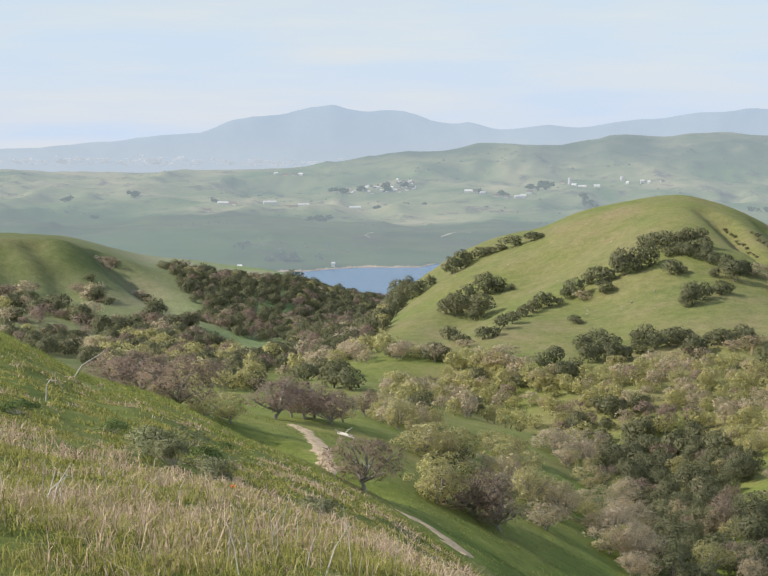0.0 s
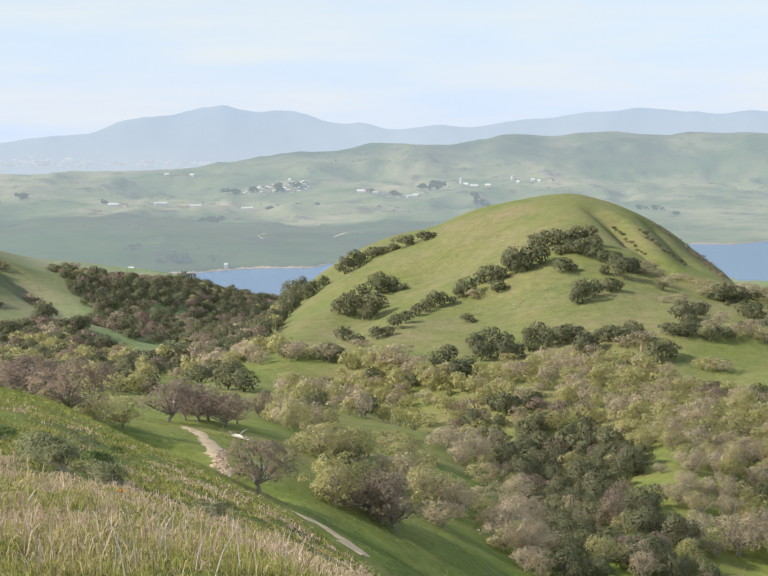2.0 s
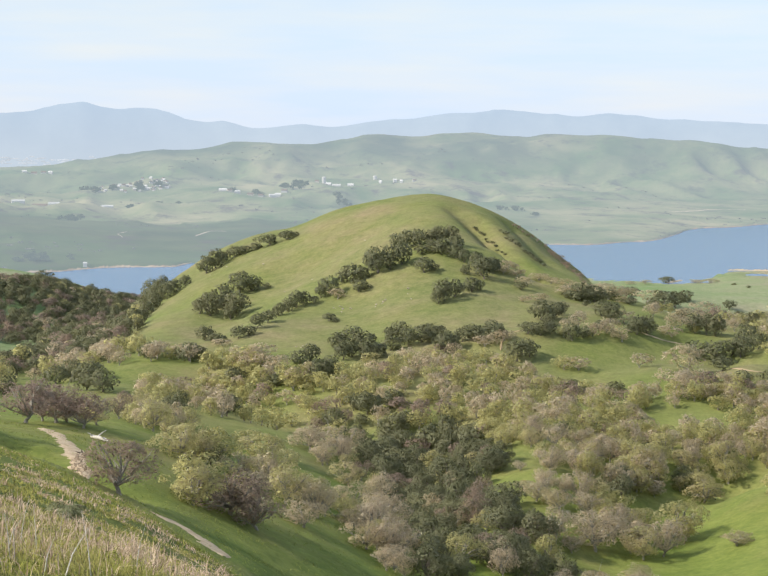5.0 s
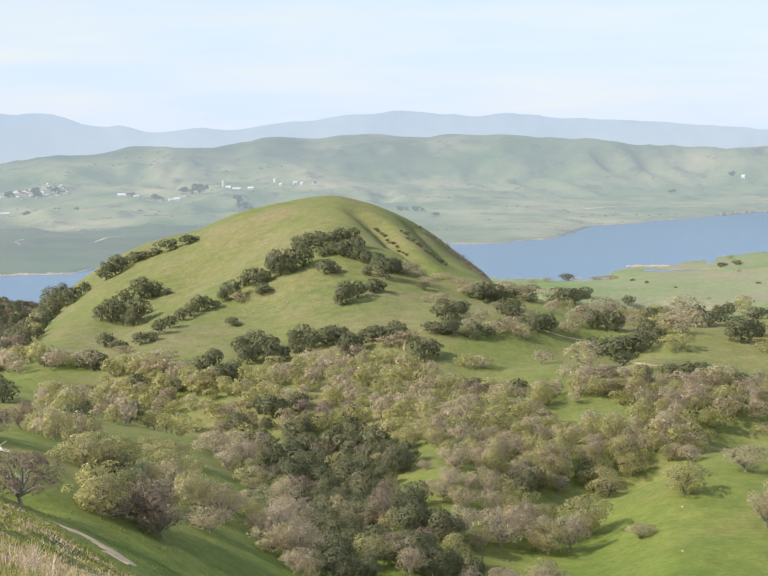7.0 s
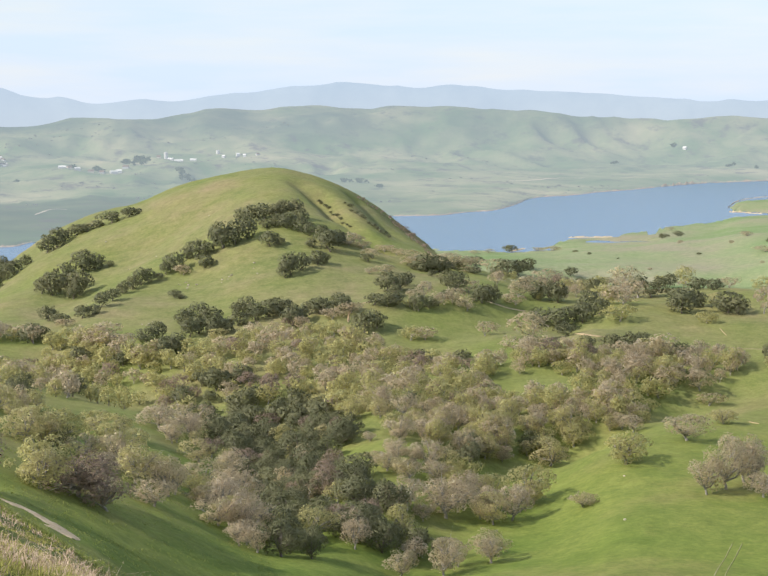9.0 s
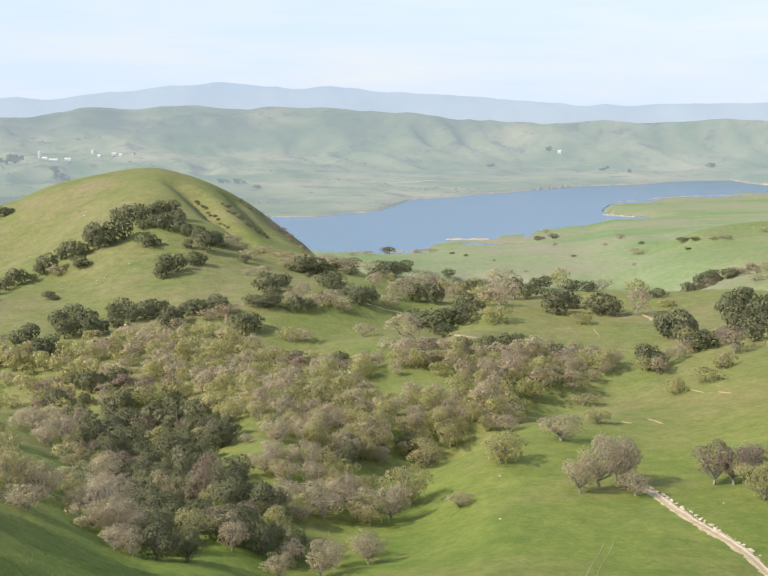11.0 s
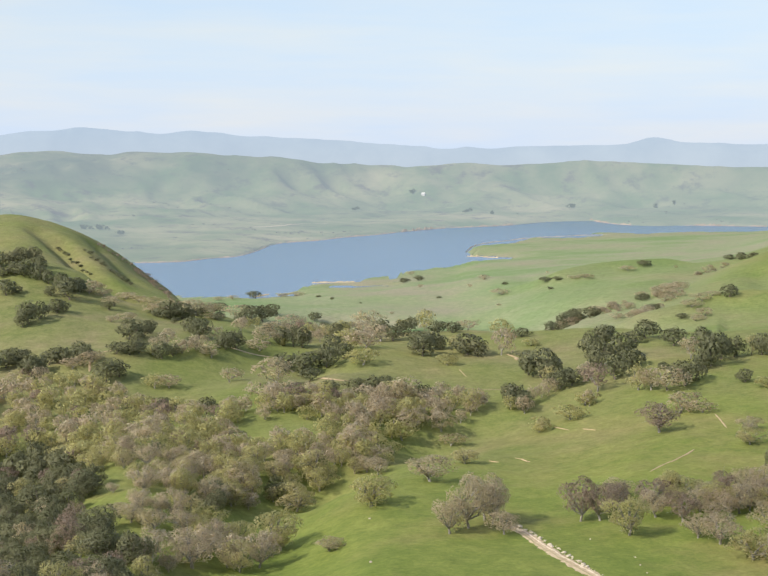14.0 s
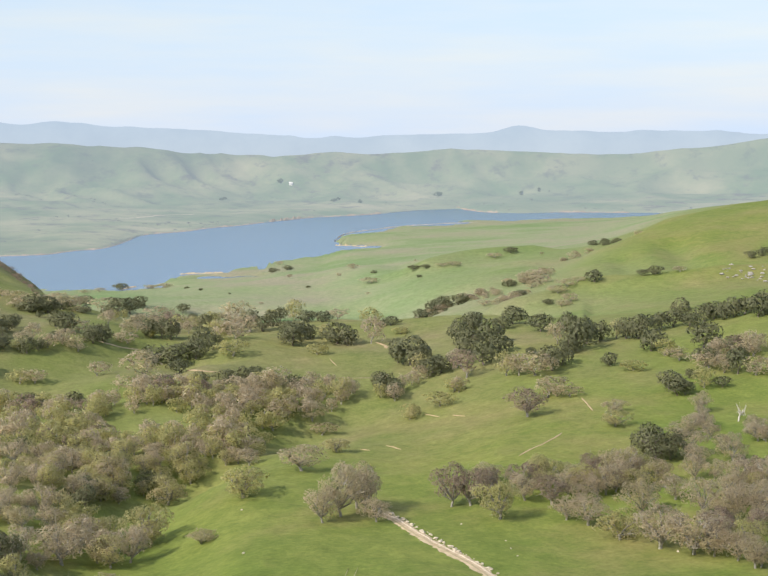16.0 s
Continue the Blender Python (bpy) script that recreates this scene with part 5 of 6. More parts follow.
def shrub(b, r, width, high, k, style, label):
    """A low woody shrub, a single crown close to the ground."""
    x, y, z = spot(b, r)
    thing = tagged(new("shrub"), label, "shrub", "gully shrubs")
    part("stems", far_shapes[style, k][0], thing)
    part("crown", far_shapes[style, k][2], thing)
    thing.matrix_world = pose(x, y, z - high * 0.25, 0, 0, (b * 977) % 360) @ Matrix.Diagonal((width, width, high * 1.5, 1))


rng = np.random.default_rng(17)
for path, count, w0, w1 in (([(31.2, 1150), (32.2, 1190), (33.2, 1215), (34.5, 1210), (36.4, 1290), (38.3, 1480), (40.1, 1530)], 46, 5, 13),
                            ([(34.8, 1060), (35.4, 1090), (36.2, 1130)], 9, 7, 12), ([(-10.9, 1090), (-9.7, 1045), (-8.6, 1010)], 9, 7, 12)):
    for i in range(count):
        u = rng.uniform(0, len(path) - 1)
        b, r = (np.interp(u, range(len(path)), [q[j] for q in path]) for j in (0, 1))
        w = rng.uniform(w0, w1)
        shrub(b + rng.normal() * 0.12, r + rng.normal() * 5, w, w * rng.uniform(0.35, 0.6), int(rng.integers(6)), "bare" if rng.uniform() < 0.8 else "live",
              "low leafless mauve-brown shrub in a grassy gully")
for i in range(20):
    w = rng.uniform(3, 7)
    shrub(rng.uniform(22.5, 37), rng.uniform(1000, 1800), w, w * rng.uniform(0.35, 0.6), int(rng.integers(6)), "live" if rng.uniform() < 0.55 else "bare",
          "small low shrub standing alone in hazy pasture")
for b, r in ((-11.5, 978), (-11.7, 879), (-10.8, 957), (-10.1, 851), (-9.2, 818), (-9.0, 911), (-7.8, 904), (-14.5, 934), (-13.5, 898), (-12.8, 888), (-14.3, 845), (-13.0, 742)):
    for i in range(3):
        w = rng.uniform(7, 15)
        plant(b + rng.normal() * 0.35, r + rng.normal() * 10, w, ("bare", "live", "live")[i], int(rng.integers(6)), w * 0.7)

# ---- near hillside ----
BLADES = foliage("grass_blades", (0.08, 0.09, 0.02), (0.47, 0.46, 0.115), (0.54, 0.43, 0.21), 0.4, 0.9, 1.0)
STRAW = foliage("dry_straw", (0.27, 0.185, 0.12), (0.8, 0.62, 0.46), (0.62, 0.42, 0.32), 0.25, 1.5)
SAGE = foliage("grey_green_leaves", (0.16, 0.175, 0.09), (0.36, 0.37, 0.21), (0.27, 0.27, 0.14), 0.35)
LEAFY = foliage("dark_green_leaves", (0.09, 0.13, 0.04), (0.2, 0.27, 0.1), (0.16, 0.22, 0.07), 0.3)
DEADWOOD = matte("bleached_deadwood", (0.5, 0.46, 0.4), 0.9, 0.2, 0.25)


def blades(rng, x, y, z, tall, wide, splay):
    """Bent tapering blades that grow at these points."""
    n = len(x)
    way, face = rng.uniform(0, 2 * math.pi, n), rng.uniform(0, 2 * math.pi, n)
    lean = rng.uniform(0.05, 1.0, n) * splay
    root = np.stack([x, y, z - 0.02], 1)
    d = np.stack([np.cos(way), np.sin(way), np.zeros(n)], 1)
    side = np.stack([np.cos(face), np.sin(face), np.zeros(n)], 1) * (wide / 2)[:, None]
    up = np.array([0, 0, 1.0])
    half = root + d * (lean * tall * 0.3)[:, None] + up * (tall * 0.55)[:, None]
    tip = root + d * (lean * tall)[:, None] + up * (tall * (1 - 0.35 * lean))[:, None]
    v = np.stack([root - side, root + side, half + side * 0.8, half - side * 0.8, tip + side * 0.15, tip - side * 0.15], 1)
    k = np.arange(n)[:, None] * 6
    f = np.concatenate([k + (0, 1, 2, 3), k + (3, 2, 4, 5)], 0)
    return v.reshape(-1, 3), f


def tussocks(rng, count, each, near, far, west, east, keep, spread):
    """Points in clumps, as many in each doubling of the distance."""
    r = np.exp(rng.uniform(math.log(near), math.log(far), count))
    b = rng.uniform(west, east, count)
    x, y = r * np.sin(np.radians(b)), r * np.cos(np.radians(b))
    ok = keep(x, y)
    x, y, r = (np.repeat(q[ok], each) for q in (x, y, r))
    grow = spread * (0.6 + r / 40)
    x, y = x + rng.normal(size=len(x)) * grow, y + rng.normal(size=len(y)) * grow
    b, r = np.degrees(np.arctan2(x, y)), np.hypot(x, y)
    return x, y, land.height(b, r), r


# Where last year's dry grass still stands thick: bearing and distance along each band, and its width in metres.
DRY_BANDS = [([(-7.2, 33), (-5.4, 27), (-3.0, 22), (0.0, 17.5), (4.0, 15)], 2.2), ([(-16, 36), (-13.8, 34), (-12.0, 31), (-10.5, 28)], 2.6),
             ([(-16, 13), (-13.2, 12.5)], 0.9), ([(-1.0, 62), (1.5, 52), (4, 44)], 5.0), ([(-14, 66), (-9, 62)], 4.0)]


def dryness(x, y):
    dry = 0.35 * ripple(x, y, 4.5, 31) + 0.35 * ripple(x, y, 1.3, 32) - 0.15
    for path, width in DRY_BANDS:
        p = [(r * math.sin(radians(b)), r * math.cos(radians(b))) for b, r in path]
        for (ax, ay), (bx, by) in zip(p[:-1], p[1:]):
            dx, dy = bx - ax, by - ay
            u = np.clip(((x - ax) * dx + (y - ay) * dy) / (dx * dx + dy * dy), 0, 1)
            dry = np.maximum(dry, 0.5 * np.exp(-((x - ax - u * dx) ** 2 + (y - ay - u * dy) ** 2) / (2 * width * width)) + 0.5 * ripple(x, y, 1.5, 36) + 0.35 * ripple(x, y, 0.55, 38))
    return dry


def clumps_of(rng, count, each, near, far, keep, spread, low, high, splay, thin):
    """Tussocks: blades stand tallest in the middle of each clump and lean out round it."""
    r = np.exp(rng.uniform(math.log(near), math.log(far), count))
    b = rng.uniform(-17, 9, count)
    x, y = r * np.sin(np.radians(b)), r * np.cos(np.radians(b))
    ok = keep(x, y)
    x, y, r = x[ok], y[ok], r[ok]
    size = rng.uniform(0.55, 1.5, len(x))
    many = len(x) * each
    off = rng.normal(size=(many, 2)) * (spread * np.repeat(size * (0.7 + r / 45), each))[:, None]
    px, py = np.repeat(x, each) + off[:, 0], np.repeat(y, each) + off[:, 1]
    inner = np.exp(-(off ** 2).sum(1) / (2 * (1.2 * spread * np.repeat(size * (0.7 + r / 45), each)) ** 2))
    tall = rng.uniform(low, high, many) * np.repeat(size, each) * (0.45 + 0.65 * inner)
    d = np.hypot(px, py)
    z = land.height(np.degrees(np.arctan2(px, py)), d)
    return blades(rng, px, py, z, tall, np.maximum(0.007, d * thin), splay)


rng = np.random.default_rng(11)
v, f = clumps_of(rng, 9500, 20, 6, 115, lambda x, y: (dryness(x, y) < 0.75) & (ripple(x, y, 1.6, 37) + 0.6 * ripple(x, y, 4.5, 39) > rng.uniform(-1.6, 0.25, len(x))), 0.085, 0.06, 0.17, 1.4, 0.0008)
tagged(new("green_grass", mesh_of("green_grass", v, f, BLADES, False)), "long thick green spring grass in tussocks on a steep hillside", "grass", kind="stuff")
v, f = clumps_of(rng, 5300, 16, 6, 90, lambda x, y: dryness(x, y) > rng.uniform(0.15, 0.7, len(x)), 0.07, 0.07, 0.3, 1.4, 0.0006)
tagged(new("dry_grass", mesh_of("dry_grass", v, f, STRAW, False)), "last year's dry tan grass stalks among the green", "dry grass", kind="stuff")
# shorter grass of the spur and of the eastern meadow, in tufts
MEADOW = foliage("meadow_grass", (0.15, 0.2, 0.04), (0.30, 0.33, 0.09), (0.3, 0.27, 0.11), 0.45, 9.0, 1.0)
x, y, z, r = tussocks(rng, 6000, 7, 60, 280, -15, 11, lambda x, y: ripple(x, y, 7, 41) + ripple(x, y, 2.5, 42) > -0.5, 0.12)
tall = rng.uniform(0.12, 0.34, len(x))
tagged(new("meadow_grass", mesh_of("meadow_grass", *blades(rng, x, y, z, tall, r * 0.0006, 1.3), MEADOW, False)), "short green grass in tufts on a spur", "grass", kind="stuff")


def bush(b, r, wide, high, mat, seed, label, category="bush", name="bush"):
    """A low leafy bush with stems."""
    rng = np.random.default_rng(seed)
    x, y, z = spot(b, r)
    thing = tagged(new(name), label, category)
    n = 14
    c = rng.normal(size=(n, 3)) * (0.22, 0.22, 0.12) + (0, 0, 0.38)
    leaf = tufts(rng, c, rng.uniform(0.12, 0.26, n), 2400, 0.021, 2.0, 0.4, 0.9)
    stems = joined([tube([(0, 0, -0.1), q * (0.5, 0.5, 0.6), q], (0.014, 0.010, 0.004), 4) for q in c])
    part("leaves", mesh_of("leaves", *leaf[:2], mat, True, leaf[2]), thing)
    part("stems", mesh_of("stems", *stems, DEADWOOD), thing, "dry grey stems")
    thing.matrix_world = pose(x, y, z, 0, 0, seed * 40) @ Matrix.Diagonal((wide, wide, high, 1))


bush(-8.7, 34.5, 1.5, 1.0, SAGE, 1, "grey-green sage bush with dead twigs in the grass")
bush(-8.2, 33.0, 1.1, 0.75, SAGE, 2, "grey-green sage bush with dead twigs in the grass")
bush(-6.9, 35.0, 1.1, 0.8, LEAFY, 3, "small dark green leafy bush in the grass")
bush(-6.5, 31.5, 1.2, 0.7, SAGE, 4, "grey-green sage bush with dead twigs in the grass")
bush(-10.6, 42.0, 1.0, 0.6, LEAFY, 5, "small dark green leafy bush in the grass")
bush(-2.7, 29.0, 0.95, 0.55, SAGE, 6, "grey-green sage bush with dead twigs in the grass")
bush(-14.0, 40.0, 1.0, 0.6, LEAFY, 8, "small dark green leafy bush in the grass")


def dead_stem(b, r, points, thick, label, name="dead_weed"):
    """A bent dead stalk; its points are to the right, up and away from its foot, in metres."""
    x, y, z = spot(b, r)
    v, f = tube([(px, py, pz) for px, pz, py in points], [thick * (1 - 0.75 * i / (len(points) - 1)) for i in range(len(points))], 5)
    ob = tagged(new(name, mesh_of(name, v, f, DEADWOOD)), label, "dead stem")
    ob.matrix_world = pose(x, y, z, 0, 0, -b)


dead_stem(-13.0, 49, [(0, -0.1, 0), (0.03, 0.55, 0.02), (0.15, 0.72, 0.05), (0.45, 0.66, 0.05), (0.6, 0.25, 0.1)], 0.03, "bleached bent dead stalk standing in grass")
dead_stem(-12.0, 80, [(0, -0.2, 0), (0.5, 0.6, 0.1), (1.1, 0.95, 0.2), (1.7, 1.35, 0.1)], 0.045, "bleached dead branch leaning over the slope")
dead_stem(-13.1, 15.5, [(0, -0.05, 0), (0.1, 0.3, 0), (0.25, 0.24, 0.05), (0.42, 0.02, 0.1)], 0.007, "thin pale arching dry stalk")
dead_stem(-12.9, 14.5, [(0, -0.05, 0), (0.06, 0.2, 0.02), (0.2, 0.42, 0.05)], 0.012, "bent bleached dead stalk standing in grass")
dead_stem(-12.4, 14.2, [(0, -0.05, 0), (-0.04, 0.22, 0.02), (0.05, 0.4, 0.05)], 0.01, "bent bleached dead stalk standing in grass")
dead_stem(-13.3, 14.0, [(0, -0.05, 0), (0.1, 0.18, 0.0), (0.26, 0.3, 0.02)], 0.011, "bent bleached dead stalk standing in grass")
for i in range(26):
    rng = np.random.default_rng(300 + i)
    h = rng.uniform(0.25, 0.5)
    q = rng.normal(size=2) * 0.12
    dead_stem(rng.uniform(-15, 2), rng.uniform(9, 22), [(0, -0.04, 0), (q[0] * 0.4, h * 0.55, q[1] * 0.4), (q[0], h, q[1])],
              rng.uniform(0.004, 0.007), "thin dry tan weed stalk in grass", "dry_weed_stalk")

# one orange poppy
x, y, z = spot(-5.95, 16.6)
poppy = tagged(new("poppy"), "single orange poppy open above the grass", "flower")
PETAL = matte("orange_petal", (0.85, 0.2, 0.02), 0.6, 0.02, 0.15)
STALK = matte("green_stalk", (0.14, 0.22, 0.05), 0.8, 0.02, 0.2)
for k in range(4):
    v = [(0, 0, 0), (0.014, 0.006, 0.012), (0.034, 0.02, 0.032), (0.04, 0, 0.036), (0.034, -0.02, 0.032), (0.014, -0.006, 0.012)]
    q = part("petal", mesh_of("petal", v, [(0, 1, 5, 0)[:3] + (0,), (1, 2, 4, 5), (2, 3, 4, 2)][1:2], PETAL, False), poppy)
    q.matrix_local = pose(0, 0, 0.24, 0, 0, 90 * k + 20)
part("stalk", mesh_of("stalk", *tube([(0, 0, -0.05), (0.01, 0, 0.12), (0, 0, 0.245)], (0.003, 0.003, 0.003), 4), STALK), poppy)
poppy.matrix_world = pose(x, y, z + 0.1, 0, 0, 0)

# ---- trails, bare earth and rocks ----


def earth(name, light, dark, size):
    mat, n, l, p = nodes_of(name)
    pos = n.new("ShaderNodeNewGeometry").outputs["Position"]
    l.new(ramp(n, l, noise_node(n, l, pos, size, 6, 0.7), [(0.3, dark), (0.62, light)]), p.inputs["Base Color"])
    p.inputs["Roughness"].default_value = 0.95
    bump = n.new("ShaderNodeBump")
    bump.inputs["Distance"].default_value = 0.15
    l.new(noise_node(n, l, pos, size * 0.4, 5, 0.7), bump.inputs["Height"])
    l.new(bump.outputs[0], p.inputs["Normal"])
    return mat


DIRT = earth("trail_dirt", (0.5, 0.39, 0.26), (0.32, 0.23, 0.14), 1.6)
RED_EARTH = earth("reddish_earth", (0.42, 0.31, 0.19), (0.26, 0.2, 0.1), 1.5)
PALE_ROCK = earth("pale_rock", (0.58, 0.5, 0.39), (0.36, 0.3, 0.22), 0.7)
TRACK = earth("grassy_track", (0.22, 0.19, 0.1), (0.14, 0.13, 0.06), 1.6)
WORN = earth("worn_dirt_and_grass", (0.36, 0.29, 0.17), (0.2, 0.19, 0.09), 1.1)
PALE_DIRT = earth("pale_stony_dirt", (0.66, 0.56, 0.42), (0.4, 0.31, 0.2), 0.9)
GRASSY = earth("thin_worn_grass", (0.31, 0.28, 0.14), (0.2, 0.205, 0.075), 1.2)
HILL_ROCK = earth("tan_rock", (0.42, 0.36, 0.28), (0.26, 0.22, 0.17), 0.7)
GREY_ROCK = earth("grey_rock", (0.4, 0.37, 0.33), (0.2, 0.18, 0.15), 0.8)


def trail(name, path, width, mat, label, seed=0, lift=0.05):
    """A worn strip of earth that lies on the ground along a path of bearings and distances, with a ragged edge."""
    p = np.array([(r * math.sin(radians(b)), r * math.cos(radians(b))) for b, r in path])
    run = np.concatenate([[0], np.cumsum(np.hypot(*np.diff(p, axis=0).T))])
    s = np.arange(0, run[-1], 0.4)
    mx, my = smooth_slopes(run, p[:, 0]), smooth_slopes(run, p[:, 1])
    i = np.clip(np.searchsorted(run, s, "right") - 1, 0, len(run) - 2)
    cx, cy = (hermite(run[i], run[i + 1], q[i], q[i + 1], m[i], m[i + 1], s) for q, m in ((p[:, 0], mx), (p[:, 1], my)))
    tx, ty = np.gradient(cx), np.gradient(cy)
    t = np.hypot(tx, ty)
    nx, ny = -ty / t, tx / t
    end = np.clip(np.minimum(s, run[-1] - s) / 2.5, 0.12, 1)
    v = []
    for k, u in enumerate(np.linspace(-1, 1, 7)):
        w = width / 2 * end * (1 + 0.28 * ripple(s, s * 0 + 9 * (u > 0), 7.3, 50 + seed) + 0.25 * ripple(s, s * 0 + 5 * (u > 0), 1.9, 51 + seed) + 0.3 * ripple(s, s * 0 + 3 * (u > 0), 0.7, 52 + seed))
        x, y = cx + nx * w * u, cy + ny * w * u
        z = land.height(np.degrees(np.arctan2(x, y)), np.hypot(x, y)) + lift * (1 - abs(u) ** 3 * 1.6)
        v.append(np.stack([x, y, z], 1))
    v = np.stack(v, 1).reshape(-1, 3)
    i = np.arange((len(s) - 1) * 6)
    i = i // 6 * 7 + i % 6
    return tagged(new(name, mesh_of(name, v, np.stack([i, i + 1, i + 8, i + 7], 1), mat)), label, "trail", kind="structure")


trail("trail_1", [(-3.6, 268), (-3.05, 252), (-2.65, 237), (-2.29, 220), (-1.95, 212)], 3.2, DIRT, "pale worn dirt trail over a grassy spur", 1, 0.12)
trail("trail_2", [(0.4, 186), (0.9, 186), (1.5, 186), (2.25, 183.5), (2.8, 180), (3.3, 176)], 4.2, DIRT, "pale worn dirt trail below a grassy slope", 2, 0.12)
ROAD = [(30.2, 330), (30.86, 321), (31.63, 307), (32.59, 294), (33.56, 286), (34.5, 275), (36, 254)]
trail("trail_3", ROAD, 3.3, DIRT, "broad pale dirt trail across a green meadow", 3, 0.12)
trail("rut_1", [(b + 0.1, r + 0.3) for b, r in ROAD], 0.9, PALE_DIRT, "pale stony rut of a dirt trail", 24, 0.17)
trail("rut_2", [(b - 0.12, r) for b, r in ROAD], 0.7, WORN, "worn grassy strip along a dirt trail", 25, 0.16)
trail("trail_4", [(35.7, 378), (36.1, 384), (36.7, 391), (37.4, 405)], 0.75, RED_EARTH, "thin worn dirt trail across a meadow", 4, 0.15)
trail("trail_5", [(38.1, 455), (38.3, 447), (38.55, 434)], 0.6, RED_EARTH, "thin worn dirt trail across a meadow", 5, 0.15)
trail("trail_6", [(22.78, 532), (23.0, 529), (23.28, 525), (23.65, 524), (24.08, 525)], 1.8, RED_EARTH, "reddish earth track cut into a green slope", 6, 0.25)
trail("trail_7", [(14.04, 541), (14.08, 549), (14.27, 559), (14.69, 565), (15.26, 567)], 1.3, RED_EARTH, "reddish earth track cut into a green slope", 7, 0.25)
trail("trail_8", [(19.24, 590), (20.0, 592), (21.03, 596)], 0.9, DIRT, "thin worn dirt trail on a grassy ridge", 8, 0.25)
trail("trail_9", [(30.12, 592), (30.41, 587), (30.54, 580)], 1.8, RED_EARTH, "bare reddish scrape on a green slope", 9, 0.25)
trail("trail_10", [(26.0, 531), (27.4, 532), (28.5, 533), (30.2, 532)], 0.8, TRACK, "faint earth track along a green slope", 10, 0.2)
trail("bare_patch_1", [(29.5, 417), (29.9, 415)], 0.42, RED_EARTH, "bare earth scar in green grass", 11, 0.2)
trail("bare_patch_2", [(30.5, 424), (30.8, 421), (31.1, 417)], 0.42, RED_EARTH, "bare earth scar in green grass", 12, 0.2)
trail("bare_patch_3", [(33.1, 462), (33.6, 457)], 0.42, RED_EARTH, "bare earth scar in green grass", 13, 0.2)
trail("bare_patch_4", [(28.31, 562), (28.59, 550)], 0.42, RED_EARTH, "bare earth scar in green grass", 14, 0.2)
trail("bare_patch_5", [(32.02, 473), (32.6, 464)], 0.42, RED_EARTH, "bare earth scar in green grass", 15, 0.2)
trail("track_1", [(28.18, 239), (28.46, 254), (28.84, 267), (29.03, 275)], 0.2, GRASSY, "faint tyre track worn into green meadow grass", 16, 0.08)
trail("track_2", [(28.6, 240), (28.87, 255), (29.23, 268), (29.41, 276)], 0.2, GRASSY, "faint tyre track worn into green meadow grass", 17, 0.08)


def rock(b, r, size, mat, seed, label, flat=0.6, sink=0.25):
    """One broken boulder, half bedded in the ground."""
    rng = np.random.default_rng(seed)
    bm = bmesh.new()
    bmesh.ops.create_icosphere(bm, subdivisions=2, radius=0.5)
    cuts = rng.normal(size=(7, 3))
    cuts /= np.linalg.norm(cuts, axis=1)[:, None]
    for v in bm.verts:
        for c in cuts:
            over = float(v.co @ Vector(c)) - 0.36
            if over > 0:
                v.co -= Vector(c) * over * 0.9
        v.co *= 1 + 0.08 * noise.noise(v.co * 5 + Vector((seed, 0, 0)))
    me = bpy.data.meshes.new("rock")
    bm.to_mesh(me)
    bm.free()
    me.materials.append(mat)
    x, y, z = spot(b, r)
    ob = tagged(new("rock", me), label, "rock", "rocks on the slopes")
    ob.matrix_world = pose(x, y, z + size * flat * (0.5 - sink), 0, 0, seed * 77) @ Matrix.Diagonal((size, size * rng.uniform(0.6, 1), size * flat, 1))


rng = np.random.default_rng(5)
for i in range(90):
    u = rng.uniform(0, 5)
    b, r = (np.interp(u, range(6), [q[c] for q in ROAD[:6]]) for c in (0, 1))
    b, r = b + 0.27 + rng.uniform(0, 0.12), r + rng.uniform(-0.2, 1.2)
    rock(b + rng.normal() * 0.05, r, 0.3 + 1.0 * rng.uniform() ** 2, PALE_ROCK, 400 + i, "pale broken stone on the bank beside a dirt trail", 0.55)
for b0, r0, n, spread in ((9.3, 636, 5, 0.12), (7.75, 640, 9, 0.25), (6.4, 570, 5, 0.2), (10.5, 645, 3, 0.1), (5.6, 655, 4, 0.2)):
    for i in range(n):
        rock(b0 + rng.normal() * spread, r0 + rng.normal() * 5, rng.uniform(0.5, 1.5), HILL_ROCK, int(b0 * 100) + i, "pale weathered boulder on the grassy hillside", 0.5)
for i in range(36):
    rock(44.3 + rng.normal() * 0.4, 1024 + rng.normal() * 9, rng.uniform(1.5, 4), GREY_ROCK, 700 + i, "grey rock outcrop on a green hill", 0.4)
for i in range(14):
    rock(rng.uniform(-3, 13), rng.uniform(690, 850), rng.uniform(0.5, 1.3), HILL_ROCK, 800 + i, "pale weathered boulder on the grassy hillside", 0.5)
for i in range(12):
    rock(rng.uniform(24, 44), rng.uniform(290, 345), rng.uniform(0.4, 0.8), PALE_ROCK, 850 + i, "small pale stone lying in meadow grass", 0.6)

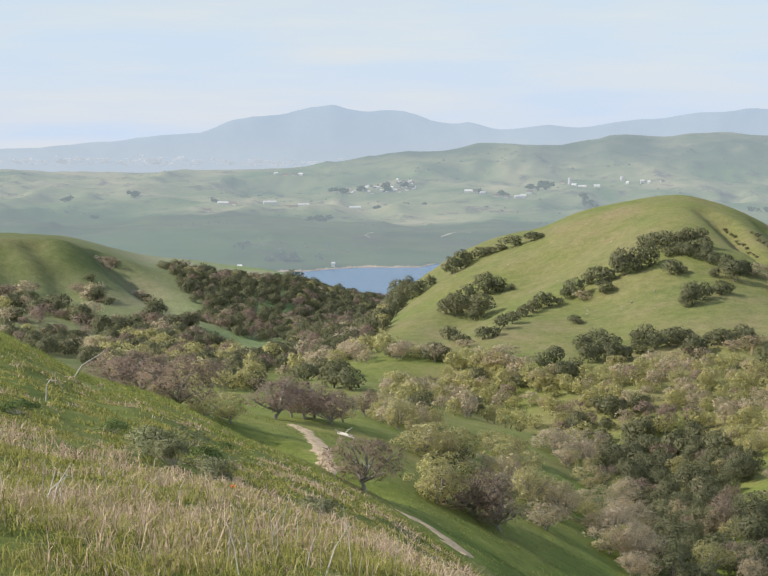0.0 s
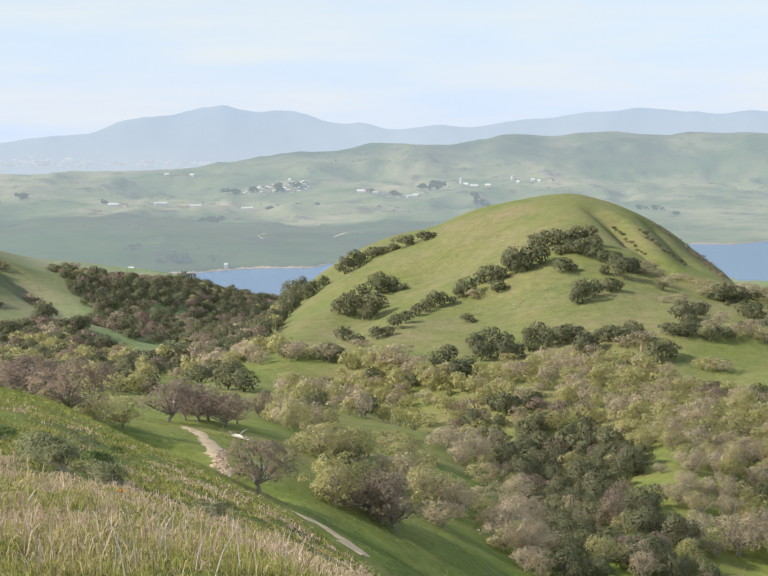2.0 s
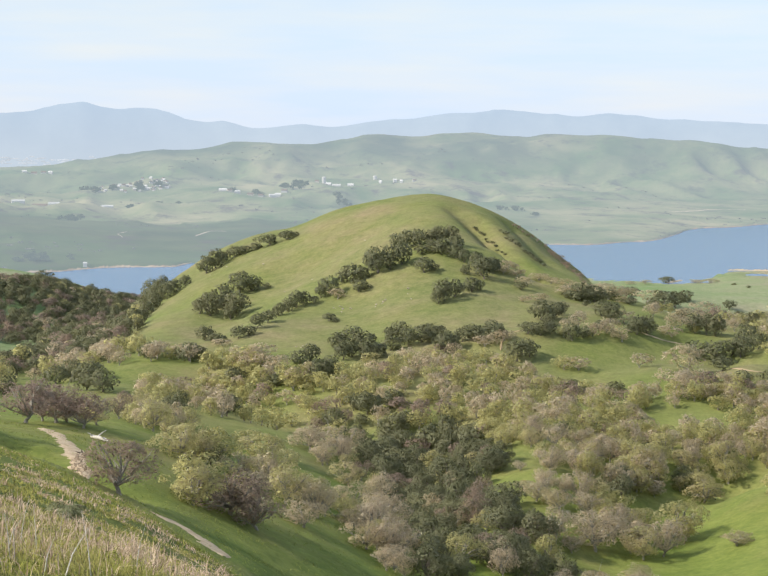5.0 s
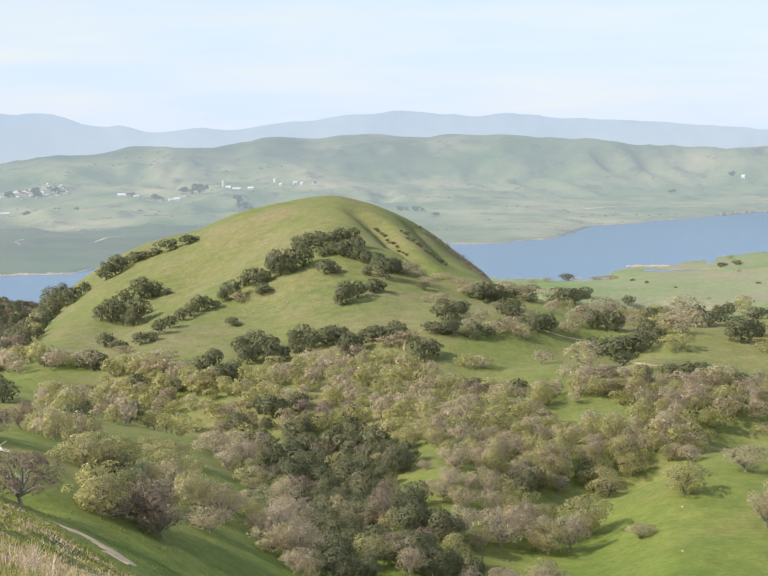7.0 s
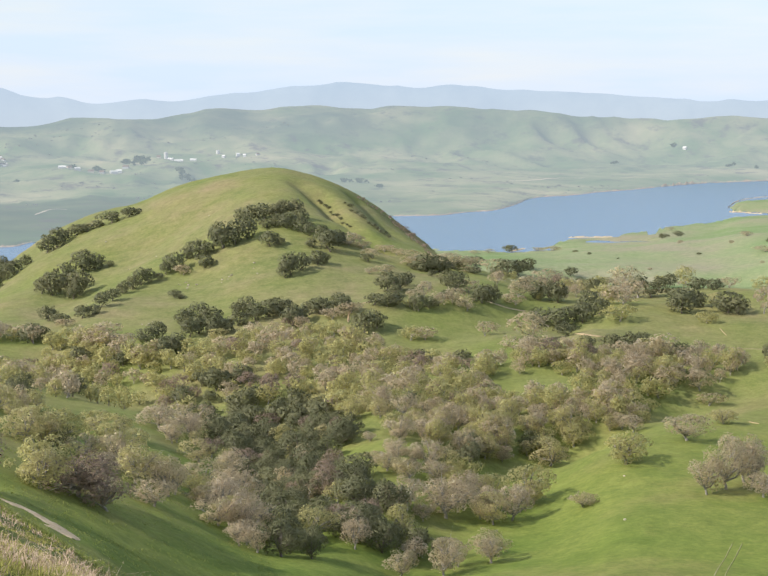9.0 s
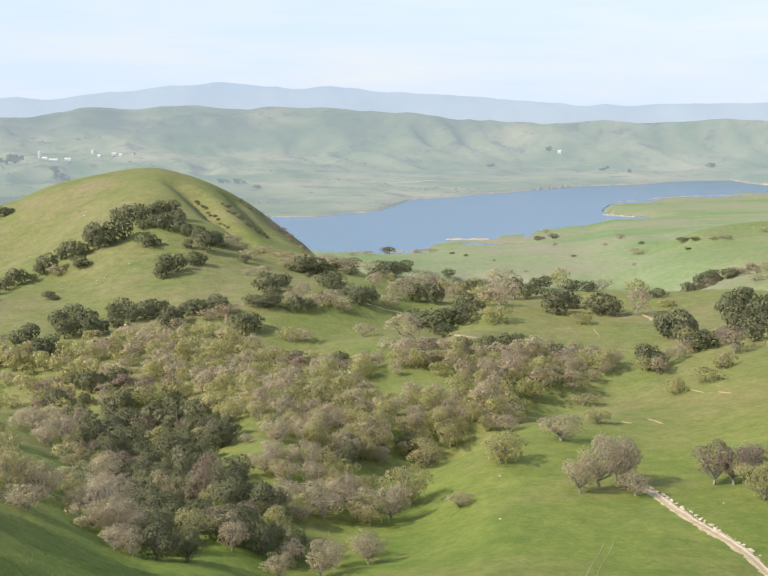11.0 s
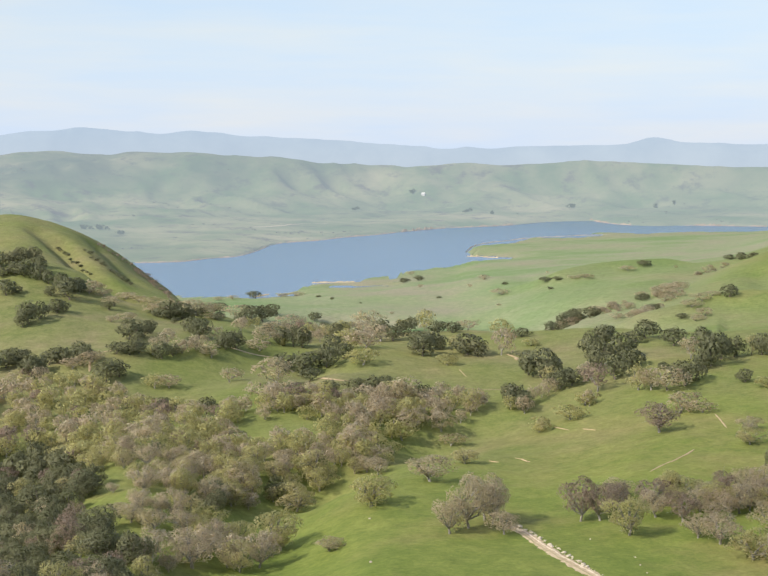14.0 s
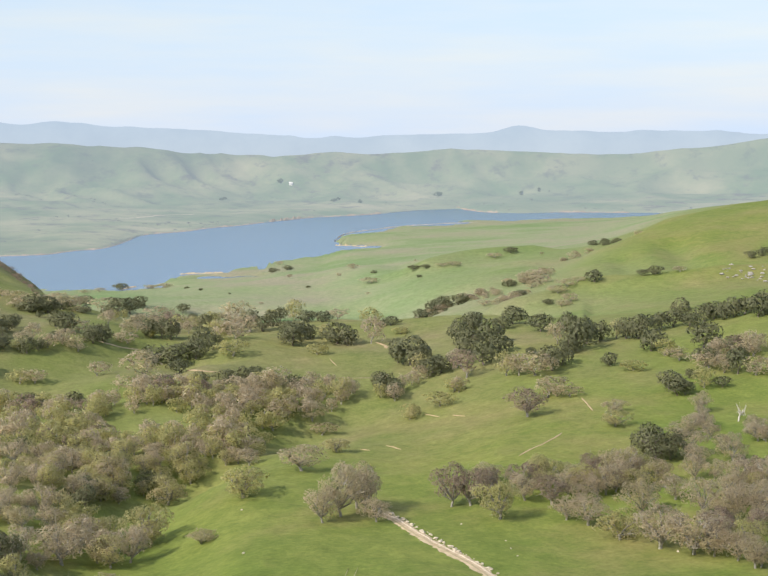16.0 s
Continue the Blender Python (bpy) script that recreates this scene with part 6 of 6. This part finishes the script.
# a bleached fallen tree on the spur
x, y, z = spot(-1.5, 262)
fallen = tagged(new("fallen_tree"), "bleached white fallen dead tree with broken limbs", "dead tree")
part("trunk", mesh_of("trunk", *tube([(-1.4, 1.2, 0.5), (-0.3, 0.2, 0.45), (0.8, -1.0, 0.35), (1.6, -2.0, 0.2)], (0.28, 0.34, 0.3, 0.18), 7), DEADWOOD), fallen)
for q in ([(-0.3, 0.2, 0.5), (0.5, 0.5, 1.2), (1.2, 0.9, 1.5)], [(-1.2, 1.0, 0.5), (-1.6, 0.6, 1.1), (-2.0, 0.8, 1.2)], [(0.8, -1.0, 0.4), (0.5, -1.8, 0.9)]):
    part("limb", mesh_of("limb", *tube(q, [0.14 - 0.04 * i for i in range(len(q))], 5), DEADWOOD), fallen)
fallen.matrix_world = pose(x, y, z, 0, 0, 1.5)


def snag(b, r, high, seed, label="bleached leafless dead oak with bare crooked limbs"):
    """A dead oak: a forked trunk and crooked limbs with no twigs left."""
    rng = np.random.default_rng(seed)
    x, y, z = spot(b, r)
    thing = tagged(new("dead_tree"), label, "dead tree", "dead trees")
    top = np.array([rng.normal() * 0.05, rng.normal() * 0.05, 0.4])
    stem = part("trunk", mesh_of("trunk", *tube([(0, 0, -0.08), top * 0.5 + rng.normal(size=3) * 0.02, top], (0.06, 0.048, 0.04), 6), DEADWOOD), thing)
    for k in range(7):
        a = k * 2.4 + rng.uniform(-0.5, 0.5)
        out = np.array([math.cos(a), math.sin(a), 0]) * rng.uniform(0.25, 0.5)
        tip = top + out + (0, 0, rng.uniform(0.1, 0.6))
        mid = top + out * 0.5 + (0, 0, 0.12) + rng.normal(size=3) * 0.05
        pieces = [tube([top * 0.9, mid, tip], (0.03, 0.02, 0.007), 5)]
        for _ in range(3):
            end = mid + rng.normal(size=3) * 0.16 + (0, 0, 0.1)
            pieces.append(tube([mid, (mid + end) / 2 + rng.normal(size=3) * 0.03, end], (0.014, 0.01, 0.004), 4))
        part("limb", mesh_of("limb", *joined(pieces), DEADWOOD), stem)
    thing.matrix_world = pose(x, y, z, 0, 0, seed * 50) @ Matrix.Diagonal((high, high, high, 1))


for k, (b, r, high) in enumerate(((16.31, 307, 4.6), (16.0, 301, 3.8), (13.57, 329, 2.6), (44.04, 421, 5.0), (42.61, 435, 4.2), (41.18, 300, 5.5), (42.9, 310, 4.2), (45.0, 395, 3.8))):
    snag(b, r, high, 60 + k)

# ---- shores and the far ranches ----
# reddish earth with a haze glow painted into it
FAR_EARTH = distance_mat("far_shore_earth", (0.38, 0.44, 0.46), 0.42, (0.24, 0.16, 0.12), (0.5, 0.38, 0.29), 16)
SAND = earth("shore_sand", (0.5, 0.39, 0.26), (0.34, 0.26, 0.16), 6)


def bank(name, line_rows, west, east, high, deep, mat, label, seed, back=0.0):
    """A bare bank along a stretch of shore, with an uneven top."""
    b = np.arange(west, east, 0.008)
    r = eased_at(line_rows, b) + back
    top = WATER + 0.6 + high * np.clip(0.4 + 0.5 * ripple(b * 60, b * 0, 14, seed) + 0.6 * ripple(b * 60, b * 0, 4.5, seed + 1) + 0.3 * ripple(b * 60, b * 0, 1.6, seed + 2), 0.0, 1.2)
    a = np.radians(b)
    v = []
    for dr, z in ((-4, np.full(len(b), WATER - 1.5)), (0, np.full(len(b), WATER + 0.5)), (deep * 0.5, top), (deep, top - 1.5)):
        v.append(np.stack([(r + dr) * np.sin(a), (r + dr) * np.cos(a), z], 1))
    v = np.stack(v, 1).reshape(-1, 3)
    i = np.arange((len(b) - 1) * 3)
    i = i // 3 * 4 + i % 3
    return tagged(new(name, mesh_of(name, v, np.stack([i, i + 1, i + 5, i + 4], 1), mat)), label, "shore", kind="structure")


def eased_at(rows, b):
    return along(rows, b)[0]


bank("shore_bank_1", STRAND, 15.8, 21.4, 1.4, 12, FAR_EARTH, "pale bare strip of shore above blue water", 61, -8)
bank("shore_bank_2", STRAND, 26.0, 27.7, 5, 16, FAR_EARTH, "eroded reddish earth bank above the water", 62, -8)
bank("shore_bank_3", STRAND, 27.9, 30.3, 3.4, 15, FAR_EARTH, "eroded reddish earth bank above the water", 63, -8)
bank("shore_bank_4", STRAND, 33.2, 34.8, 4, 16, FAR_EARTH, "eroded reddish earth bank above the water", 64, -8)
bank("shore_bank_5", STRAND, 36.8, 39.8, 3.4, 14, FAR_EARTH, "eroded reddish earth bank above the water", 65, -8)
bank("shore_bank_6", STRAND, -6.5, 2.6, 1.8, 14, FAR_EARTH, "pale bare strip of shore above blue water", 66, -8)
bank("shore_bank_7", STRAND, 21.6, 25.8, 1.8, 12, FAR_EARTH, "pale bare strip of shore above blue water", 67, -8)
bank("shore_bank_8", SHORE, 22.55, 24.2, 1.2, 8, SAND, "narrow sandy spit at the edge of the lake", 68, -4)
bank("shore_bank_9", SHORE, 28.5, 28.9, 2.0, 12, SAND, "pale beach on a grassy point in the lake", 69, -4)
bank("shore_bank_10", [(28, 2722, 0), (28.95, 2722, 0), (29.4, 2700, 0), (30.2, 2688, 0)], 28.55, 29.75, 2.4, 12, SAND, "pale beach along a small cove", 70, -6)
bank("shore_bank_11", SHORE, 20.3, 20.9, 1.2, 8, SAND, "small pale beach at the edge of the lake", 71, -5)
bank("shore_bank_12", SHORE, 28.95, 34.0, 1.6, 10, FAR_EARTH, "bare earth far edge of a grassy point", 72, -6)

# walls, roofs and leaves: their own colours with a painted haze glow mixed in
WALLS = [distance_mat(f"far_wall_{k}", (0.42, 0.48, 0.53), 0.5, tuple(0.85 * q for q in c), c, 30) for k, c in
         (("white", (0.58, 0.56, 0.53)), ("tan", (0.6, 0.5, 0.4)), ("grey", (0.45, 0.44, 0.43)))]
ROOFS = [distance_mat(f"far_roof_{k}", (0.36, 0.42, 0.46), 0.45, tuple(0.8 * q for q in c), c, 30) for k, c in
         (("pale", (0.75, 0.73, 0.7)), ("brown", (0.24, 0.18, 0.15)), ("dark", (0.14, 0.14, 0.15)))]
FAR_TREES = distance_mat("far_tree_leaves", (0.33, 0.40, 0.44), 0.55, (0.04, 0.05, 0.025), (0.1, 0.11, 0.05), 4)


def far_spot(b, r, ground=far_land):
    a = radians(b)
    return r * math.sin(a), r * math.cos(a), float(ground.height(b, r)[0])


def house(b, r, long, deep, high, wall, roof, turn, label="small ranch building with a pitched roof", name="ranch_building", group="ranch buildings"):
    """Walls and a pitched roof with eaves."""
    x, y, z = far_spot(b, r)
    thing = tagged(new(name), label, "building", group)
    L, D, e = long * 0.36, deep * 0.36, 0.4
    high *= 0.75
    v = [(-L, -D, -4), (L, -D, -4), (L, D, -4), (-L, D, -4), (-L, -D, high), (L, -D, high), (L, D, high), (-L, D, high), (-L, 0, high + deep * 0.28), (L, 0, high + deep * 0.28)]
    me = bpy.data.meshes.new("wall")
    me.from_pydata(v, [], [(0, 1, 5, 4), (1, 2, 6, 9, 5), (2, 3, 7, 6), (3, 0, 4, 8, 7)])
    me.materials.append(wall)
    part("wall", me, thing)
    t, k = high + deep * 0.28, 0.28 * 2
    v = [(-L - e, -D - e, high - e * k), (L + e, -D - e, high - e * k), (L + e, 0, t), (-L - e, 0, t), (L + e, D + e, high - e * k), (-L - e, D + e, high - e * k)]
    v += [(p[0], p[1], p[2] + 0.5) for p in v]
    me = bpy.data.meshes.new("roof")
    me.from_pydata(v, [], [(6, 7, 8, 9), (9, 8, 10, 11), (0, 3, 2, 1), (3, 5, 4, 2), (0, 1, 7, 6), (4, 5, 11, 10), (1, 2, 8, 7), (2, 4, 10, 8), (0, 6, 9, 3), (3, 9, 11, 5)])
    me.materials.append(roof)
    part("roof", me, thing)
    thing.matrix_world = pose(x, y, z, 0, 0, turn - b)


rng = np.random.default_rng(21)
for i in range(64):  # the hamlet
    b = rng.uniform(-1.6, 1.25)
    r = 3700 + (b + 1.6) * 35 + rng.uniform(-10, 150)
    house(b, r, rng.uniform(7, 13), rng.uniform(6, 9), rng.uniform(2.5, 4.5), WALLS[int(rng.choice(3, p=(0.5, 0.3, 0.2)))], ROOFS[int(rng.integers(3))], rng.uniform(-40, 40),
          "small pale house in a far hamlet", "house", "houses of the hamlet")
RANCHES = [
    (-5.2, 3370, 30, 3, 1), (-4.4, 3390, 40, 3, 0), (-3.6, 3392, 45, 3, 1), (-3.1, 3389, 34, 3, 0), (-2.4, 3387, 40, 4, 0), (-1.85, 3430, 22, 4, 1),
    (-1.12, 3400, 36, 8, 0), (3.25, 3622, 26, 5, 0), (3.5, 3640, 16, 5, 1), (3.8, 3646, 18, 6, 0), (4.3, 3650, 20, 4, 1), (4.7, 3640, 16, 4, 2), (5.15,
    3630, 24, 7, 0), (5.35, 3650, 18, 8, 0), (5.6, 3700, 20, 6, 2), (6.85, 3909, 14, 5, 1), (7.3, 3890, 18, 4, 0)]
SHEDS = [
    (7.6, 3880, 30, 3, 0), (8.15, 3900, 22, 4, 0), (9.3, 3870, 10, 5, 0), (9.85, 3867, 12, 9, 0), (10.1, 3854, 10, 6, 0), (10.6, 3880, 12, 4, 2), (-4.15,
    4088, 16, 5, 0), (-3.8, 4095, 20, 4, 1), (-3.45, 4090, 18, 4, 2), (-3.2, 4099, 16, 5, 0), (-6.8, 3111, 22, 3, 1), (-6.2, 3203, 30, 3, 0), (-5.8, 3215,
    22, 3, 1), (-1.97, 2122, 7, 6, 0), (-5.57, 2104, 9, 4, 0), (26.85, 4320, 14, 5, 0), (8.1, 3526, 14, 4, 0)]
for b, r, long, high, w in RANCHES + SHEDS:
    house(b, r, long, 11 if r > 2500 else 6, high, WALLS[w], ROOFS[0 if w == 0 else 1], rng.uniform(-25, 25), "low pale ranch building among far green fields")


def tank(b, r, wide, high, label):
    x, y, z = far_spot(b, r)
    thing = tagged(new("water_tank"), label, "tank", "tanks")
    ring = [(math.cos(k * math.pi / 8) * wide / 2, math.sin(k * math.pi / 8) * wide / 2) for k in range(16)]
    me = bpy.data.meshes.new("shell")
    me.from_pydata([(*q, -3) for q in ring] + [(*q, high) for q in ring], [], [(k, (k + 1) % 16, (k + 1) % 16 + 16, k + 16) for k in range(16)])
    me.materials.append(WALLS[0])
    part("shell", me, thing)
    me = bpy.data.meshes.new("cap")
    me.from_pydata([(*q, high) for q in ring] + [(0, 0, high + wide * 0.15)], [], [(k, (k + 1) % 16, 16) for k in range(16)])
    me.materials.append(WALLS[0])
    part("cap", me, thing)
    thing.matrix_world = pose(x, y, z, 0, 0, 0)


tank(7.12, 3909, 10, 17, "tall white round tank beside ranch sheds")
tank(9.09, 3976, 11, 9, "low white round tank on a green slope")


def far_grove(rows, label):
    """Round-headed trees of the far plain: bearing, distance, width, joined as one grove."""
    for b, r, w, n in rows:
        rng = np.random.default_rng(int(r))
        crowns = []
        for i in range(n):
            bb, rr, ww = b + rng.normal() * w / r * 20 * (n > 1), r + rng.normal() * w * (n > 1), w * rng.uniform(0.6, 1.2)
            x, y, z = far_spot(bb, rr)
            c = rng.normal(size=(9, 3)) * (0.2, 0.2, 0.14) + (0, 0, 0.4)
            v, f, _ = tufts(rng, c, rng.uniform(0.15, 0.25, 9), 90, 0.11, 1.1, 0.7)
            crowns.append((v * ww + (x, y, z), f))
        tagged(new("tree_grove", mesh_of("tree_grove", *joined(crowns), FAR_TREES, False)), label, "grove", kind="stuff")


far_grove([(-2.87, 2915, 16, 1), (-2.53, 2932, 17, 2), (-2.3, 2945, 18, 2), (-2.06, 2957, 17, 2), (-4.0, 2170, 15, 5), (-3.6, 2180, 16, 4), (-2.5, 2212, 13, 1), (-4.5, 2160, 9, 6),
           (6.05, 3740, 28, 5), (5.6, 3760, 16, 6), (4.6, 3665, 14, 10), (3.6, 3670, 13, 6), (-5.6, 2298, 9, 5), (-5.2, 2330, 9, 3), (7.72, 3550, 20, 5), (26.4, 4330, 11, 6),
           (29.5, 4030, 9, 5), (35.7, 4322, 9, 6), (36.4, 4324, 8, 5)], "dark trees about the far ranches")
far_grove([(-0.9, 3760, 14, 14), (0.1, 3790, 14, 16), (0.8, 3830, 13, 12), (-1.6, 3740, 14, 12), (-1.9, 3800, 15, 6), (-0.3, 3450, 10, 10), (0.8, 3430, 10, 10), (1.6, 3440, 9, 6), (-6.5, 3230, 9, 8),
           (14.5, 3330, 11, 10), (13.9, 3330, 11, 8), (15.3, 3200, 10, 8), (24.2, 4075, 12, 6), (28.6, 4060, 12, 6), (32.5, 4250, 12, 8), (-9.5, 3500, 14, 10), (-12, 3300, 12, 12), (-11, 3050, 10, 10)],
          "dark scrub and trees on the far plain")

# pale dirt roads of the far plain, with haze painted in as a glow
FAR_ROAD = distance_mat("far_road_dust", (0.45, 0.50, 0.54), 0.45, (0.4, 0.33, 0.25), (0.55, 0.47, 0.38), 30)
for k, (path, width) in enumerate((([(-0.55, 2540), (-0.75, 2590), (-0.6, 2640), (-0.4, 2660)], 5), ([(2.2, 2640), (2.8, 2690), (3.4, 2730)], 5), ([(20.3, 3500), (21.5, 3560), (22.4, 3640), (23.2, 3680)], 5),
                                   ([(31.0, 3790), (32.5, 3830), (34.0, 3820)], 4), ([(-9.0, 3400), (-6.8, 3380), (-5.0, 3360)], 5))):
    b = np.concatenate([np.linspace(p[0], q[0], 20, endpoint=False) for p, q in zip(path[:-1], path[1:])])
    r = np.interp(b, *zip(*sorted(path))) if path[0][0] < path[-1][0] and all(p[0] < q[0] for p, q in zip(path[:-1], path[1:])) else np.concatenate([np.linspace(p[1], q[1], 20, endpoint=False) for p, q in zip(path[:-1], path[1:])])
    a, rows = np.radians(b), []
    for side in (-1, 0, 1):
        rr = r + side * width
        rows.append(np.stack([rr * np.sin(a), rr * np.cos(a), far_land.height(b, rr) + 0.8 - 0.3 * abs(side)], 1))
    v = np.stack(rows, 1).reshape(-1, 3)
    i = np.arange((len(b) - 1) * 2)
    i = i // 2 * 3 + i % 2
    tagged(new(f"far_road_{k + 1}", mesh_of("far_road", v, np.stack([i, i + 1, i + 4, i + 3], 1), FAR_ROAD)), "pale dirt road on the far plain", "road", kind="structure")

# scrub in the draws and along the fences of the far plain
rng = np.random.default_rng(41)
clumps = []
b, r = rng.uniform(-15, 46, 5200), rng.uniform(2050, 4350, 5200)
x, y = r * np.sin(np.radians(b)), r * np.cos(np.radians(b))
shore = eased_at(STRAND, b)
ok = (r > shore + 25) & ((ripple(x, y, 170, 43) + 0.6 * ripple(x, y, 45, 44) > 0.55) | (r < shore + 60 * rng.uniform(0, 1, len(b))))
z = far_land.height(b, r)
for k in np.where(ok)[0][:900]:
    w = rng.uniform(3, 8)
    c = rng.normal(size=(4, 3)) * (0.3, 0.3, 0.1) + (0, 0, 0.2)
    v, f, _ = tufts(rng, c, rng.uniform(0.2, 0.35, 4), 22, 0.2, 1.1, 0.7, 0.6)
    clumps.append((v * (w, w, w * 0.7) + (x[k], y[k], z[k]), f))
# scrub colour lifted by a painted glow of haze
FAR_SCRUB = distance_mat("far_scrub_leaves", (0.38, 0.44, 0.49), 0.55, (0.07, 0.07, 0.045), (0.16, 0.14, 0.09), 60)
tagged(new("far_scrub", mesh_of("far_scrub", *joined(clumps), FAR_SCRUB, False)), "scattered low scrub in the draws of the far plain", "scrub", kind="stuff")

# the valley town, pale roofs hung at an angle below the eye to fit the camera's view
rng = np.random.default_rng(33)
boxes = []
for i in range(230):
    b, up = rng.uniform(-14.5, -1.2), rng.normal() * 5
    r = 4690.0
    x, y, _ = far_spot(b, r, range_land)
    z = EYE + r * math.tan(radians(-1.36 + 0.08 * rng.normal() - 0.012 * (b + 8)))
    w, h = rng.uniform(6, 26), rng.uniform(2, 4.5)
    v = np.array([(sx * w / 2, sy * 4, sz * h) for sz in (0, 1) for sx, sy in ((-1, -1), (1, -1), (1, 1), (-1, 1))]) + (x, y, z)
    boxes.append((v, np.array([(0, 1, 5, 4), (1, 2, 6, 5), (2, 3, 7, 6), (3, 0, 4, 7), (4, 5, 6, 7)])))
# pale roofs with haze painted over them as a glow
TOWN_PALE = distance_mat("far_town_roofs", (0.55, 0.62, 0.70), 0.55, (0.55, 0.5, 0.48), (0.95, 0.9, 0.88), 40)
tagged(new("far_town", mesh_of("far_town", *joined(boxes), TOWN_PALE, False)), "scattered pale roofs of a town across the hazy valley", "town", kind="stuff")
